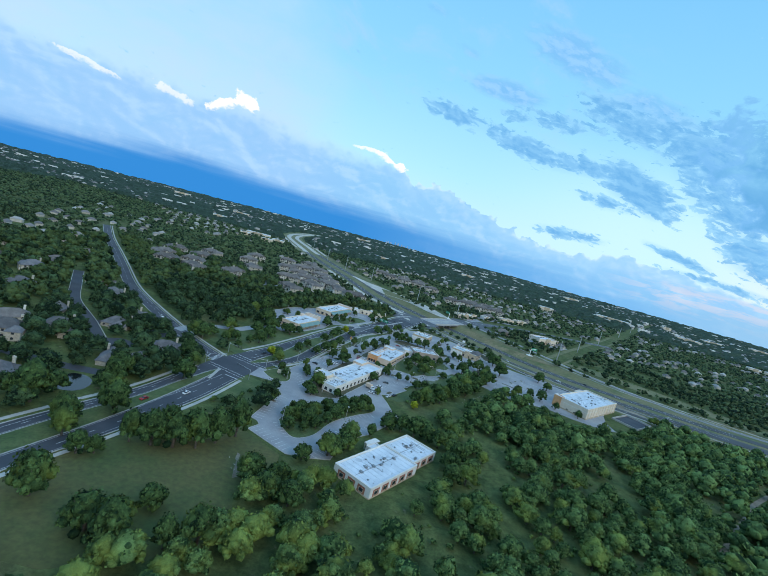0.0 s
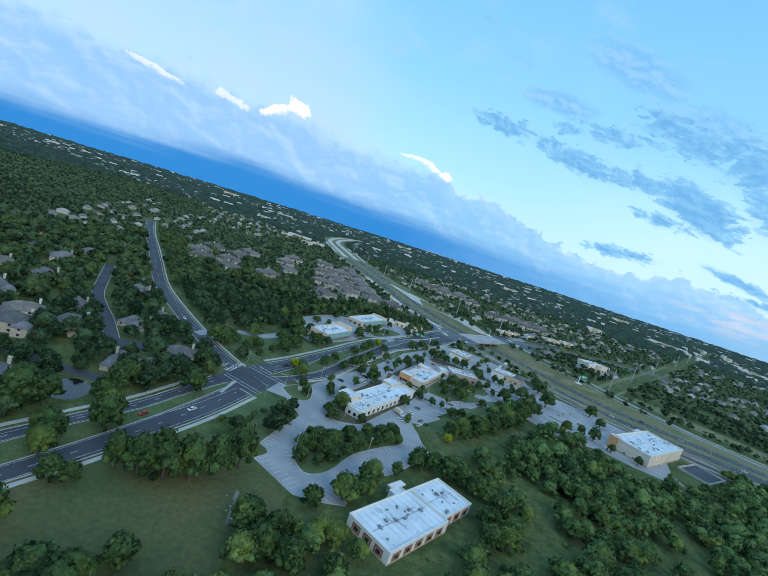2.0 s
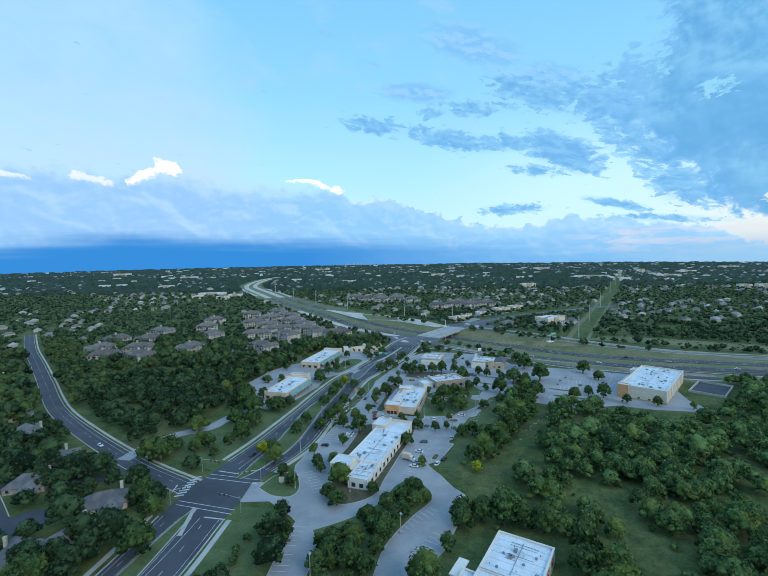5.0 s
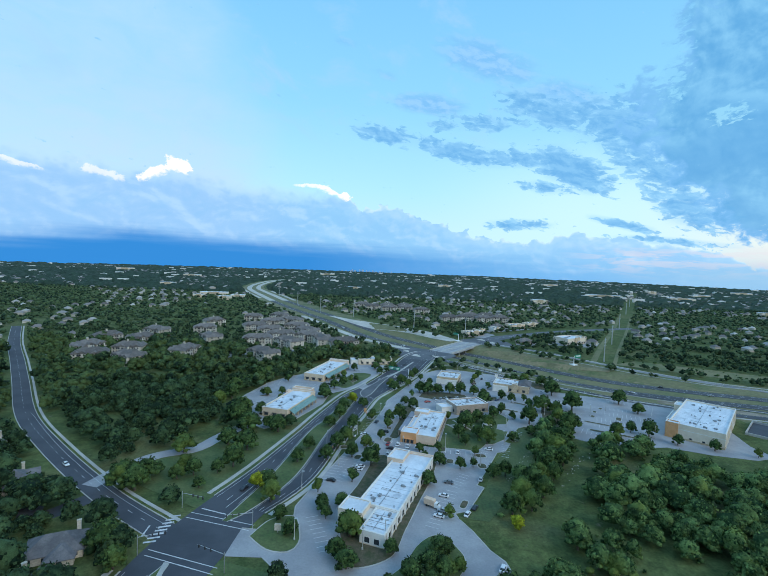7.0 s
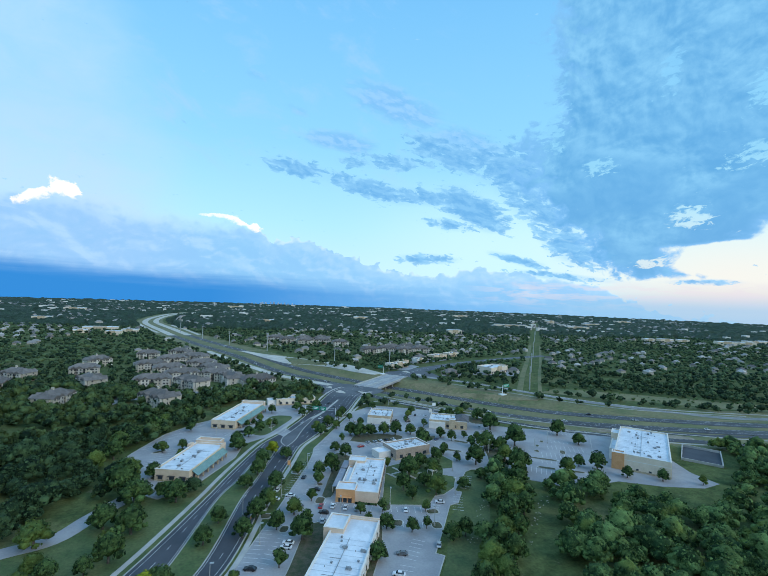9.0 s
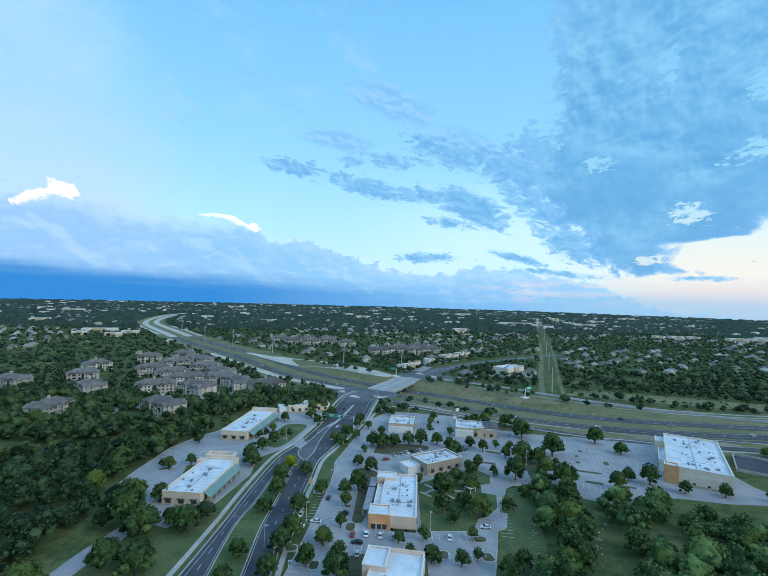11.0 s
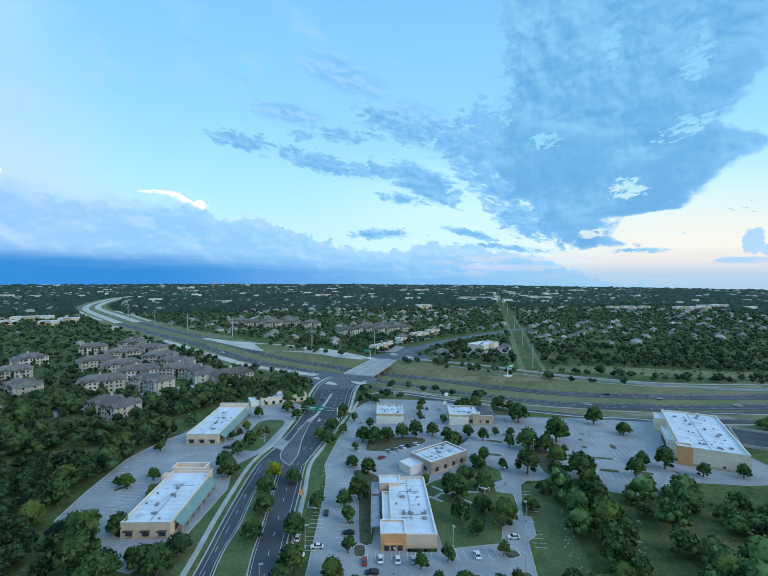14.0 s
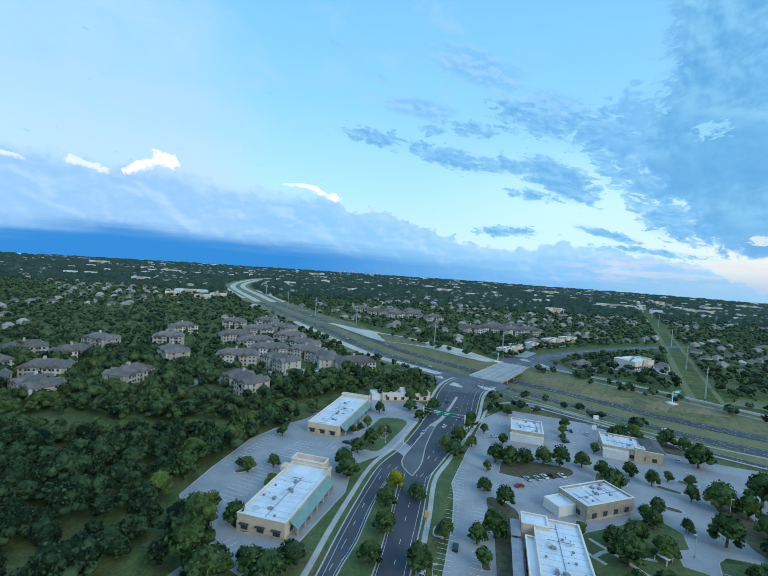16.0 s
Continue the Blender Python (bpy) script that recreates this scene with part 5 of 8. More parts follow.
def tree(x, y, kind, scale=1.0, label="live oak with a broad dark green crown", group="", tall=1.0):
    if in_building(x, y):
        return None
    w, h, crown, trunk = kind
    t = new("tree")
    t.matrix_world = Matrix.Translation((x, y, float(ground_z(x, y)))) @ Matrix.Rotation(RNG.uniform(0, 6.28), 4, "Z") @ Matrix.Diagonal((scale, scale, scale * tall * RNG.uniform(0.92, 1.12), 1))
    tagged(t, label, "tree", group)
    a, b = new("trunk", trunk), new("crown", crown)
    a.parent = b.parent = t
    return t


def inside(x, y, poly):
    x, y = np.asarray(x, float), np.asarray(y, float)
    r = np.zeros(x.shape, bool)
    for (x0, y0), (x1, y1) in zip(poly, poly[1:] + poly[:1]):
        hit = (y0 > y) != (y1 > y)
        r ^= hit & (x < (x1 - x0) * (y - y0) / (y1 - y0 + 1e-12) + x0)
    return r


LOT_MAIN = [(-71, 206), (-46, 196), (-49, 156), (-46, 143), (-22, 130), (0, 135), (4, 163), (27, 200), (32, 214), (22, 244), (46, 290), (60, 312), (69, 337), (92, 328), (117, 310), (153, 343), (190, 392), (182, 404), (126, 424), (128, 454), (45, 492), (22, 472), (-15, 384), (-47, 262), (-54, 240), (-70, 226)]
LOT_WEST = [(-134, 362), (-98, 438), (-66, 496), (-16, 498), (-12, 484), (-32, 420), (-58, 396), (-74, 330), (-88, 320), (-116, 345)]
FIELD = [(-100, 82), (-84, 128), (-66, 150), (-50, 152), (-46, 142), (-24, 130), (-22, 118), (-32, 100), (-24, 78), (-30, 62), (-62, 44), (-118, 40)]
STORE_CLEAR = [(112, 310), (124, 309), (150, 313), (170, 304), (192, 299), (210, 304), (222, 322), (246, 329), (258, 344), (250, 370), (226, 386), (184, 404), (140, 345)]
CLEAR_A = [(14, 104), (34, 128), (50, 152), (57, 148), (44, 124), (26, 98)]
GRASS_E = [(12, 240), (31, 266), (44, 290), (56, 302), (70, 338), (84, 336), (72, 312), (60, 286), (46, 264), (24, 240)]
STRIP_B = np.array([(97, 322), (88, 296), (77, 272), (60, 246), (34, 212)], float)
STRIP_C = np.array([(83, 217), (87, 191), (78, 159), (77, 138), (84, 110)], float)
STRIP_D = np.array([(163, 231), (169, 212), (150, 190)], float)
LAWN_NW = [(-92, 236), (-132, 256), (-128, 278), (-104, 300), (-92, 322), (-72, 322), (-66, 300), (-80, 268)]
LAWN_SE = [(-72, 206), (-52, 200), (-50, 156), (-76, 168)]
HOUSE_SPOTS = [o.matrix_world.translation[:2] for o in bpy.data.objects if o.get("category") in ("house", "apartment")]


def footprint(o):
    xs, ys = [v.co.x for v in o.data.vertices], [v.co.y for v in o.data.vertices]
    return min(xs), min(ys), max(xs), max(ys)


BUILDINGS = [(o.matrix_world.copy(), [footprint(c) for c in o.children if c.name.split(".")[0] in ("wall", "canopy", "lean_to_roof")]) for o in bpy.data.objects if o.get("category") == "building"]


def in_building(x, y):
    for m, walls in BUILDINGS:
        p = m.inverted() @ Vector((x, y, 0))
        for x0, y0, x1, y1 in walls:
            if x0 - 1.6 < p.x < x1 + 1.6 and y0 - 1.6 < p.y < y1 + 1.6:
                return True
    return False


DRIVE_W = np.array([(-145, 250), (-140, 268), (-131, 282), (-116, 291), (-110, 306), (-104, 320), (-98, 332)], float)
CREEK = curve_points([(-330, 400), (-240, 425), (-170, 430), (-126, 440), (-96, 470), (-60, 512), (-20, 528)], 10)
POWER = curve_points([(215, 525), (231, 553), (285, 645), (340, 735), (480, 970), (690, 1330), (1160, 2130)], 30)
SCRUB = [(236, 540), (300, 505), (420, 448), (520, 430), (430, 482), (340, 527), (270, 562)]


def open_ground(x, y, margin=2.0):
    """True where a wild tree may stand."""
    ok = np.ones(np.shape(x), bool)
    for poly in (LOT_MAIN, LOT_WEST, FIELD, CLEAR_A, GRASS_E, LAWN_NW, LAWN_SE, STORE_CLEAR):
        ok &= ~inside(x, y, poly)
    ok &= (line_distance(x, y, STRIP_B) > 10.5) & (line_distance(x, y, STRIP_C) > 5) & (line_distance(x, y, STRIP_D) > 7)
    art = np.array(ART, float)
    ok &= line_distance(x, y, art) > 19 + margin
    ok &= line_distance(x, y, np.array(ART_N, float)) > 19 + margin
    ok &= line_distance(x, y, np.array(SIDE, float)) > 9 + margin
    ok &= line_distance(x, y, np.array(CUL, float)) > 6 + margin
    ok &= np.hypot(x + 153, y - 197) > 13
    ok &= line_distance(x, y, DRIVE_W) > 9
    ok &= line_distance(x, y, MID) > 44
    for line in (FRONT_U, FRONT_N, FRONT_L, UPPER):
        ok &= line_distance(x, y, np.array(line, float)) > 9 + margin
    ok &= line_distance(x, y, np.array(TRAIL, float)) > 3.5
    ok &= ~((line_distance(x, y, POWER) < 15) & (y > 520)) & ~inside(x, y, SCRUB)
    ok &= line_distance(x, y, CREEK) > 6
    ok &= np.hypot(x + 134, y - 138) > 13
    ok &= ~inside(x, y, [(-6, 134), (28, 188), (54, 170), (50, 156), (20, 108), (0, 122)])
    ok &= ~inside(x, y, [(130, 316), (190, 384), (246, 372), (262, 340), (216, 306), (192, 280), (168, 270), (150, 278), (140, 294)])
    ok &= ~inside(x, y, [(120, 420), (196, 398), (260, 366), (330, 340), (340, 370), (160, 470)])
    ok &= ~inside(x, y, [(-168, 516), (-100, 552), (-62, 570), (-68, 588), (-112, 576), (-172, 540)])
    for hx, hy in HOUSE_SPOTS:
        ok &= (np.hypot(x - hx, y - hy) > 11.5) & (np.hypot(x - hx - 4, y - hy + 11) > 10.5)
    return ok


def scatter(x0, y0, x1, y1, gap, keep=1.0):
    """Uneven points about gap apart."""
    xs, ys = np.meshgrid(np.arange(x0, x1, gap), np.arange(y0, y1, gap))
    xs = xs.ravel() + RNG.uniform(-0.42, 0.42, xs.size) * gap
    ys = ys.ravel() + RNG.uniform(-0.42, 0.42, ys.size) * gap
    m = RNG.uniform(size=xs.size) < keep
    return xs[m], ys[m]


def grove(name, xs, ys, kinds, mats, label, scales, category="trees"):
    """Many trees joined into one mesh."""
    vs, fs, sm, base = [], [], [], 0
    zs = ground_z(xs, ys)
    for x, y, z, s in zip(xs, ys, zs, scales):
        v, f, flag = kinds[RNG.integers(len(kinds))]
        a = RNG.uniform(0, 6.28)
        c, d = math.cos(a), math.sin(a)
        rot = np.array(((c, -d, 0), (d, c, 0), (0, 0, RNG.uniform(0.85, 1.15)))) * s
        vs.append(v @ rot.T + (x, y, z))
        fs.append(f + base)
        sm.append(flag)
        base += len(v)
    ob = mesh_from_arrays(name, np.concatenate(vs), np.concatenate(fs), mats, np.concatenate(sm))
    return tagged(ob, label, category, kind="stuff")


# trees that stand alone or in rows, placed one by one
LONE = [(-139, 116, 2), (-132, 126, 0), (-118, 141, 0), (-109, 108, 4), (-94, 116, 0), (-89, 96, 3), (-74, 110, 2), (-66, 114, 0), (-60, 116, 2), (-57, 127, 1), (-51, 137, 0), (-52, 146, 3), (-51, 76, 1), (-62, 60, 2), (-56, 65, 0), (-29, 107, 0), (-20, 98, 2), (-10, 98, 0), (-18, 108, 1), (-14, 131, 1), (-4, 141, 0), (3, 152, 2), (22, 192, 0), (0, 116, 1)]
LONE += [(-112, 209, 2), (-104, 200, 1), (-97, 176, 0), (-65, 161, 1), (-61, 167, 3), (-55, 178, 3), (-130, 250, 2), (-124, 258, 0), (-120, 286, 2), (-101, 297, 0), (-92, 304, 1), (-57, 230, 3), (-51, 221, 5), (-64, 243, 4), (-69, 256, 0), (-60, 280, 4), (-57, 296, 1), (-45, 345, 4), (-50, 330, 1), (-44, 362, 4), (-31, 364, 0), (-33, 331, 0), (-35, 311, 1), (-23, 347, 5), (-62, 395, 4), (-60, 385, 0), (-96, 318, 2), (-84, 322, 0), (-109, 342, 2)]
LONE += [(-29, 204, 0), (-33, 210, 1), (-14, 212, 5), (-42, 240, 5), (-36, 252, 3), (-30, 268, 0), (-25, 280, 1), (8, 252, 5), (12, 268, 3), (16, 258, 5), (4, 342, 0), (-4, 350, 2), (0, 362, 0), (2, 370, 3), (-9, 338, 0), (14, 395, 1), (22, 408, 0), (33, 405, 1), (42, 402, 0), (4, 425, 3), (44, 330, 2), (50, 318, 0), (34, 332, 4), (25, 314, 3), (40, 342, 0), (52, 340, 4), (30, 346, 0), (36, 318, 5), (58, 395, 4), (66, 398, 1), (104, 374, 2), (97, 358, 0), (101, 338, 4), (106, 346, 2), (130, 392, 0), (136, 400, 1), (148, 346, 0), (142, 340, 2), (131, 332, 3), (150, 333, 0), (158, 318, 1), (160, 416, 0), (176, 410, 1), (120, 440, 2), (110, 455, 0), (128, 436, 4), (92, 446, 3)]
LONE += [(-46, 284, 4), (-42, 298, 4), (-30, 322, 4), (-27, 338, 1), (-18, 380, 1), (-12, 396, 3), (-2, 432, 1), (8, 450, 3), (12, 462, 1), (-56, 410, 1), (-50, 420, 3), (-24, 478, 0), (-14, 470, 1), (-20, 460, 3), (-8, 484, 0), (-44, 470, 3), (12, 378, 3), (8, 384, 1), (20, 376, 5), (28, 336, 1), (46, 326, 1), (22, 322, 3), (56, 356, 3), (62, 362, 1), (66, 378, 3), (78, 366, 0), (84, 374, 3), (90, 384, 1), (96, 396, 3), (88, 350, 0), (93, 344, 2), (108, 366, 0), (112, 352, 1), (118, 392, 3), (124, 412, 0), (140, 410, 1), (168, 398, 3), (146, 354, 3), (156, 366, 1), (138, 330, 1), (126, 326, 3), (60, 416, 3), (56, 424, 1), (76, 400, 1), (104, 440, 1), (100, 452, 0), (32, 402, 0), (38, 404, 2), (26, 400, 1), (48, 400, 1), (20, 402, 2)]
LONE = [row for row in LONE if not (-42 < row[0] < 185 and 240 < row[1] < 425 or -96 < row[0] < -44 and 90 < row[1] < 196)]
for x, y, k in LONE:
    tree(x, y, TREE_KINDS[k], RNG.uniform(0.95, 1.2) * (1.3 if y < 150 or x < -95 else 1.0), group="trees along the road and lots")
for x, y, w in ((-71, 161, 4.4), (-67, 163, 3.6), (-64, 166, 4.6), (-61, 170, 3.8), (-62, 176, 3.4), (-60, 182, 3.6), (-57, 188, 4.4), (-54, 192, 4.8), (-55, 186, 3.8)):
    tree(x, y, SMALL_KIND, w / 3.4, "low rounded shrub on the lawn by the road", "shrubs on the lawn", 0.62)
tree(-73, 254, BRIGHT_KIND, 1.1, "tree with a bright yellow-green crown")
tree(-39, 378, BRIGHT_KIND, 1.1, "tree with a bright yellow-green crown")
tree(36, 230, BRIGHT_KIND, 0.9, "tree with a bright yellow-green crown")
# trees of the lots and the grass lanes: place and width of crown
LOT_TREES = [(119, 413, 13), (120, 377, 14), (99, 392, 5), (97, 372, 13), (79, 347, 11.5), (89, 378, 5.7), (70, 355, 4), (112, 361, 4), (101, 336, 14), (167, 375, 9), (164, 396, 11), (141, 338, 7), (127, 329, 9), (149, 332, 10), (159, 320, 6.5), (176, 313, 6.5), (195, 306, 4), (121, 317, 6), (60, 318, 7), (74, 328, 7), (43, 273, 7)]
LOT_TREES += [(-8, 411, 9), (12, 408, 9), (18, 404, 10), (26, 407, 9), (36, 408, 9), (44, 407, 9), (16, 445, 5), (40, 479, 7), (1, 435, 5), (-11, 420, 6), (5, 398, 4), (-1, 379, 7), (4, 367, 8), (-6, 346, 9), (-13, 342, 7), (0, 350, 6), (-24, 343, 6), (-31, 369, 8), (-35, 327, 9), (-38, 308, 9), (-18, 312, 5), (-21, 291, 5.5), (23, 363, 8), (26, 349, 4.7), (35, 334, 12), (45, 347, 9), (28, 318, 8), (43, 311, 11), (30, 308, 6), (13, 298, 4.2), (5, 287, 4), (33, 295, 4), (58, 385, 11), (65, 365, 5), (70, 354, 4), (80, 391, 6.5), (91, 396, 4.5), (55, 407, 8), (60, 398, 6), (75, 400, 7), (29, 281, 4)]
LOT_TREES += [(-104, 325, 15), (-108, 356, 6.8), (-97, 347, 8), (-79, 318, 11), (-88, 326, 5), (-90, 372, 5), (-79, 384, 4.3), (-103, 385, 6), (-96, 426, 5.6), (-80, 435, 5.5), (-93, 390, 5.5), (-126, 376, 11), (-128, 390, 12), (-123, 404, 11), (-117, 418, 12), (-114, 430, 10), (-104, 446, 12), (-130, 362, 10)]
LOT_TREES += [(22, 279, 5.4), (-33, 288, 7), (37, 271, 8), (-14, 330, 6), (100, 352, 10), (104, 366, 9), (90, 340, 8), (126, 422, 7), (108, 430, 8), (70, 424, 5), (58, 362, 5)]
LOT_TREES += [(93, 322, 10), (88, 313, 11), (82, 304, 11), (76, 295, 12), (70, 285, 11), (64, 277, 11), (58, 269, 10), (51, 259, 11), (44, 250, 11), (37, 240, 10), (86, 301, 9), (77, 287, 10), (66, 271, 9), (55, 254, 10), (46, 243, 9)]
LOT_TREES += [(58, 356, 7), (66, 366, 6), (50, 338, 9), (40, 322, 8), (36, 345, 7)]
LOT_TREES += [(-29, 221, 11), (-34, 242, 6.6), (-41, 235, 5), (-23, 279, 10), (-26, 300, 7.5), (-16, 215, 6), (4, 261, 7.5), (12, 283, 7), (-31, 262, 5.6), (3, 297, 4.6), (21, 187, 9.6), (13, 173, 6), (3, 156, 12), (-2, 142, 10), (29, 190, 10), (37, 188, 11), (51, 183, 10.5), (56, 160, 11), (56, 148, 10.5), (64, 152, 11), (44, 186, 8.6), (60, 170, 11)]
for x, y, w in LOT_TREES:
    kind = SMALL_KIND if w < 4.5 else MEDIUM_KIND if w < 6.5 else TREE_KINDS[(5, 3, 1, 0, 4)[int(x + y) % 5]]
    tree(x, y, kind, w / kind[0] * (1.12 if w > 6.5 else 1.15), "broad green shade tree in the parking lots" if w > 6.5 else "small rounded tree on a parking island", "trees of the parking lots")
# big trees on the road bank beside the field
for x, y, w in ((-81, 107, 11), (-73, 109, 13), (-65, 112, 13), (-57, 116, 13), (-52, 124, 13), (-47, 134, 14), (-71, 118, 11), (-62, 121, 11), (-103, 127, 13), (-109, 104, 11), (-86, 94, 7), (-53, 78, 7), (-120, 150, 12), (-124, 248, 13), (-105, 263, 9), (-90, 273, 12), (-89, 292, 11), (-122, 264, 6), (-111, 259, 7), (-95, 266, 7), (-98, 252, 6), (-112, 270, 8), (-103, 98, 11), (-99, 122, 13), (-91, 91, 8), (-86, 66, 15), (-52, 56, 14), (-131, 113, 16), (-124, 160, 13), (-30, 67, 12), (-38, 62, 9)):
    tree(x, y, TREE_KINDS[(0, 2, 4)[int(y) % 3]], w / 9.0, "large dark live oak on the grass beside the road", "oaks beside the road", 1.35 if y < 160 else 1.1)
# small trees on the parking islands
ISLES = [(-107, 388), (-103, 384), (-74, 372), (-72, 366), (-56, 440), (-52, 446), (-60, 434), (-44, 432), (-40, 436), (-96, 350), (-90, 342), (-14, 312), (16, 305), (35, 296), (-8, 288), (-30, 288), (18, 286), (34, 284), (-38, 300), (60, 372), (72, 366), (76, 378), (84, 388), (96, 392), (104, 398), (88, 352), (92, 366), (112, 360), (124, 352), (128, 372), (138, 372), (120, 338), (60, 440), (64, 450), (28, 420), (22, 430), (70, 460), (-40, 232), (-46, 252), (10, 236), (20, 244), (14, 246), (-46, 182), (-20, 222), (112, 326), (134, 330), (146, 362), (158, 372), (166, 378)]
for x, y in [p for p in ISLES if not (-42 < p[0] < 185 and 240 < p[1] < 425)]:
    tree(x + RNG.uniform(-0.6, 0.6), y + RNG.uniform(-0.6, 0.6), SMALL_KIND if RNG.uniform() < 0.5 else MEDIUM_KIND, RNG.uniform(1.1, 1.55), "small rounded tree on a parking island", "trees on the parking islands")

# the wooded island inside the loop drive
ISLAND = [(-37, 187), (-24, 194), (-11, 205), (-3, 219), (5, 224), (12, 213), (10, 204), (2, 194), (-9, 176), (-15, 156), (-22, 148), (-28, 151), (-35, 161), (-33, 176)]
xs, ys = scatter(-40, 145, 20, 236, 6.8)
m = inside(xs, ys, ISLAND) & (line_distance(xs, ys, np.array(ISLAND[:5], float)) > 4.5)
for x, y in zip(xs[m], ys[m]):
    tree(x, y, TREE_KINDS[RNG.integers(6)], RNG.uniform(0.8, 1.05), group="trees on the loop island")

# grassy glades in the wood: place and reach
GLADES = ((77, 206, 6.5), (82, 193, 6), (68, 228, 6), (155, 223, 6.5), (145, 205, 6), (99, 170, 5.5), (77, 146, 7), (132, 174, 6), (150, 180, 5), (30, 108, 11))
# the oak wood east of the lots: the near part tree by tree, the rest as one wood
xs, ys = scatter(20, 60, 430, 345, 9.2)
m = open_ground(xs, ys, 0.0) & (xs > 34 + 0.0 * ys)
for tx, ty, tw in LOT_TREES:
    m &= np.hypot(xs - tx, ys - ty) > tw * 0.5 + 2
xs, ys = xs[m], ys[m]
clear = np.array([noise.noise(Vector((a * 0.03, b * 0.03, 3.0))) for a, b in zip(xs, ys)])
keep = (clear < 0.42) & (RNG.uniform(size=len(xs)) < 0.97)
for cx, cy, r in GLADES:
    keep &= np.hypot(xs - cx, ys - cy) > r
xs, ys = xs[keep], ys[keep]
near = (xs < 140) & (ys > 84) & (ys < 230)
order = np.flatnonzero(near)[:110]
for k in order:
    tree(xs[k], ys[k], OAK_KINDS[RNG.integers(5)], RNG.uniform(0.9, 1.4), group="oaks of the near wood")
rest = np.ones(len(xs), bool)
rest[order] = False
WOOD_KINDS = [crown_arrays(RNG, w, h, 22, 1, 400, 0.38) for w, h in ((10.5, 9.6), (9.0, 8.8), (12.2, 10.8), (7.6, 8.0), (11.0, 10.2))]
fine = rest & (ys < 310) & (xs < 230 - 0.25 * (300 - ys))
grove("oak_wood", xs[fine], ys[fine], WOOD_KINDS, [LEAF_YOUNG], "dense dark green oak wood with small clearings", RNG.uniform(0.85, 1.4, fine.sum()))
outer = rest & ~fine
OUTER_KINDS = [crown_arrays(RNG, w, h, 12, 1, 60, 0.6) for w, h in ((10.5, 9.6), (9.0, 8.8), (12.2, 10.8), (7.6, 8.0))]
grove("outer_oak_wood", xs[outer], ys[outer], OUTER_KINDS, [LEAF_YOUNG], "dense oak wood running east", RNG.uniform(0.85, 1.4, outer.sum()))
BUSH_KINDS = [crown_arrays(RNG, 2.4, 1.8, 3, 1, 26, 0.3) for k in range(3)]
xs, ys = scatter(16, 70, 330, 345, 8.0, 0.5)
m = open_ground(xs, ys, -2.0)
grove("undergrowth", xs[m], ys[m], BUSH_KINDS, [LEAF_YOUNG], "low green bushes in the clearings of the wood", RNG.uniform(0.6, 1.5, m.sum()), "bushes")
COARSE_KINDS = [crown_arrays(RNG, w, h, 8, 1, 70, 0.7) for w, h in ((9.0, 8.4), (7.6, 7.4), (10.4, 9.0), (6.4, 7.0))]
MID_KINDS = [crown_arrays(RNG, w, h, 3, 1, 20, 1.3) for w, h in ((10, 8.0), (8.5, 7.4), (12, 8.8), (7.5, 7.0))]

# trees south of the field and by the start
xs, ys = scatter(-70, 40, 40, 132, 9.4)
m = open_ground(xs, ys, 0.0) & (xs < 34) & ((ys < 100 - 0.25 * (xs + 30)) | (xs > -26)) & (RNG.uniform(size=len(xs)) < 0.8)
grove("oak_scrub", xs[m], ys[m], WOOD_KINDS, [LEAF_YOUNG], "oak scrub at the field's edge", RNG.uniform(0.8, 1.35, m.sum()))

# woods south of the field, behind the start
xs, ys = scatter(-420, -160, 430, 62, 15.0)
m = open_ground(xs, ys) & (ys < 36 + 10 * np.sin(xs * 0.05)) & (np.hypot(xs - 10, ys + 20) > 25)
grove("south_wood", xs[m], ys[m], MID_KINDS, [LEAF], "oak woods south of the field", RNG.uniform(0.8, 1.4, m.sum()))

# woods and gardens west of the road
xs, ys = scatter(-420, 40, -14, 560, 9.0)
m = open_ground(xs, ys)
xs, ys = xs[m], ys[m]
garden = (ys < 330) & (xs < -110) | (xs < -260) | (ys > 470)
keep = (RNG.uniform(size=len(xs)) < np.where(garden, 0.72, 0.97)) & ~((xs > -122) & (ys < 150))
xs, ys = xs[keep], ys[keep]
far = (xs < -230) | (ys > 400)
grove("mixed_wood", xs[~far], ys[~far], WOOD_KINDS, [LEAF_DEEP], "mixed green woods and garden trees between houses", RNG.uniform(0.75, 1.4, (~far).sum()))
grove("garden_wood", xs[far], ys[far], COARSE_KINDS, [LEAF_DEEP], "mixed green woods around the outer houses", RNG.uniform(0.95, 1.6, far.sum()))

# places of the houses beyond
rows, along = np.meshgrid(np.arange(-1500, 1700, 62.0), np.arange(-200, 2000, 25.0))
rows, along = rows.ravel() + 16 * np.sin(along.ravel() * 0.011), along.ravel()
rows = rows + RNG.choice((-15, 15), len(rows)) + RNG.uniform(-3, 3, len(rows))
along = along + RNG.uniform(-4, 4, len(along))
FAR_HX, FAR_HY = rows * math.cos(1.1) + along * math.sin(1.1) - 200, 330 - rows * math.sin(1.1) + along * math.cos(1.1)
hm = (FAR_HX > -1100) & (FAR_HX < 1250) & (FAR_HY > 300) & (FAR_HY < 1330)
FAR_HX, FAR_HY = FAR_HX[hm], FAR_HY[hm]
hood = np.array([noise.noise(Vector((a * 0.0045, b * 0.0045, 2.0))) for a, b in zip(FAR_HX, FAR_HY)])
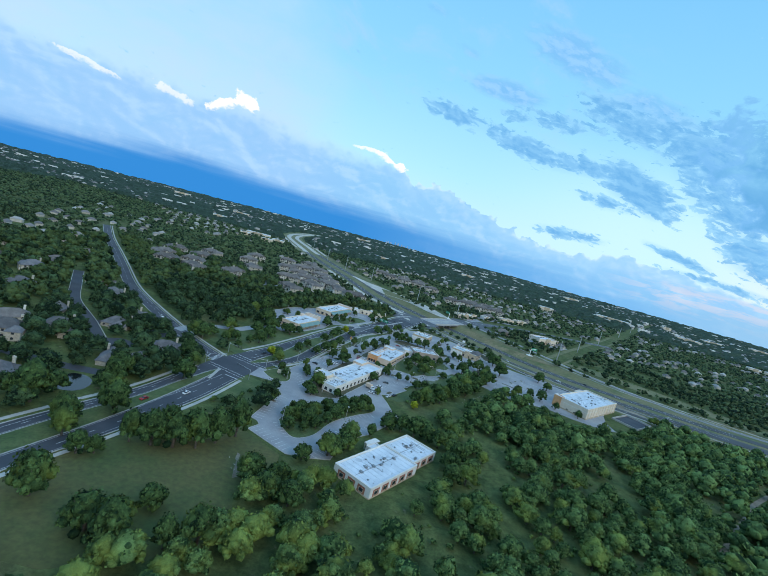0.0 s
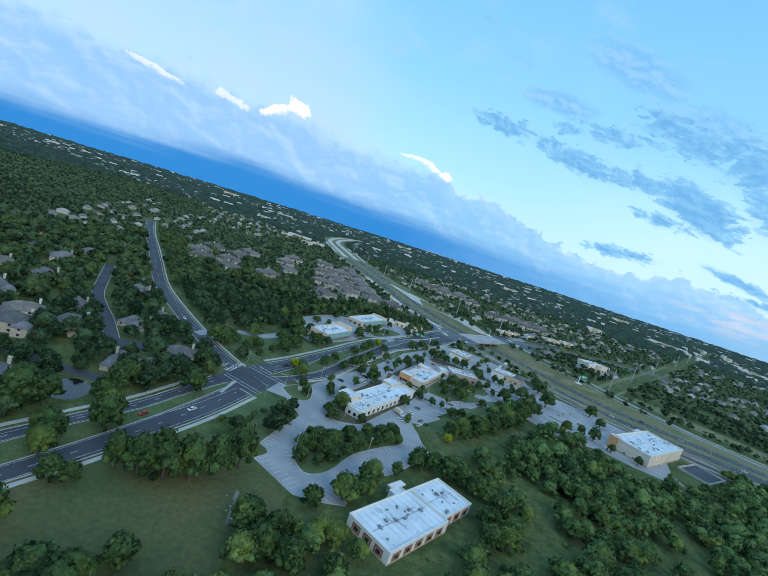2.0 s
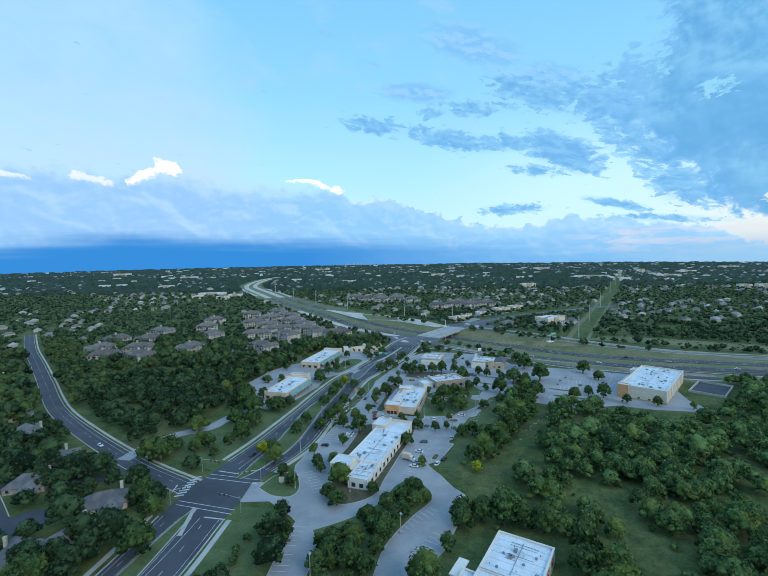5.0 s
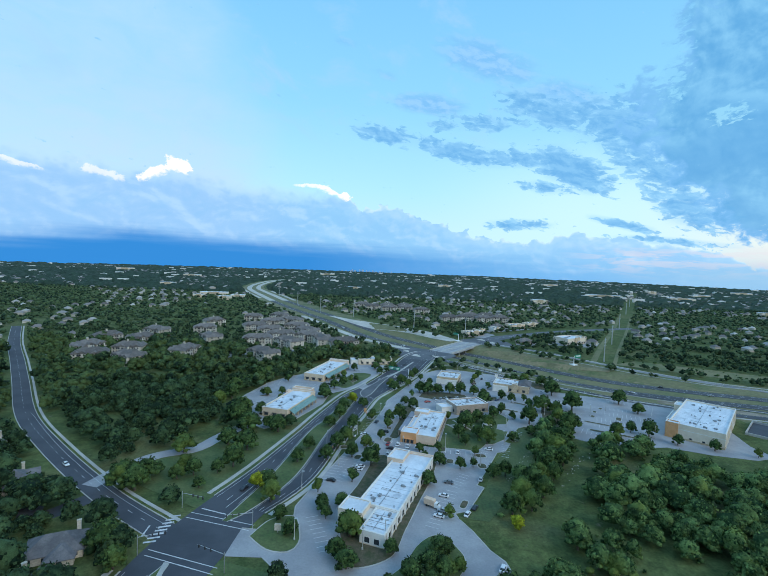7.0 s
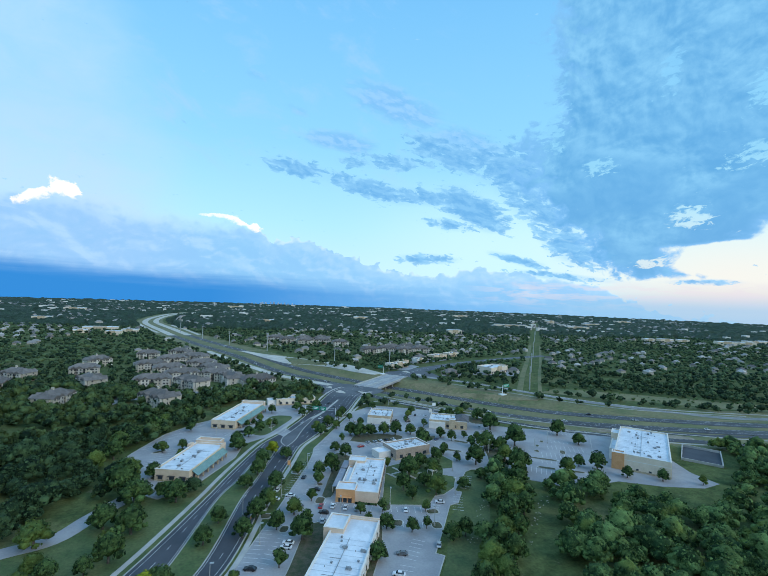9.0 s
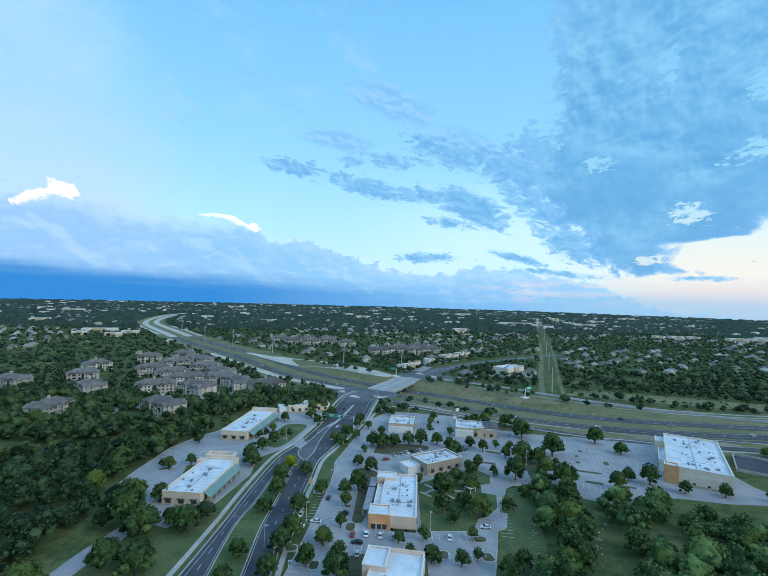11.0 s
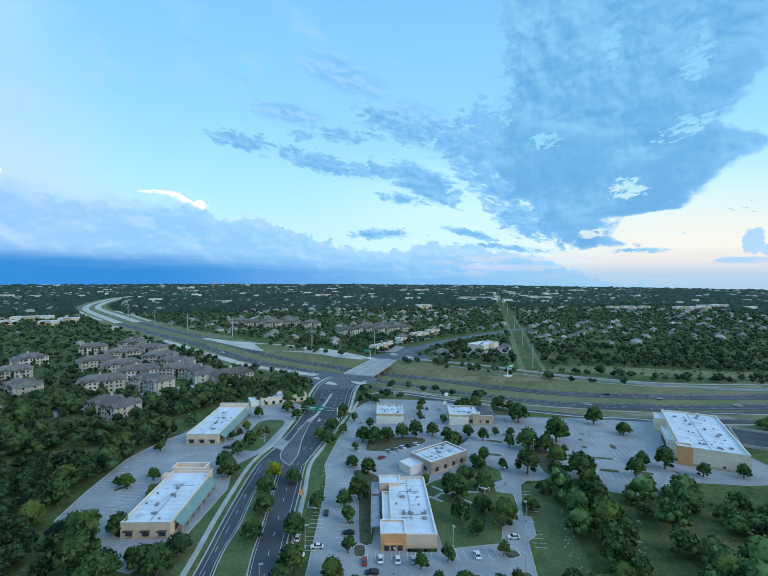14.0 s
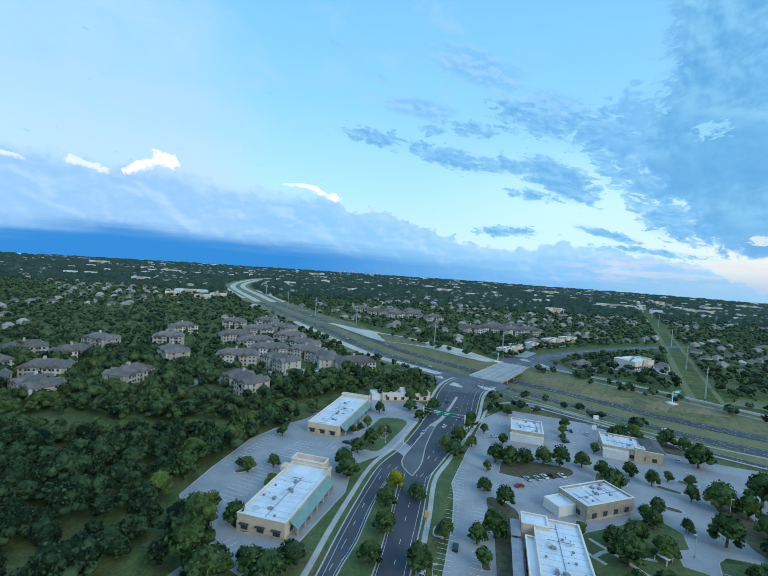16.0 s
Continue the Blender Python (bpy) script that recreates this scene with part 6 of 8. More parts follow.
hm = open_ground(FAR_HX, FAR_HY, 6.0) & (hood > np.where(FAR_HX > 130, -0.2, -0.08)) & ~((FAR_HX > -310) & (FAR_HX < 0) & (FAR_HY < 830)) & ~((FAR_HX > 0) & (FAR_HY < 650) & (FAR_HX > 130) | (FAR_HY < 640) & (FAR_HX > 0)) & (RNG.uniform(size=len(FAR_HX)) < 0.8)
FAR_HX, FAR_HY = FAR_HX[hm], FAR_HY[hm]


def clear_of_houses(x, y):
    ok = np.ones(len(x), bool)
    for a, b in zip(FAR_HX, FAR_HY):
        ok &= (np.abs(x - a) > 10) | (y - b > 8) | (y - b < -15)
    return ok


# woods beyond the highway and around
xs, ys = scatter(-1150, 330, 1250, 1320, 9.6)
m = open_ground(xs, ys) & ~((xs > -420) & (xs < -14) & (ys < 560)) & ~((xs < 420) & (xs > 20) & (ys < 345)) & (np.abs(np.degrees(np.arctan2(xs + 30, ys - 60))) < 68)
xs, ys = xs[m], ys[m]
dense = np.array([noise.noise(Vector((a * 0.006, b * 0.006, 9.0))) for a, b in zip(xs, ys)])
m = (RNG.uniform(size=len(xs)) < np.where(dense > 0.12, 0.96, 0.66) * np.where(ys > 1000, 0.82, 1.0)) & clear_of_houses(xs, ys)
xs, ys = xs[m], ys[m]
DISTANT_KINDS = [crown_arrays(RNG, w, h, 2, 1, 1, 1.6) for w, h in ((11, 8.0), (9.5, 7.4), (12, 8.8))]
far = ys + 0.5 * np.abs(xs) > 850
grove("suburban_trees", xs[~far], ys[~far], MID_KINDS, [LEAF_FAR], "green suburban woods beyond the highway", RNG.uniform(0.6, 1.05, (~far).sum()))
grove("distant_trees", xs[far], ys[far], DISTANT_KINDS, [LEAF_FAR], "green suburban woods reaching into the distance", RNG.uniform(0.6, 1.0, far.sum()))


# bushes on the open ground beside the power line, and grass under the wires
xs, ys = scatter(230, 425, 530, 565, 8.0, 0.35)
m = inside(xs, ys, SCRUB)
grove("scrub_bushes", xs[m], ys[m], BUSH_KINDS, [LEAF_YOUNG], "pale green bushes on open grass beside the frontage road", RNG.uniform(0.5, 1.9, m.sum()), "bushes")
for lo, hi in ((-13.5, -7.0), (9.0, 13.0)):
    ribbon("lawn", [tuple(p) for p in POWER[:24:3]], lo, hi, VERGE, 0.07, 12.0, "strip of cut grass under the power line", "grass")
slab("lawn", SCRUB, VERGE, 0.06, 0.3, "open grass between wood and frontage road", "grass")


# ---- kerbs, pavements and medians ----
def strips(pts, left, right, a, b, mat, z, label, category, name="pavement"):
    """A strip whose edges lie a and b metres from a road's edge, on its left (a, b < 0) or right."""
    side = left if a < 0 else right
    ribbon(name, pts, [s + min(a, b) for s in side], [s + max(a, b) for s in side], mat, z, 5.0, label, category)


S0, S1 = slice(0, 6), slice(7, 18)
for sl in (S0, S1):
    for a, b in ((-0.5, 0.0), (0.0, 0.5)):
        side = ART_L if a < 0 else ART_R
        ribbon("kerb", ART[sl], [s + a for s in side[sl]], [s + b for s in side[sl]], CONCRETE, 0.24, 5.0, "pale concrete kerb along the road", "kerb")
    ribbon("pavement", ART[sl], [s - 4.6 for s in ART_L[sl]], [s - 2.6 for s in ART_L[sl]], CONCRETE, 0.20, 5.0, "pale concrete footpath beside the road", "footpath")
    ribbon("pavement", ART[sl], [s + 1.6 for s in ART_R[sl]], [s + 3.6 for s in ART_R[sl]], CONCRETE, 0.20, 5.0, "pale concrete footpath beside the road", "footpath")
for a, b in ((-5.4, -5.0), (5.0, 5.4)):
    ribbon("kerb", SIDE[1:], a, b, CONCRETE, 0.24, 5.0, "pale concrete kerb of the side street", "kerb")
ribbon("pavement", SIDE[1:], 6.8, 8.2, CONCRETE, 0.16, 5.0, "pale concrete footpath of the side street", "footpath")
for a, b in ((-4.2, -3.8), (3.8, 4.2)):
    ribbon("kerb", CUL[:-1], a, b, CONCRETE, 0.2, 5.0, "pale concrete kerb of the residential street", "kerb")

MED_S = [(-118, 60), (-105, 110), (-95, 144), (-90, 168), (-86, 197), (-85.2, 203)]
MED_S_L, MED_S_R = [-8, -8, -7, -7.5, -5.0, -3.2], [4, 4, 1, -0.5, -1.5, -2.2]
MED_N = [(-80.5, 229), (-76, 240), (-64, 268), (-53.5, 316), (-48, 339), (-42.5, 362), (-37, 384), (-35.5, 390)]
MED_N_L, MED_N_R = [1.5, 0.0, -5.0, -8.0, -6.5, -6.5, -5.0, -2.5], [4.0, 7.0, 6.5, 3.0, 2.5, 1.5, 0.0, -1.0]
for pts, l, r in ((MED_S, MED_S_L, MED_S_R), (MED_N, MED_N_L, MED_N_R)):
    ribbon("median", pts, l, r, CONCRETE, 0.25, 4.0, "concrete-kerbed median of the divided road", "median")
    ribbon("lawn", pts, [v + 0.45 for v in l], [v - 0.45 for v in r], LAWN, 0.30, 4.0, "mown green grass on the median", "grass")
SOUTH = [(-150, -108), (-134.4, -25), (-119, 57)]
ribbon("median", SOUTH, -8, 4, CONCRETE, 0.25, 6.0, "concrete-kerbed median of the divided road", "median")
ribbon("lawn", SOUTH, -7.55, 3.55, LAWN, 0.30, 6.0, "mown green grass on the median", "grass")
ribbon("median", [(-83.2, 186), (-85.2, 204)], -4.2, -2.6, CONCRETE, 0.33, 3.0, "paved nose of the median", "median")
TEAR, TEAR_L, TEAR_R = [(-31, 389), (-30, 402), (-23, 425), (-13, 452), (-3, 471), (14, 515)], [-0.5, -5.0, -3.4, -2.0, -1.2, -0.8], [0.5, 4.8, 3.2, 1.8, 1.0, 0.8]
ribbon("median", TEAR, TEAR_L, TEAR_R, CONCRETE, 0.25, 3.0, "pale concrete traffic island", "median")
ribbon("median", TEAR[:4], [v + 0.55 for v in TEAR_L[:4]], [v - 0.55 for v in TEAR_R[:4]], ROAD_GREY, 0.29, 3.0, "grey paved middle of the traffic island", "median")
slab("lawn", LAWN_NW, LAWN, 0.05, 0.3, "mown lawn at the corner of the two streets", "grass")
slab("lawn", LAWN_SE, LAWN, 0.05, 0.3, "mown lawn between road and parking", "grass")
slab("lawn", FIELD, surface("field_grass", (0.060, 0.090, 0.026), (0.112, 0.106, 0.036), 0.022, 0.95, 0.5, bump=0.4, speck=0.3, space="World"), 0.04, 0.3, "open field of rough green and brown grass", "grass")
LANE = surface("lane_grass", (0.062, 0.096, 0.032), (0.112, 0.138, 0.050), 0.06, 0.95, 0.8, bump=0.3, speck=0.35, space="World")
slab("lawn", [(14, 236), (20, 240), (31, 261), (40, 286), (52, 302), (58, 314), (70, 338), (84, 337), (72, 312), (60, 286), (46, 264), (26, 234)], LANE, 0.06, 0.3, "rough mown grass lane beside the drive", "grass")
slab("lawn", [(-34, 330), (-16, 372), (-4, 420), (18, 470), (4, 468), (-18, 416), (-26, 388)], LAWN, 0.05, 0.3, "grass verge between road and parking", "grass")
slab("lawn", [(-72, 335), (-56, 395), (-32, 420), (-36, 400), (-50, 368), (-60, 336)], LAWN, 0.05, 0.3, "grass bank between shop and road", "grass")

slab("lawn", rounded([(-58, 421), (-47, 413), (-36, 434), (-28, 458), (-42, 462), (-50, 444)], 3.0), LAWN, 0.17, 0.3, "mown lawn between parking lot and road", "grass")
MULCH = surface("dark_mulch_bed", (0.055, 0.068, 0.028), (0.120, 0.098, 0.062), 0.4, 0.95, 2.5, bump=0.4, speck=0.3, space="World")


def edge_kerb(pts, gaps=()):
    """A low kerb along the outline of a lot, but for the sides in gaps."""
    bm = bmesh.new()
    for k, (p, q) in enumerate(zip(pts, pts[1:] + pts[:1])):
        if k in gaps:
            continue
        d = Vector((q[0] - p[0], q[1] - p[1]))
        n = Vector((-d.y, d.x)).normalized() * 0.2
        prism(bm, [(p[0] - n.x, p[1] - n.y), (q[0] - n.x, q[1] - n.y), (q[0] + n.x, q[1] + n.y), (p[0] + n.x, p[1] + n.y)], -0.2, 0.27)
    tagged(part("kerb", bm, CONCRETE), "pale concrete kerb round the parking lots", "kerb", kind="structure")


edge_kerb(MAIN_LOT, (0, len(MAIN_LOT) - 1))
edge_kerb(WEST_LOT, (10, 11))


def bed(pts, mat, label, smooth=True):
    """A planting bed inside a concrete kerb."""
    pts = rounded(pts, 2.5) if smooth else pts
    c = np.mean(pts, axis=0)
    slab("kerb", pts, CONCRETE, 0.27, 0.3, "pale concrete kerb round a planting bed", "kerb")
    inner = []
    for p in pts:
        d = np.array(p) - c
        inner.append(tuple(c + d * (1 - 0.5 / max(np.linalg.norm(d), 1.2))))
    slab("planting_bed", inner, mat, 0.32, 0.3, label, "planting bed")


bed(ISLAND, LAWN, "grassy island inside the loop drive")
bed([(-66, 219), (-61, 230), (-52, 233), (-48, 224), (-47, 216), (-50, 211), (-58, 212)], LAWN, "grass island at the entrance drive")
bed([(-36, 240), (-31, 212), (-27, 204), (-14, 210), (-8, 226), (-1, 246), (9, 276), (8, 290), (-17, 292), (-22, 284), (-29, 258)], MULCH, "planting bed round the office building")
bed([(14, 304), (35, 301), (38, 304), (42, 310), (47, 311), (55, 318), (61, 331), (55, 335), (58, 344), (64, 345), (68, 354), (64, 364), (56, 362), (44, 357), (30, 352), (25, 349)], LAWN, "green garden beside the peach office", False)
bed([(-13, 316), (-9, 314), (-2, 334), (6, 354), (8, 366), (-1, 374), (-5, 352)], MULCH, "planting bed with trees beside the office")
bed([(10, 396), (18, 412), (34, 410), (48, 404), (44, 396), (24, 391)], MULCH, "planted island with trees in the parking lot")
bed([(92, 336), (100, 346), (108, 376), (100, 382), (92, 360), (88, 344)], MULCH, "planted island with large trees")
bed([(52, 388), (66, 392), (72, 402), (60, 402)], MULCH, "planted island by the restaurant")
bed([(112, 430), (124, 428), (126, 448), (108, 458)], MULCH, "planted corner bed with trees")
for x, y, rx, ry, a in ((-105, 386, 4.5, 1.6, 35), (-73, 369, 4.0, 1.6, 40), (-56, 441, 5.5, 1.6, 50), (-42, 434, 4.5, 1.6, 70), (-94, 346, 5.5, 3.0, -35), (-14, 312, 2.4, 4.0, -15), (16, 302, 2.2, 4.0, -15), (36, 295, 3.2, 2.4, 0), (-8, 287, 2.4, 3.2, -15), (-30, 288, 2.0, 3.0, -15), (18, 287, 2.2, 3.0, -15), (34, 283, 2.6, 3.2, 0), (-38, 300, 2.6, 2.4, 0), (74, 372, 7.0, 1.8, -30), (86, 388, 6.0, 1.8, -35), (100, 395, 5.0, 1.8, -35), (114, 358, 1.8, 3.0, -25), (126, 352, 10, 1.4, -28), (146, 362, 2.0, 4.0, -28), (134, 331, 6, 1.6, -28), (120, 338, 6.0, 1.8, -28), (62, 444, 2.0, 5.0, 20), (25, 425, 2.2, 5.0, -15), (10, 240, 4.5, 1.6, 60), (18, 246, 4.0, 1.6, 65), (-46, 181, 3.0, 1.0, 10), (-33.5, 162, 2.0, 2.0, 0), (-25, 348, 2.4, 3.4, -15), (-13, 330, 1.6, 1.6, 0), (136, 376, 1.4, 2.2, -25), (130, 366, 1.4, 2.2, -25), (144, 384, 1.4, 2.2, -25)):
    c, s = math.cos(radians(a)), math.sin(radians(a))
    pts = [(x + c * rx * u - s * ry * v, y + s * rx * u + c * ry * v) for u, v in ((math.copysign(abs(math.cos(t)) ** 0.6, math.cos(t)), math.copysign(abs(math.sin(t)) ** 0.6, math.sin(t))) for t in (k * math.tau / 14 for k in range(14)))]
    slab("kerb", pts, CONCRETE, 0.26, 0.3, "pale concrete kerb of a parking island", "kerb")
    slab("planting_bed", [(x + (px - x) * 0.8, y + (py - y) * 0.8) for px, py in pts], MULCH, 0.31, 0.3, "small planted parking island", "planting bed")


# ---- painted lines ----
class Paint:
    """Gathers thin strips of paint into one mesh."""

    def __init__(self):
        self.v, self.f = [], []

    def strip(self, p, q, width, z=0.135):
        p, q = np.array(p[:2], float), np.array(q[:2], float)
        d = (q - p) / max(np.linalg.norm(q - p), 1e-6)
        n = np.array((d[1], -d[0])) * width / 2
        k = len(self.v)
        for c in (p - n, p + n, q + n, q - n):
            self.v.append((*c, z))
        self.f.append((k, k + 1, k + 2, k + 3))

    def along(self, pts, off, width=0.16, dash=0.0, gap=0.0, z=0.135, step=3.0):
        n = len(pts)
        offs = off if isinstance(off, (list, tuple)) else [off] * n
        line = curve_points([(*p[:2], o) for p, o in zip(pts, offs)], step)
        path = line[:, :2] + normals_of(line) * line[:, 2:3]
        run = 0.0
        for a, b in zip(path[:-1], path[1:]):
            if not dash or run % (dash + gap) < dash:
                gz = float(ground_z((a[0] + b[0]) / 2, (a[1] + b[1]) / 2))
                self.strip(a, b, width, z + gz)
            run += np.linalg.norm(b - a)

    def finish(self, name, mat, label):
        ob = mesh_from_arrays(name, np.array(self.v), np.array(self.f), [mat])
        return tagged(ob, label, "road marking", kind="stuff")


lanes = Paint()
L_LANE = [(a + b) / 2 for a, b in zip(ART_L[1:6], MED_S_L)]
R_LANE = [(a + b) / 2 for a, b in zip(ART_R[1:6], MED_S_R)]
lanes.along(ART[1:6], L_LANE, 0.2, 3.0, 9.0)
lanes.along(ART[1:6], R_LANE, 0.2, 3.0, 9.0)
lanes.along(ART[1:6], [v - 0.7 for v in MED_S_L[:5]], 0.16)
lanes.along(ART[1:6], [v + 0.7 for v in MED_S_R[:5]], 0.16)
lanes.along(ART[1:6], [v + 1.6 for v in ART_L[1:6]], 0.16)
lanes.along(ART[1:6], [v - 1.6 for v in ART_R[1:6]], 0.16)
lanes.along(ART[3:6], [1.2, 2.0, 2.6], 0.2)
for off, dash in ((-11.0, 3.0), (8.5, 3.0), (-12.4, 0.0), (-8.7, 0.0), (4.7, 0.0), (11.4, 0.0)):
    lanes.along(SOUTH, off, 0.18, dash, 9.0 if dash else 0.0)
NS = slice(7, 13)
ML, MR = MED_N_L[1:7], MED_N_R[1:7]
lanes.along(ART[NS], [(a + b) / 2 for a, b in zip(ART_L[NS], ML)], 0.2, 3.0, 9.0)
lanes.along(ART[NS], [(a + b) / 2 for a, b in zip(ART_R[NS], MR)], 0.2, 3.0, 9.0)
lanes.along(ART[NS], [v - 0.7 for v in ML], 0.16)
lanes.along(ART[NS], [v + 0.7 for v in MR], 0.16)
lanes.along(ART[NS], [v + 1.6 for v in ART_L[NS]], 0.16)
lanes.along(ART[NS], [v - 1.6 for v in ART_R[NS]], 0.16)
lanes.along([(-78, 236), (-72, 252), (-66, 268)], [-3.0, -3.6, -5.0], 0.22)
NN = slice(12, 18)
for off, dash in ((-8.2, 3), (-4.6, 3), (4.4, 3), (8.0, 3), (11.2, 0)):
    lanes.along(ART[NN], off, 0.18, dash, 6.0 if dash else 0)
lanes.along(ART_N, 0.0, 0.3)
for off in (-4.5, 4.5):
    lanes.along(ART_N, off, 0.2, 3, 9)
for line in (HWY_FAR[2:13], HWY_NEAR[2:13]):
    lanes.along(line, -4.2, 0.25, z=0.30, step=8)
    lanes.along(line, 4.2, 0.25, z=0.30, step=8)
    lanes.along(line, 0.0, 0.3, 4.0, 8.0, z=0.30, step=4)
for line in (FRONT_U, FRONT_N):
    lanes.along(line, 0.0, 0.25, 4.0, 8.0, z=0.24, step=4)
    lanes.along(line, 3.6, 0.2, z=0.24, step=8)
lanes.along(SIDE[1:], 0.0, 0.16, 3.0, 6.0, z=0.15)
lanes.along(SIDE[1:5], 2.8, 0.14, z=0.15)
# crosswalks and stop lines
for p, q in (((-93, 233), (-66, 226)), ((-93.6, 229.6), (-67, 222.6)), ((-98, 210), (-71, 202)), ((-97.6, 207), (-71.4, 199))):
    lanes.strip(p, q, 0.34)
for k in range(8):
    y = 213.4 + k * 2.3
    lanes.strip((-101.6 + 0.2 * k, y), (-97.6 + 0.2 * k, y + 1.3), 0.95)
lanes.strip((-104, 217), (-104.5, 223.5), 0.6)
lanes.strip((-90, 236), (-79, 232.5), 0.6)
lanes.strip((-82, 197.5), (-73, 195.5), 0.6)
lanes.strip((-108, 305), (-104, 309), 0.4)
lanes.finish("road_marking", PAINT, "white lane lines, crosswalks and stop lines on asphalt")

stalls = Paint()


def stall_row(p, q, depth, turn=90.0, pitch=2.75):
    """Stall lines from p to q, each depth long, standing at turn degrees to the row."""
    p, q = np.array(p, float), np.array(q, float)
    length = np.linalg.norm(q - p)
    d = (q - p) / length
    c, s = math.cos(radians(turn)), math.sin(radians(turn))
    e = np.array((c * d[0] - s * d[1], s * d[0] + c * d[1]))
    for k in range(int(length / pitch) + 1):
        a = p + d * k * pitch
        stalls.strip(a, a + e * depth, 0.22, 0.14)


for row in (((-11, 311.5), (12, 303.5), -5.2), ((18, 302), (33, 299.4), -5.2), ((-14, 298.5), (6, 293.5), -5.2), ((10, 291), (30, 286), -5.2), ((-16, 293), (4, 288), -5.0),
            ((-33, 318), (-20, 364), -5.2), ((-18, 372), (-8, 402), -5.2), ((-17, 318), (-9, 342), 5.0), ((-9, 348), (-4, 366), 5.0), ((-46, 262), (-36, 300), -5.2), ((-36, 262), (-26, 284), 4.6),
            ((-45, 190), (-46.5, 178), 5.2), ((-46.6, 174), (-47.8, 157), 5.2), ((-43.5, 145), (-23, 134), 5.2), ((-34, 174), (-35.6, 162), 5.0), ((-33, 160), (-22, 148.5), -5.0), ((2, 166), (14, 183), 5.0), ((-7, 187), (11, 202), -5.0), ((-12, 138), (-3, 158), -5.0),
            ((-42.5, 234), (-34, 212), -5.0), ((0, 230), (12, 258), -5.4), ((14, 262), (22, 276), -5.0), ((46, 296), (52, 312), -5.0), ((36, 300), (42, 312), -4.8), ((58, 318), (66, 334), -5.0),
            ((152, 386), (172, 377), -5.0), ((142, 373), (163, 363), -5.0), ((142, 373), (163, 363), 5.0), ((130, 360), (150, 350), -5.0), ((130, 360), (150, 350), 5.0), ((122, 346), (142, 337), 5.0), ((110, 338), (128, 327), -5.0), ((110, 338), (128, 327), 5.0), ((160, 404), (186, 394), -5.0), ((100, 380), (114, 402), -5.0),
            ((-117, 392), (-98, 438), -5.2), ((-106, 362), (-92, 396), 5.0), ((-106, 362), (-92, 396), -5.0), ((-90, 402), (-82, 422), 5.0), ((-90, 402), (-82, 422), -5.0), ((-98, 336), (-88, 326), 5.0), ((-96, 438), (-82, 470), -5.0), ((-56, 420), (-46, 446), -5.0), ((-50, 450), (-36, 486), -5.0), ((-72, 420), (-60, 414), -5.0),
            ((16, 430), (24, 452), 5.0), ((58, 430), (66, 452), -5.0), ((62, 400), (72, 392), -5.0), ((20, 384), (46, 390), 5.0), ((30, 462), (56, 454), 5.0), ((66, 460), (90, 450), 5.0), ((108, 408), (116, 424), -5.0)):
    stall_row(*row)
stalls.finish("stall_marking", PAINT, "white stall lines on the parking lots")

# ---- bridge over the highway ----
def bridge():
    a, b = np.array((50.0, 574.0)), np.array((100.0, 642.0))
    length = float(np.linalg.norm(b - a))
    rz = math.degrees(math.atan2(*(b - a)[::-1]))
    br = thing("road_bridge", pose(*((a + b) / 2), 0, 0, 0, rz), "wide pale concrete road bridge over the highway", "bridge")
    h, w = length / 2 + 0.5, 14.5
    part("deck", boxes((-h, -w, -1.5, h, w, 0.13)), LOT, br)
    part("parapet", boxes((-h, -w, 0.13, h, -w + 0.4, 1.15)), CONCRETE, br)
    part("parapet", boxes((-h, w - 0.4, 0.13, h, w, 1.15)), CONCRETE, br)
    part("median_barrier", boxes((-h, -0.7, 0.13, h, 0.7, 0.45)), CONCRETE, br)
    part("abutment", boxes((-h - 1.0, -w, -7.5, -h + 1.6, w, -1.5)), CONCRETE, br)
    part("abutment", boxes((h - 1.6, -w, -7.5, h + 1.0, w, -1.5)), CONCRETE, br)
    for x in (-18, 0, 18):
        part("pier_cap", boxes((x - 0.8, -w + 1, -2.6, x + 0.8, w - 1, -1.5)), CONCRETE, br)
        for y in (-12, -6, 0, 6, 12):
            bm = bmesh.new()
            tube(bm, (x, y, -7.0), (x, y, -2.5), 0.6, n=12)
            part("pier", bm, CONCRETE, br)
    for y in (-13.2, -9.2, -2.6, 2.6, 9.2, 13.2):
        part("deck_strip", boxes((-h, y - 0.55, 0.13, h, y + 0.55, 0.17)), CONCRETE, br, "pale concrete strip along the deck")
    p = Paint()
    for y in (-11.0, -7.5, -4.0, 4.0, 7.5, 11.0):
        for k in range(int(length / 9)):
            p.strip((-h + 2 + 9 * k, y), (-h + 6 + 9 * k, y), 0.2, 0.14)
    m = mesh_from_arrays("lane_line", np.array(p.v), np.array(p.f), [PAINT])
    m.parent = br


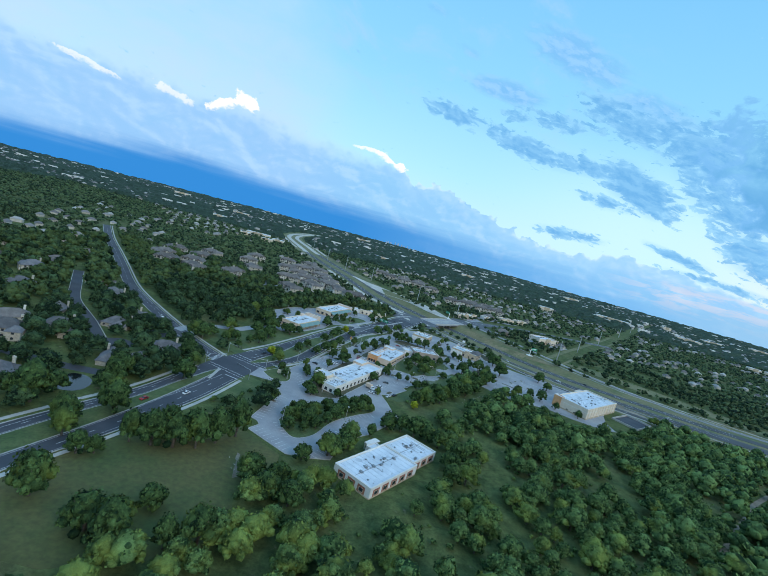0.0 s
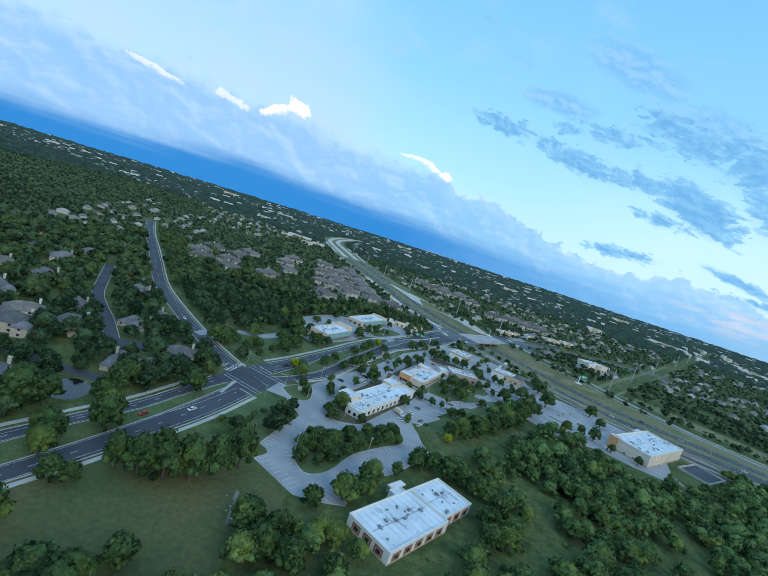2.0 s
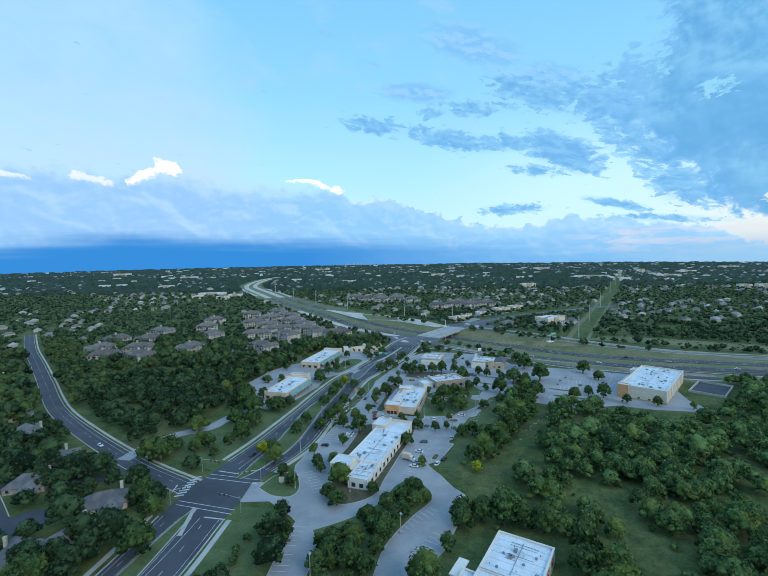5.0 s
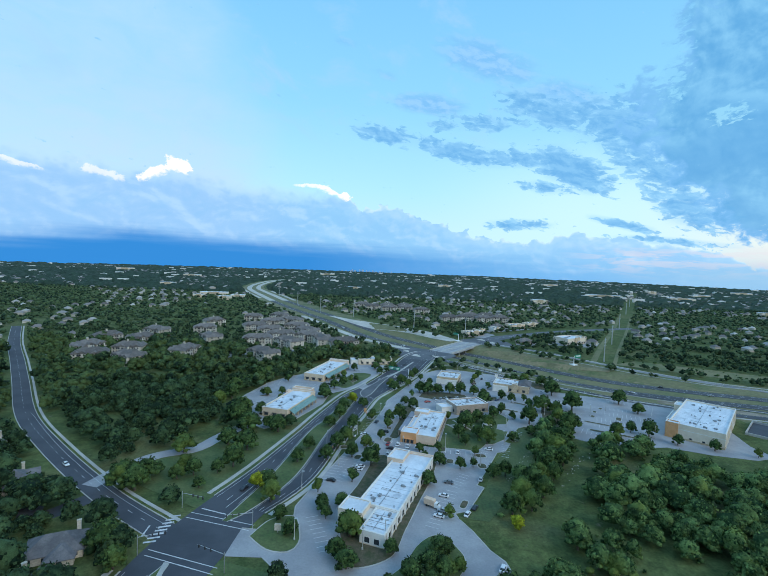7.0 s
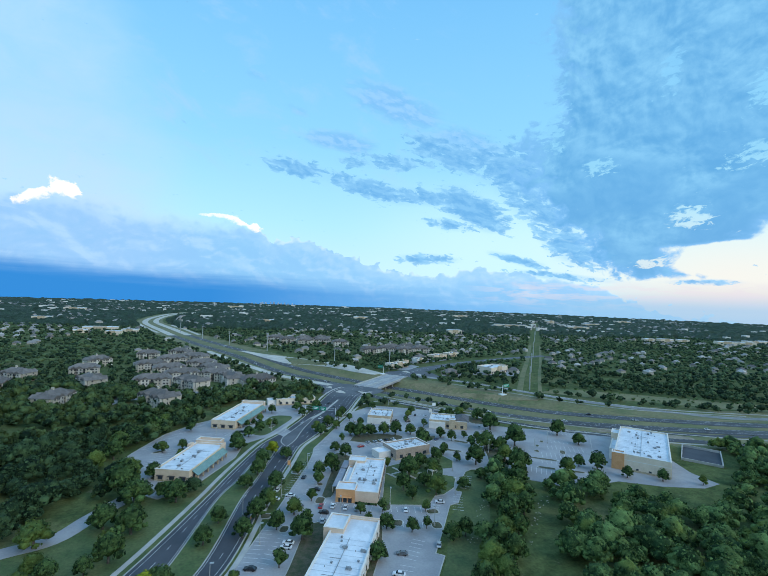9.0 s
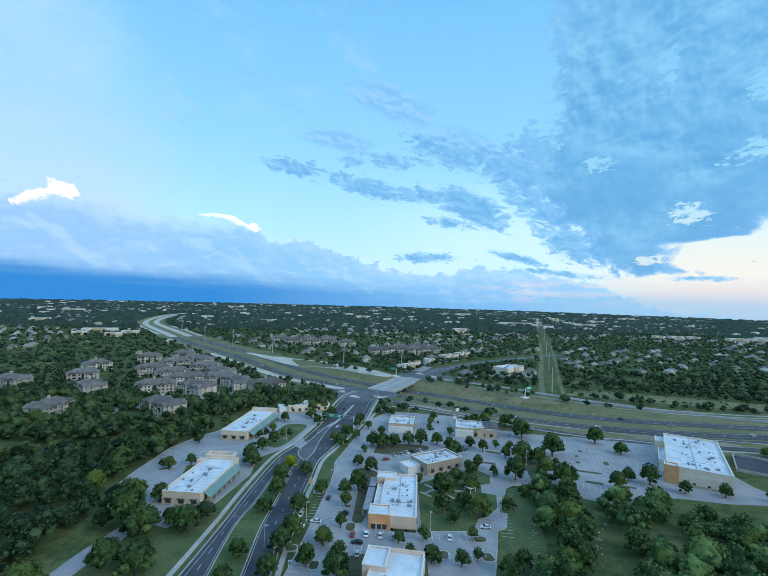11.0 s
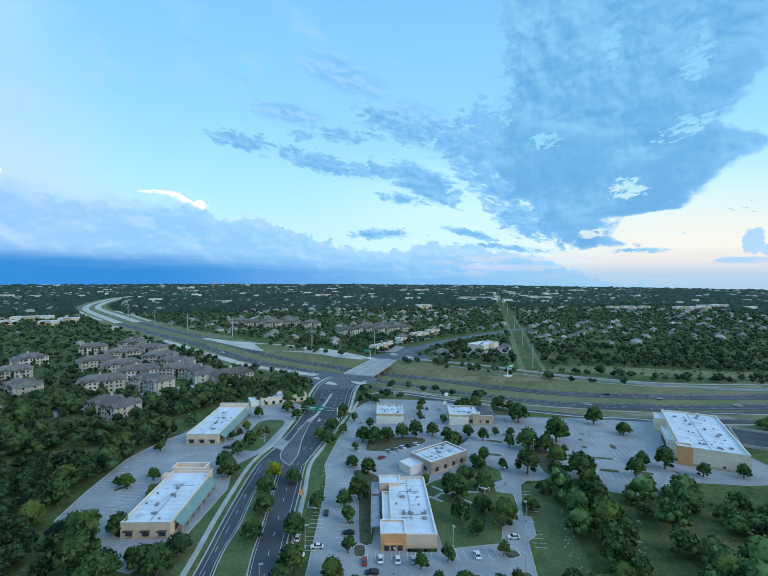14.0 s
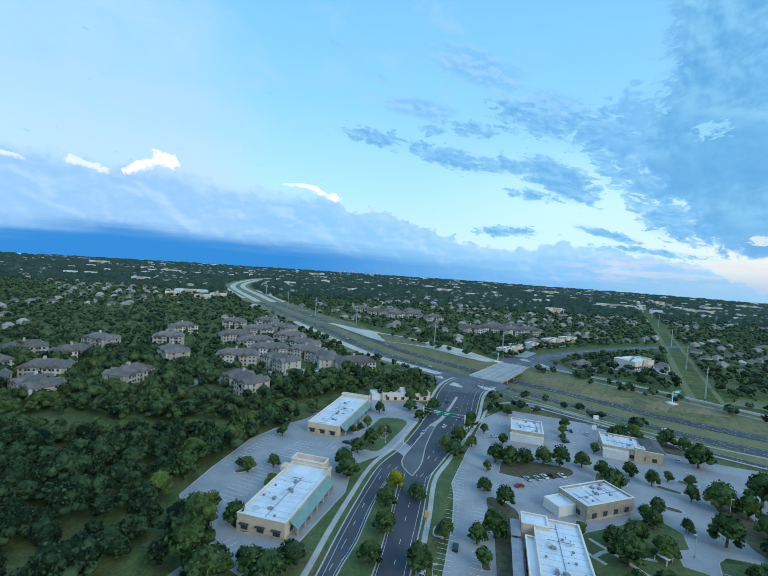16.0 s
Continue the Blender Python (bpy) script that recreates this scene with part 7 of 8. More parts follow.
bridge()
slab("road", [(-4, 552), (8, 528), (36, 528), (56, 540), (66, 556), (62, 562), (50, 574), (34, 588), (8, 598), (-8, 580)], ROAD_GREY, 0.118, label="asphalt junction at the south end of the bridge", category="road")
slab("road", [(88, 655), (100, 642), (114, 632), (134, 626), (154, 630), (152, 656), (136, 684), (112, 680), (90, 668)], ROAD_GREY, 0.118, label="asphalt junction at the north end of the bridge", category="road")
for pts in ([(14, 548), (24, 542), (20, 556)], [(40, 540), (50, 540), (38, 552)], [(6, 572), (12, 566), (12, 576)], [(122, 646), (134, 640), (130, 654)], [(112, 668), (122, 662), (120, 676)]):
    slab("traffic_island", rounded(pts, 2.0), PALE, 0.28, 0.3, "pale concrete traffic island at the junction", "traffic island")

# ---- water, basin, soil ----
slab("water", rounded([(-142, 134), (-140, 146), (-133, 148), (-126, 143), (-125, 133), (-132, 129)], 2.0), WATER, 0.02, 0.2, "small dark garden pond", "pond")
basin = thing("retention_basin", pose(237, 346, 0, 0, 0, 44), "concrete-walled retention basin with dark floor", "basin")
part("wall", boxes((-17, -11, -0.2, 17, -10.4, 1.6), (-17, 10.4, -0.2, 17, 11, 1.6), (-17, -10.4, -0.2, -16.4, 10.4, 1.6), (16.4, -10.4, -0.2, 17, 10.4, 1.6)), CONCRETE, basin)
part("floor", boxes((-16.4, -10.4, 0.0, 16.4, 10.4, 0.12)), ASPHALT, basin)
for pts in ([(-38.5, 116), (-37, 116.5), (-33.6, 106), (-35, 104)], [(-40.5, 122), (-39, 121.4), (-38, 116), (-39.4, 117)], [(200, 404), (222, 396), (262, 378), (264, 386), (226, 402), (204, 410)], [(236, 398), (250, 392), (252, 400), (240, 404)]):
    slab("soil_patch", rounded(pts, 2.0), DIRT, 0.07, 0.2, "bare pale stony soil in the grass", "soil")

# pale stones lying in the grass lanes
stone_rng = random.Random(12)
bm = bmesh.new()
for ax, ay, bx, by, n in ((77, 318, 64, 301, 26), (64, 301, 44, 268, 50), (99, 306, 80, 282, 22), (92, 300, 66, 262, 14), (-40, 118, -34, 106, 18), (190, 392, 262, 372, 26)):
    for k in range(n):
        t = stone_rng.random()
        x, y = ax + (bx - ax) * t + stone_rng.gauss(0, 1.2), ay + (by - ay) * t + stone_rng.gauss(0, 1.0)
        s = stone_rng.uniform(0.08, 0.34)
        bmesh.ops.create_icosphere(bm, subdivisions=1, radius=s, matrix=Matrix.Translation((x, y, 0.02)) @ Matrix.Rotation(stone_rng.uniform(0, 3), 4, "Z") @ Matrix.Diagonal((1.5, 0.9, 0.35, 1)))
tagged(part("stones", bm, LIMESTONE), "pale limestone lumps lying in rough grass", "stones", kind="stuff")

# pale concrete kerbs and drains along the frontage roads
for pts, w in (([(54, 512), (87, 482), (128, 443), (143, 428), (167, 411), (197, 398), (232, 376), (268, 364), (330, 344), (480, 318)], 0.8), ([(60, 526), (92, 492), (136, 452), (186, 424), (240, 402), (330, 368), (480, 346)], 0.6), ([(121, 650), (164, 602), (204, 565), (256, 507), (330, 458), (480, 420)], 0.8), ([(150, 590), (192, 548), (236, 500), (290, 462), (380, 434)], 0.45)):
    ribbon("kerb", pts, -w, w, CONCRETE, 0.34, 6.0, "pale concrete kerb along the frontage road", "kerb")
ribbon("pavement", [(4, 448), (19, 466), (28, 486), (39, 502), (54, 509), (70, 507), (88, 492), (116, 460)], -0.9, 0.9, CONCRETE, 0.2, 4.0, "pale concrete footpath round the corner of the lots", "footpath")


# ---- cars ----
def car_meshes(paint):
    body = bmesh.new()
    # profile (x, z) of a saloon, swept across with a tumble-home
    prof = [(-2.3, 0.35), (-2.32, 0.72), (-2.1, 0.92), (-1.2, 0.98), (1.0, 0.98), (2.05, 0.82), (2.3, 0.62), (2.28, 0.35)]
    for y0, y1, k0, k1 in ((-0.9, 0.9, 1.0, 1.0),):
        a = [body.verts.new((x, y0, z)) for x, z in prof]
        b = [body.verts.new((x, y1, z)) for x, z in prof]
        body.faces.new(a[::-1])
        body.faces.new(b)
        for k in range(len(prof)):
            j = (k + 1) % len(prof)
            body.faces.new((a[k], a[j], b[j], b[k]))
    bmesh.ops.bevel(body, geom=list(body.edges), offset=0.07, segments=1, affect="EDGES")
    body_me = mesh_of("body", body, paint)
    roof = bmesh.new()
    lo = [(-1.75, -0.82), (1.05, -0.82), (1.05, 0.82), (-1.75, 0.82)]
    hi = [(-1.15, -0.64), (0.35, -0.64), (0.35, 0.64), (-1.15, 0.64)]
    a = [roof.verts.new((x, y, 0.96)) for x, y in lo]
    b = [roof.verts.new((x, y, 1.44)) for x, y in hi]
    for k in range(4):
        j = (k + 1) % 4
        roof.faces.new((a[k], a[j], b[j], b[k])).material_index = 1
    roof.faces.new(b)
    t = [roof.verts.new((x * 1.0, y * 0.98, 1.49)) for x, y in hi]
    for k in range(4):
        j = (k + 1) % 4
        roof.faces.new((b[k], b[j], t[j], t[k]))
    roof.faces.new(t)
    return body_me, mesh_of("cabin", roof, [paint, GLASS])


def wheel_mesh():
    bm = bmesh.new()
    tube(bm, (0, -0.11, 0), (0, 0.11, 0), 0.33, n=12)
    return mesh_of("wheel", bm, RUBBER)


WHEEL = wheel_mesh()
LAMP_LENS = surface("headlamp_lens", (0.7, 0.7, 0.7), (0.8, 0.8, 0.8), 1.0, 0.2, 4.0, bump=0.0)
CAR_COLOURS = {
    "white": ((0.72, 0.73, 0.74), "white"), "silver": ((0.42, 0.44, 0.46), "silver"), "black": ((0.018, 0.018, 0.022), "black"),
    "red": ((0.35, 0.02, 0.02), "red"), "blue": ((0.03, 0.06, 0.14), "dark blue"), "grey": ((0.13, 0.14, 0.15), "grey"),
}
CAR_KINDS = {}
for key, (rgb, word) in CAR_COLOURS.items():
    paint = surface(f"{key}_car_paint", rgb, tuple(v * 0.95 for v in rgb), 0.5, 0.3, 3.0, bump=0.0, speck=0.03)
    CAR_KINDS[key] = (*car_meshes(paint), word)


def car(x, y, rz, colour, place="parked on the lot", z=0.12):
    body, cabin, word = CAR_KINDS[colour]
    c = thing("car", pose(x, y, z, 0, 0, rz), f"{word} car {place}", "car", "cars")
    for name, me in (("body", body), ("cabin", cabin)):
        new(name, me).parent = c
    for wx in (-1.4, 1.4):
        for wy in (-0.8, 0.8):
            child("wheel", WHEEL, c, pose(wx, wy, 0.33))


for row in ((-28, 318, 165, "white"), (-21, 339, 75, "black"), (-15.5, 323, 165, "black"), (-14, 305.5, 75, "red"), (-8.5, 305, 75, "white"), (-3, 303, 75, "white"), (2, 301.5, 75, "silver"), (24, 297.5, 75, "white"), (42, 303, 165, "white"), (-13, 299.5, 165, "black"), (-14, 292, 75, "silver"), (-10, 291, 75, "white"), (-5, 290, 75, "silver"), (1, 288.5, 75, "black"), (15, 286.5, 75, "blue"),
            (-23, 306, 75, "grey"), (-41, 262, 165, "black"), (-29, 274, 165, "white"), (-28.2, 277, 165, "white"), (-35, 315, 165, "white"), (22, 243, 60, "black"), (10, 252, 160, "white"), (18, 238, 60, "white"), (14, 264, 165, "grey"), (8, 240, 160, "silver"), (6, 236, 160, "white"), (24, 206, 60, "white"), (30, 268, 70, "silver"),
            (22, 391, 110, "silver"), (27, 392, 110, "silver"), (31, 394, 110, "white"), (35, 395, 110, "black"), (16, 384, 20, "red"), (40, 396, 110, "white"), (61, 438, 20, "black"), (62, 446, 20, "grey"), (20, 440, 20, "silver"), (45, 462, 75, "white"), (72, 456, 70, "black"), (80, 452, 70, "silver"),
            (-62, 421, 160, "black"), (-58, 424, 160, "grey"), (-41, 440, 160, "black"), (113, 420, 65, "silver"), (70, 394, 45, "blue")):
    car(*row)
for row in ((-52, 224, 70, "white"), (-43, 302, 73, "white"), (-86, 160, 78, "white"), (-98, 142, 258, "red"), (-34, 325, 75, "white"), (-20, 440, 245, "silver"), (-6, 452, 65, "white"), (4, 500, 250, "black"), (-12, 425, 65, "white"), (-78, 252, 250, "black"), (-168, 268, 322, "white"), (8, 486, 68, "grey")):
    car(*row, "driving on the road")
for x, y, rz, colour in ((200, 441, 325, "white"), (262, 432, 340, "silver"), (150, 483, 318, "white"), (300, 399, 345, "white"), (236, 459, 148, "black"), (10, 634, 128, "white"), (-30, 735, 128, "silver"), (-150, 935, 122, "white"), (-80, 752, 308, "white"), (120, 513, 315, "black")):
    car(x, y, rz, colour, "on the highway", float(ground_z(x, y)) + 0.24)
for x, y in ((-128, 552), (-122, 555), (-116, 558), (-108, 562), (-102, 565), (-96, 568), (-90, 571), (-84, 573), (-190, 512), (-186, 520), (-182, 530)):
    car(x, y, 118, random.Random(int(x * y)).choice(("white", "silver", "black", "grey", "blue")), "parked by the apartments")

# box truck by the office
truck = thing("box_truck", pose(4, 243.5, 0.12, 0, 0, -32), "orange and white box truck parked by the office", "truck")
part("cargo_box", boxes((-3.4, -1.15, 0.9, 1.2, 1.15, 3.3)), PEACH, truck)
part("cab", boxes((1.35, -1.05, 0.6, 2.6, 1.05, 2.4), (2.6, -1.0, 0.6, 3.4, 1.0, 1.5)), WHITE_PAINT, truck)
part("windscreen", boxes((2.58, -0.95, 1.55, 2.64, 0.95, 2.3)), GLASS, truck)
part("chassis", boxes((-3.3, -0.5, 0.5, 3.2, 0.5, 0.85)), DARKMETAL, truck)
for wx in (-2.2, 2.4):
    for wy in (-0.95, 0.95):
        child("wheel", WHEEL, truck, pose(wx, wy, 0.33))


# ---- street furniture ----
def lamp_pole(bm):
    tube(bm, (0, 0, -0.2), (0, 0, 0.9), 0.32, n=10)
    tube(bm, (0, 0, 0.9), (0, 0, 8.2), 0.14, 0.10, n=8)


def lamp_head(bm):
    box(bm, -0.15, -0.35, 8.1, 1.2, 0.35, 8.35, 0, 0.06)


def lamp_lens(bm):
    box(bm, 0.2, -0.25, 8.04, 1.05, 0.25, 8.1)


def street_lamp(x, y, rz):
    o = thing("street_lamp", pose(x, y, 0.1, 0, 0, rz), "pale concrete-based parking lot lamp post", "lamp post", "lamp posts")
    child("pole", shared("lamp_pole", lamp_pole, CONCRETE), o, Matrix())
    head = child("lamp_head", shared("lamp_head", lamp_head, METAL), o, Matrix())
    child("lens", shared("lamp_lens", lamp_lens, LAMP_LENS), head, Matrix())


for x, y, rz in ((-32, 319, 0), (-19, 352, 0), (18, 304, 270), (53, 311, 180), (33, 283, 120), (-6, 297, 90), (-24, 214, 90), (-16, 219, 0), (-53, 254, 0), (-48, 302, 0), (-39, 278, 0), (62, 340, 180), (-33.5, 162, 90), (-3, 184, 300), (-3, 150, 180), (-49, 218, 0), (128, 366, 60), (112, 345, 60), (96, 366, 0), (-105, 390, 0), (-76, 404, 90), (-42, 424, 120), (-58, 446, 0), (64, 404, 0), (52, 470, 0), (76, 470, 0), (20, 455, 0), (146, 380, 30), (150, 328, 90)):
    street_lamp(x, y, rz)


def signal(x, y, rz, reach, label="traffic signal mast with a long arm"):
    o = thing("traffic_signal", pose(x, y, 0.1, 0, 0, rz), label, "traffic signal", "signals")
    bm = bmesh.new()
    tube(bm, (0, 0, -0.2), (0, 0, 7.0), 0.18, 0.13, 8)
    part("mast", bm, METAL, o)
    bm = bmesh.new()
    tube(bm, (0, 0, 6.2), (reach, 0, 6.8), 0.12, 0.07, 8)
    part("arm", bm, METAL, o)
    for k in range(3):
        xx = reach * (0.5 + 0.22 * k)
        part("signal_head", boxes((xx - 0.2, -0.18, 5.7, xx + 0.2, 0.18, 6.9)), DARKMETAL, o)


signal(-98, 236, 340, 11)
signal(-66, 224, 200, 10)
signal(-100, 207, 20, 9)
signal(-68, 200, 160, 11)
signal(6, 566, 60, 10)
signal(40, 540, 150, 10)
signal(92, 660, 300, 10)


def sign_gantry():
    o = thing("sign_gantry", pose(-6, 456, 0.1, 0, 0, -28), "overhead green road sign gantry on white posts", "road sign")
    for x in (-13, 13):
        bm = bmesh.new()
        tube(bm, (x, 0, -0.2), (x, 0, 8.5), 0.35, 0.3, 10)
        part("post", bm, WHITE_PAINT, o)
    for z in (6.3, 8.0):
        bm = bmesh.new()
        tube(bm, (-13, 0, z), (13, 0, z), 0.14, n=8)
        part("beam", bm, METAL, o)
    for x0, x1 in ((-6.8, -1.2), (-0.4, 4.6)):
        p = part("sign_board", boxes((x0, -0.3, 5.6, x1, -0.18, 8.6)), SIGN_GREEN, o, "green sign board")
        for k in range(2):
            part("text_bar", boxes((x0 + 0.8, -0.34, 7.3 - k * 0.9, x1 - 0.8 - k * 0.7, -0.30, 7.75 - k * 0.9)), WHITE_PAINT, p)


sign_gantry()


def highway_sign(x, y, rz, wide, label):
    o = thing("highway_sign", pose(x, y, float(ground_z(x, y)), 0, 0, rz), label, "road sign")
    bm = bmesh.new()
    tube(bm, (0, 0, -0.2), (0, 0, 9.5), 0.4, 0.3, 10)
    part("post", bm, WHITE_PAINT, o)
    part("footing", boxes((-3.2, -3.2, -0.2, 3.2, 3.2, 0.5)), WHITE_PAINT, o)
    bm = bmesh.new()
    tube(bm, (0, 0, 9.0), (wide, 0, 9.0), 0.2, n=8)
    part("arm", bm, METAL, o)
    p = part("sign_board", boxes((0.8, -0.35, 7.4, wide, -0.2, 10.8)), SIGN_GREEN, o, "green sign board")
    part("text_bar", boxes((1.6, -0.4, 9.4, wide - 0.9, -0.35, 9.9)), WHITE_PAINT, p)
    part("text_bar", boxes((1.6, -0.4, 8.4, wide - 1.8, -0.35, 8.9)), WHITE_PAINT, p)


highway_sign(188, 532, 20, 9.0, "green highway sign on a white post and footing")
highway_sign(84, 652, 140, 8.0, "green highway sign by the bridge")


def monopole(x, y, h, label="tall pale steel power pole with cross arms"):
    o = thing("power_pole", pose(x, y, 0, 0, 0, 40), label, "power pole", "power poles")
    bm = bmesh.new()
    tube(bm, (0, 0, -0.3), (0, 0, h), 0.75, 0.35, 10)
    part("pole", bm, METAL, o)
    for k in range(3):
        bm = bmesh.new()
        tube(bm, (-3.2, 0, h - 2 - 3.2 * k), (3.2, 0, h - 2 - 3.2 * k), 0.16, n=6)
        part("cross_arm", bm, METAL, o)


for x, y, h in ((231, 553, 27), (300, 670, 27), (400, 838, 27), (560, 1108, 27), (700, 1345, 27), (30, 742, 30), (-72, 868, 30), (-145, 955, 30), (-211, 1055, 30), (100, 690, 28), (-285, 1190, 30)):
    monopole(x, y, h)


def totem(x, y, h, w, mat, label):
    o = thing("pylon_sign", pose(x, y, 0.1), label, "sign")
    bm = bmesh.new()
    tube(bm, (0, 0, -0.2), (0, 0, h - 2.2), 0.2, n=8)
    part("post", bm, METAL, o)
    part("sign_box", boxes((-w / 2, -0.3, h - 2.4, w / 2, 0.3, h)), mat, o)


totem(90, 462, 9, 3.0, WHITE_PAINT, "white round-topped restaurant pylon sign")
totem(84, 452, 6, 2.6, OFFWHITE, "low white restaurant sign")
totem(-56, 222, 3.4, 2.4, LIMESTONE, "low stone monument sign on the grass")
totem(-29, 354, 4, 1.6, ORANGE, "small orange and white roadside sign")
for x, y, m in ((-44, 296, ORANGE), (-28, 352, ORANGE)):
    o = thing("construction_sign", pose(x, y, 0.1, 0, 0, 70), "orange construction sign on a stand", "road sign")
    part("sign_board", boxes((-0.6, -0.05, 1.2, 0.6, 0.05, 2.4)), m, o)
    part("stand", boxes((-0.05, -0.05, -0.2, 0.05, 0.05, 1.2), (-0.6, -0.4, -0.1, 0.6, 0.4, 0.05)), DARKMETAL, o)

# small shelter in the garden
shelter = thing("garden_pavilion", pose(49, 337, 0.3, 0, 0, 30), "small white garden pavilion with hipped roof", "pavilion")
bm = bmesh.new()
hip(bm, -2.2, -2.2, 2.2, 2.2, 2.6, 1.4, 0.3)
part("roof", bm, OFFWHITE, shelter)
for sx in (-1.9, 1.9):
    for sy in (-1.9, 1.9):
        part("post", boxes((sx - 0.12, sy - 0.12, -0.1, sx + 0.12, sy + 0.12, 2.45)), WHITE_PAINT, shelter)
for pts in ([(26, 338), (32, 341), (40, 339), (47, 337)], [(29, 348), (33, 341), (40, 328)], [(24, 340), (28, 334)]):
    ribbon("path", pts, -0.7, 0.7, CONCRETE, 0.36, 2.0, "narrow concrete garden path", "path", drop=0.3)


# ---- the distance ----
def far_roof_material():
    m, g, bsdf = shader("far_house_roofs")
    isl = g.node("ShaderNodeNewGeometry").outputs["Random Per Island"]
    col = g.ramp(isl, [(0.0, (0.11, 0.10, 0.10)), (0.45, (0.19, 0.18, 0.175)), (0.8, (0.28, 0.27, 0.26)), (1.0, (0.46, 0.44, 0.42))])
    g.put(bsdf.inputs["Base Color"], col)
    bsdf.inputs["Roughness"].default_value = 0.9
    return m


FAR_ROOF = far_roof_material()
FAR_WALL = surface("far_house_walls", (0.40, 0.36, 0.30), (0.52, 0.48, 0.42), 0.01, 0.9, 0.3, bump=0.0, space="World")


def far_houses(name, xs, ys, base, lift, label):
    vs, fq, ft, mq = [], [], [], []
    for x, y in zip(xs, ys):
        a = RNG.uniform(0, 6.28)
        c, s = math.cos(a), math.sin(a)
        l, w, h, r = RNG.uniform(6, 10) * base, RNG.uniform(4.5, 6.5) * base, RNG.choice((2.8, 3.2, 3.8)) + lift, RNG.uniform(2.6, 3.6)
        k = sum(len(v) for v in vs)
        p = np.array([(-l, -w, 0), (l, -w, 0), (l, w, 0), (-l, w, 0), (-l, -w, h), (l, -w, h), (l, w, h), (-l, w, h),
                      (-l - .5, -w - .5, h), (l + .5, -w - .5, h), (l + .5, w + .5, h), (-l - .5, w + .5, h), (-l + w, 0, h + r), (l - w, 0, h + r)])
        q = p.copy()
        q[:, 0], q[:, 1] = p[:, 0] * c - p[:, 1] * s + x, p[:, 0] * s + p[:, 1] * c + y
        vs.append(q)
        for f in ((0, 1, 5, 4), (1, 2, 6, 5), (2, 3, 7, 6), (3, 0, 4, 7)):
            fq += [(k + f[0], k + f[1], k + f[2]), (k + f[0], k + f[2], k + f[3])]
            mq += [1, 1]
        for f in ((8, 9, 13), (8, 13, 12), (9, 10, 13), (10, 11, 12), (10, 12, 13), (11, 8, 12)):
            fq.append(tuple(k + j for j in f))
            mq.append(0)
    ob = mesh_from_arrays(name, np.concatenate(vs), np.array(fq), [FAR_ROOF, FAR_WALL], mat_index=np.array(mq))
    return tagged(ob, label, "houses", kind="stuff")


far_houses("suburb_houses", FAR_HX, FAR_HY, 0.66, 0.0, "grey-roofed suburban houses among the trees")
hx, hy = scatter(-2600, 1340, 2900, 3450, 56)
hood = np.array([noise.noise(Vector((a * 0.0022, b * 0.0022, 5.0))) for a, b in zip(hx, hy)])
m = (hood > -0.05) & (line_distance(hx, hy, MID) > 70) & (np.abs(np.degrees(np.arctan2(hx + 30, hy - 60))) < 60) & (np.hypot(hx + 30, hy - 60) < RIM - 80)
far_houses("distant_houses", hx[m], hy[m], 0.85, 2.6, "distant pale roofs showing through the woods")


def canopy():
    """The woods from a kilometre out to the horizon: one uneven sheet of tree tops."""
    radii = [430.0]
    while radii[-1] < RIM - 40:
        radii.append(radii[-1] + 7.5 + 0.010 * radii[-1])
    az = np.radians(np.arange(-84, 84.01, 0.28))
    rr, aa = np.meshgrid(np.array(radii), az, indexing="ij")
    rr = rr + RNG.uniform(-5, 5, rr.shape)
    aa = aa + RNG.uniform(-0.0018, 0.0018, aa.shape)
    x, y = -30 + rr * np.sin(aa), 60 + rr * np.cos(aa)
    broad = np.array([noise.noise(Vector((a * 0.004, b * 0.004, 1.0))) for a, b in zip(x.ravel(), y.ravel())]).reshape(x.shape)
    z = RNG.uniform(0.0, 12.0, x.shape) + 2.5 * broad
    z = np.where(RNG.uniform(size=x.shape) < 0.10 - 0.25 * broad, 0.5, z)
    covered = (y < 1318) & (x > -1148) & (x < 1248) & (y > 332) & (np.abs(aa) < radians(67)) | (y < 330) & (x > -425) & (x < 430)
    z = np.where(covered, -4.0, z)
    z = np.where(line_distance(x, y, MID) < np.where(y > 1250, 40, 52), -4.0, z)
    z = np.where((line_distance(x, y, POWER) < 16) & (y > 500), -4.0, z)
    z = np.where((line_distance(x, y, np.array(FRONT_N, float)) < 20) | (line_distance(x, y, np.array(SIDE, float)) < 14), -4.0, z)
    n, k = x.shape
    i = (np.arange(n - 1)[:, None] * k + np.arange(k - 1)).ravel()
    quads = np.stack([i, i + 1, i + k + 1, i + k], 1)
    drop = (z.ravel()[quads] < -3).all(1)
    tris = np.concatenate([quads[~drop][:, [0, 1, 2]], quads[~drop][:, [0, 2, 3]]])
    # the sheet's blue-green leaves carry the haze of distance in their colour
    ob = mesh_from_arrays("distant_woods", np.stack([x.ravel(), y.ravel(), z.ravel()], 1), tris, [LEAF_HAZED])
    tagged(ob, "distant woods in haze-tinted green running to the horizon", "woods", kind="stuff")


canopy()


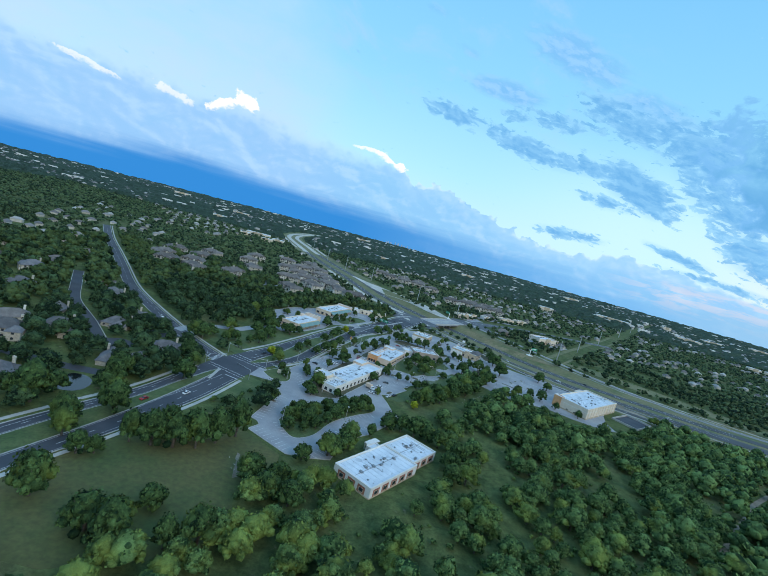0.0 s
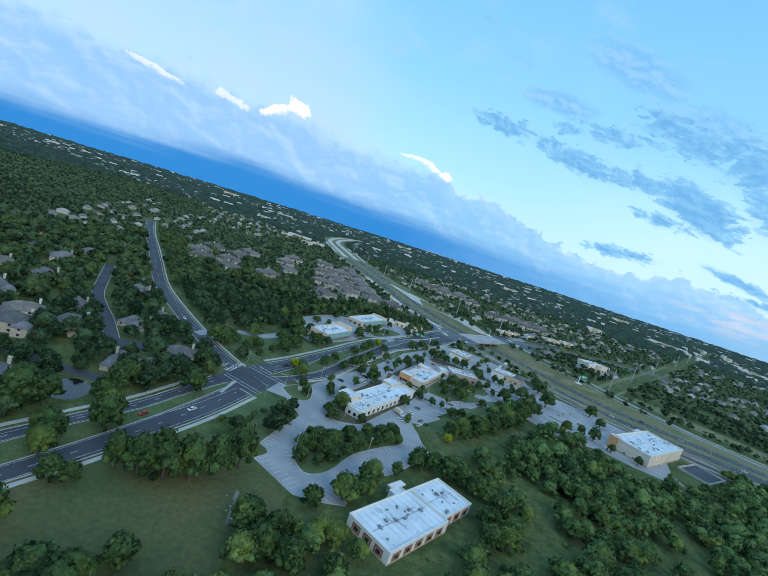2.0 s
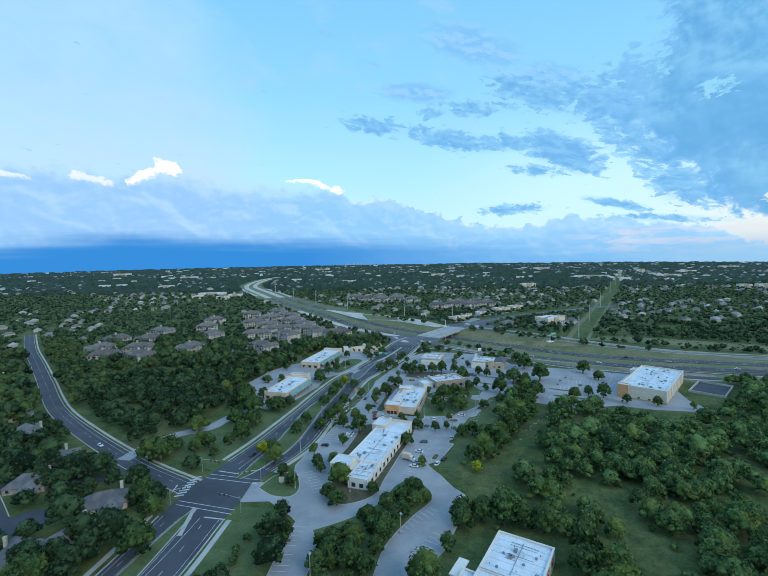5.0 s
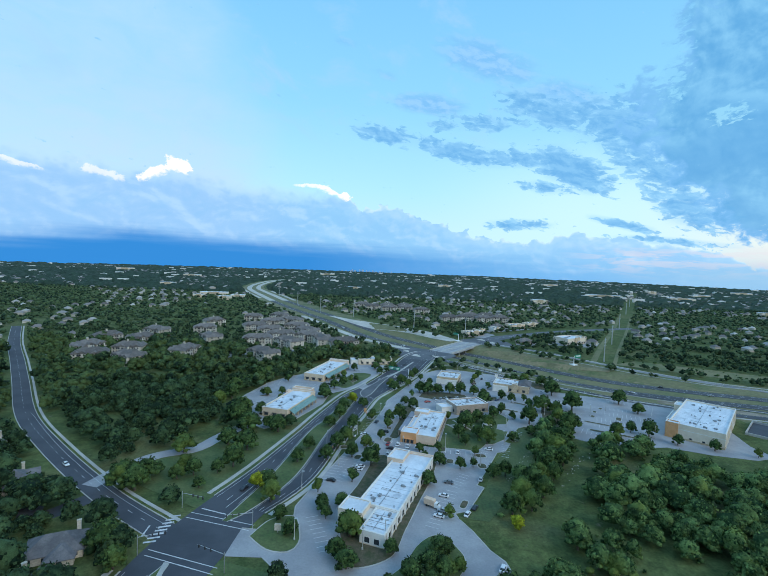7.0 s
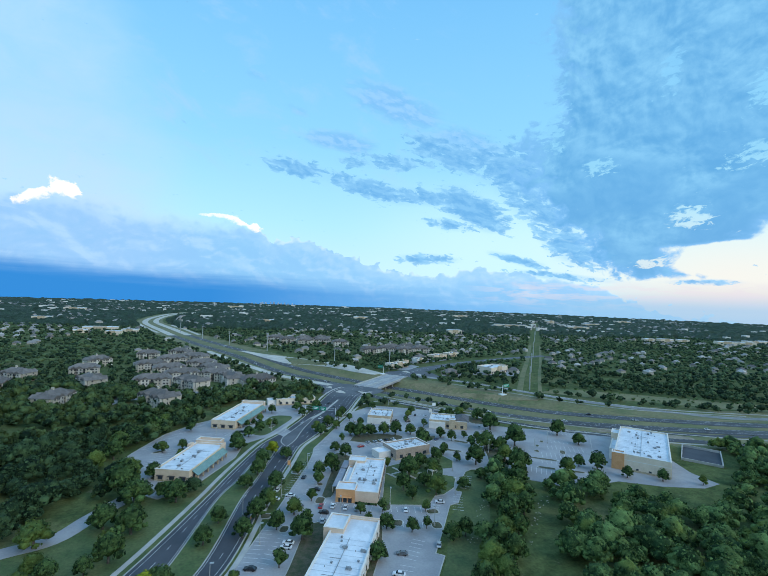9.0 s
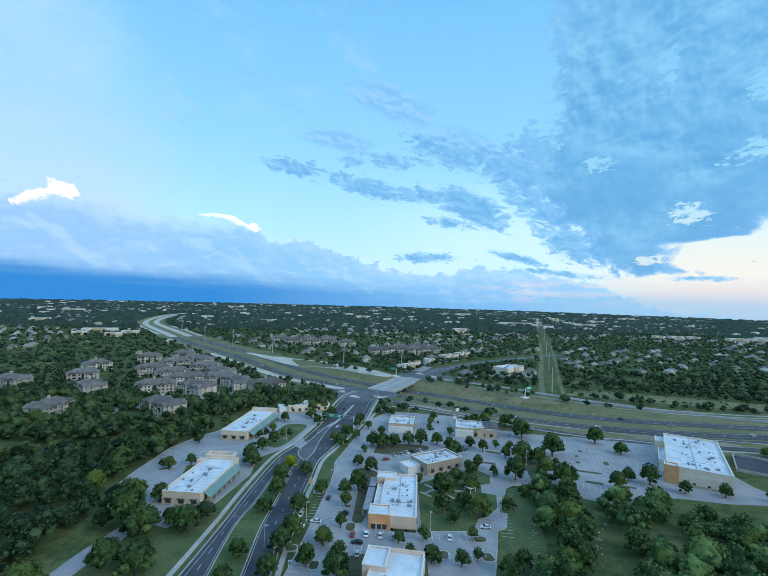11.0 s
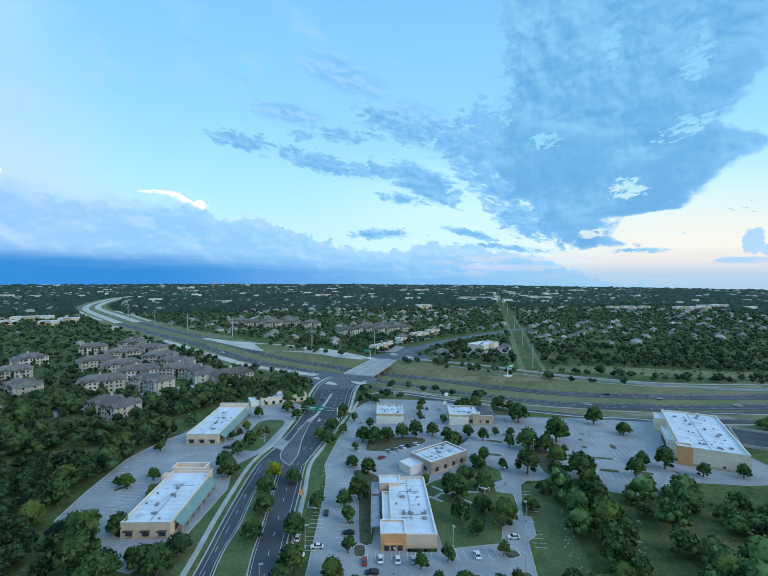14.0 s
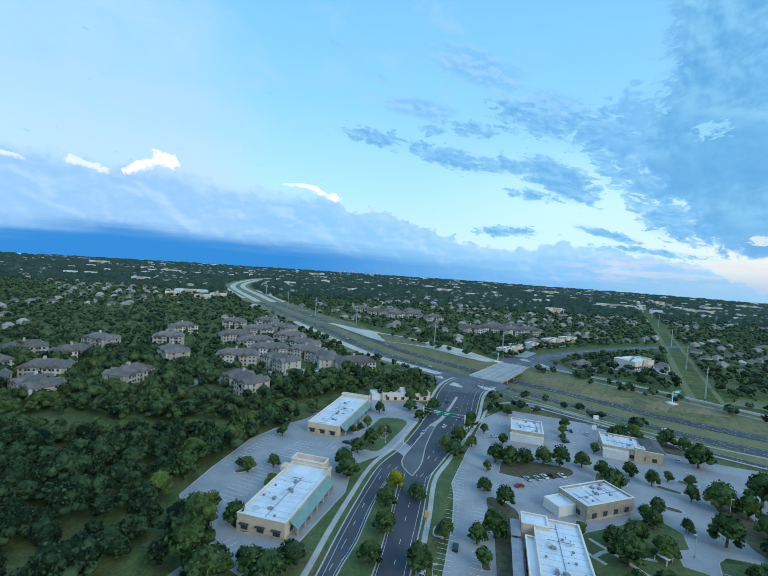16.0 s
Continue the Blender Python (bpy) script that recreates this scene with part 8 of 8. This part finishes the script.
def white_block(x, y, rz, l, w, h, label="distant pale commercial building with flat roof"):
    b = thing("commercial_building", pose(x, y, 0, 0, 0, rz), label, "building", "distant commercial buildings")
    part("wall", boxes((-l, -w, -0.3, l, w, h)), CREAM, b)
    part("roof", boxes((-l - 0.3, -w - 0.3, h, l + 0.3, w + 0.3, h + 0.5)), ROOF_WHITE, b)
    part("parapet", boxes((-l * 0.4, -w - 0.8, h * 0.4, l * 0.4, -w, h + 1.4)), TAN, b)


for row in ((-460, 1215, 10, 34, 12, 8), (-395, 1110, 0, 14, 9, 8), (-380, 1160, 5, 16, 10, 8), (-470, 1140, 20, 13, 9, 7), (950, 1175, -10, 14, 10, 10), (1000, 1170, -10, 18, 10, 10), (1048, 1160, -15, 14, 10, 10), (1150, 1122, -20, 24, 12, 10), (1206, 1110, -20, 20, 12, 10), (1266, 1140, -15, 22, 12, 11), (1330, 1150, -10, 24, 12, 11), (430, 1330, 0, 20, 12, 11), (-120, 1620, 0, 24, 12, 11), (-720, 1500, 10, 22, 12, 11), (780, 1660, -15, 60, 14, 13), (1050, 1640, -10, 42, 14, 13), (1206, 2080, 0, 18, 14, 15), (1300, 1900, 0, 36, 16, 13), (250, 1980, 0, 30, 14, 13), (-900, 2100, 0, 36, 16, 13), (900, 2500, 0, 40, 16, 14), (-380, 2900, 0, 44, 16, 15), (1800, 2300, -10, 40, 20, 14), (-1500, 2600, 10, 44, 18, 15)):
    white_block(*row)


def plaza_building(x, y, rz, l, w, h, wall_mat, roof_mat, label, gabled=False):
    """A roadside shop beyond the bridge: shopfront, canopy, flat or hipped roof with units."""
    b = thing("roadside_shop", pose(x, y, 0, 0, 0, rz), label, "building", "shops beyond the bridge")
    if gabled:
        part("wall", boxes((-l, -w, -0.3, l, w, h)), wall_mat, b)
        bm = bmesh.new()
        hip(bm, -l, -w, l, w, h, w * 0.7, 0.8)
        part("roof", bm, roof_mat, b)
        bm = bmesh.new()
        hip(bm, -l * 0.35, -w - 3.0, l * 0.35, w * 0.2, h - 0.5, w * 0.55, 0.5, gable=True)
        part("porch_roof", bm, roof_mat, b)
        part("porch_wall", boxes((-l * 0.3, -w - 2.6, -0.3, l * 0.3, -w, h - 0.8)), wall_mat, b)
    else:
        shell(b, -l, -w, l, w, h, wall_mat, roof_mat, 0.9)
        for k in range(max(2, int(l / 5))):
            child("rooftop_unit", shared("rooftop_unit_large", unit_large, UNIT), b, pose(-l * 0.7 + k * 1.4 * l / max(2, int(l / 5)), (k % 3 - 1) * w * 0.3, h))
        part("entrance_tower", boxes((-l * 0.25, -w - 1.2, -0.3, l * 0.25, -w - 0.02, h + 2.2)), TAN, b)
        part("awning", boxes((-l * 0.95, -w - 1.6, 2.8, -l * 0.3, -w, 3.1)), DARKMETAL, b)
        part("awning", boxes((l * 0.3, -w - 1.6, 2.8, l * 0.95, -w, 3.1)), DARKMETAL, b)
    n = max(3, int(l / 2.2))
    for k in range(n):
        window(b, -l + 2 * l * (k + 0.5) / n, -w, 0.6, -90, 2.0, 2.0, DARKMETAL, split=False)


for pts in ([(92, 694), (126, 684), (150, 716), (138, 736), (112, 728)], [(204, 648), (262, 638), (286, 676), (262, 704), (222, 694)], [(148, 742), (196, 768), (228, 792), (204, 820), (160, 790), (140, 762)], [(158, 640), (180, 632), (192, 660), (170, 668)]):
    slab("pavement", pts, LOT, 0.12, label="pale parking lot of the shops beyond the bridge", category="parking lot")
for row in ((114, 706, 34, 17, 6.5, 6.0, CREAM, ROOF_WHITE, "cream roadside shop with white flat roof"), (158, 756, 36, 8, 6.0, 5.5, OFFWHITE, ROOF_WHITE, "small white roadside shop"), (204, 800, 32, 16, 8.0, 6.0, SAND, ROOF_WHITE, "long sand-coloured shop row with white roof"), (168, 778, 34, 9, 6.5, 5.5, TAN, SHINGLE_BROWN, "tan restaurant under a brown shingle roof", True), (172, 650, 30, 10, 6.0, 4.2, BROWN_BRICK, SHINGLE_BROWN, "brown brick restaurant with gabled porch", True), (242, 672, 28, 18, 12, 7.5, CREAM, ROOF_WHITE, "large cream two-storey clinic with white roof"), (262, 690, 28, 9, 7, 6.0, PEACH, ROOF_WHITE, "peach wing of the clinic with flat roof"), (130, 738, 34, 9, 5, 5.0, PEACH, ROOF_WHITE, "peach roadside shop with flat roof"), (238, 828, 30, 12, 7, 6.0, CREAM, ROOF_WHITE, "cream roadside shop with white flat roof")):
    plaza_building(*row)
# apartments beyond the highway
far_apts = apartment("distant three-storey apartment block with brown roofs", 16.0, 8.0, 3, 9)
tagged(far_apts, group="apartments beyond the highway")
row_of(far_apts, [(100, 850, 10), (132, 866, -5), (164, 858, 8), (196, 870, 0), (146, 892, 12), (178, 900, -8), (-40, 1000, 15), (-6, 984, 5), (28, 996, -5), (60, 964, 10), (-8, 1030, 8), (28, 1034, -12), (-64, 1034, 0)])

# pale roofs of sheds and shopping centres far off
far = np.random.default_rng(21)
vs, fq = [], []
for k in range(230):
    a, r = radians(far.uniform(-56, 62)), math.sqrt(far.uniform(1700**2, 4000**2))
    x, y = -30 + r * math.sin(a), 60 + r * math.cos(a)
    if line_distance(np.array([x]), np.array([y]), MID)[0] < 80:
        continue
    l, w, h, q = far.uniform(5, 20), far.uniform(5, 9), far.uniform(8.5, 12.0), far.uniform(-0.4, 0.4)
    base = 8 * len(vs)
    vs.append([(x + u * l * math.cos(q) - v * w * math.sin(q), y + u * l * math.sin(q) + v * w * math.cos(q), z) for z in (-0.3, h) for u, v in ((-1, -1), (1, -1), (1, 1), (-1, 1))])
    fq += [[base + j for j in f] for f in ((4, 5, 6, 7), (0, 1, 5, 4), (1, 2, 6, 5), (2, 3, 7, 6), (3, 0, 4, 7))]
tagged(mesh_from_arrays("distant_sheds", np.array(vs).reshape(-1, 3), np.array(fq), [OFFWHITE]), "pale flat roofs of far-off sheds among woods", "buildings", kind="stuff")

# a few towers of the city on the horizon
# the walls' pale blue-grey is distance haze put into the base colour
HAZY = surface("hazed_tower_walls", (0.34, 0.42, 0.52), (0.42, 0.50, 0.60), 0.01, 0.8, 0.1, bump=0.0, space="World")
city = random.Random(4)
for k in range(16):
    x = -420 + k * 31 + city.uniform(-14, 14)
    w, h = city.uniform(4, 9), 9 + 14 * math.exp(-((k - 7) / 4.5) ** 2) * city.uniform(0.5, 1.2)
    b = thing("city_tower", pose(x, 4040 + city.uniform(-30, 20), 0), "distant city tower on the horizon, tinted blue-grey with haze", "tower", "city skyline")
    part("shaft", boxes((-w, -w, -0.3, w, w, h)), HAZY, b)
    part("crown_block", boxes((-w * 0.6, -w * 0.6, h, w * 0.6, w * 0.6, h + city.uniform(3, 9))), HAZY, b)

# trees between the basin and the frontage road
xs, ys = scatter(246, 316, 345, 372, 7.5)
m = open_ground(xs, ys, 0.0)
grove("roadside_trees", xs[m], ys[m], OUTER_KINDS, [LEAF_YOUNG], "dense green trees beside the frontage road", RNG.uniform(0.7, 1.1, m.sum()))
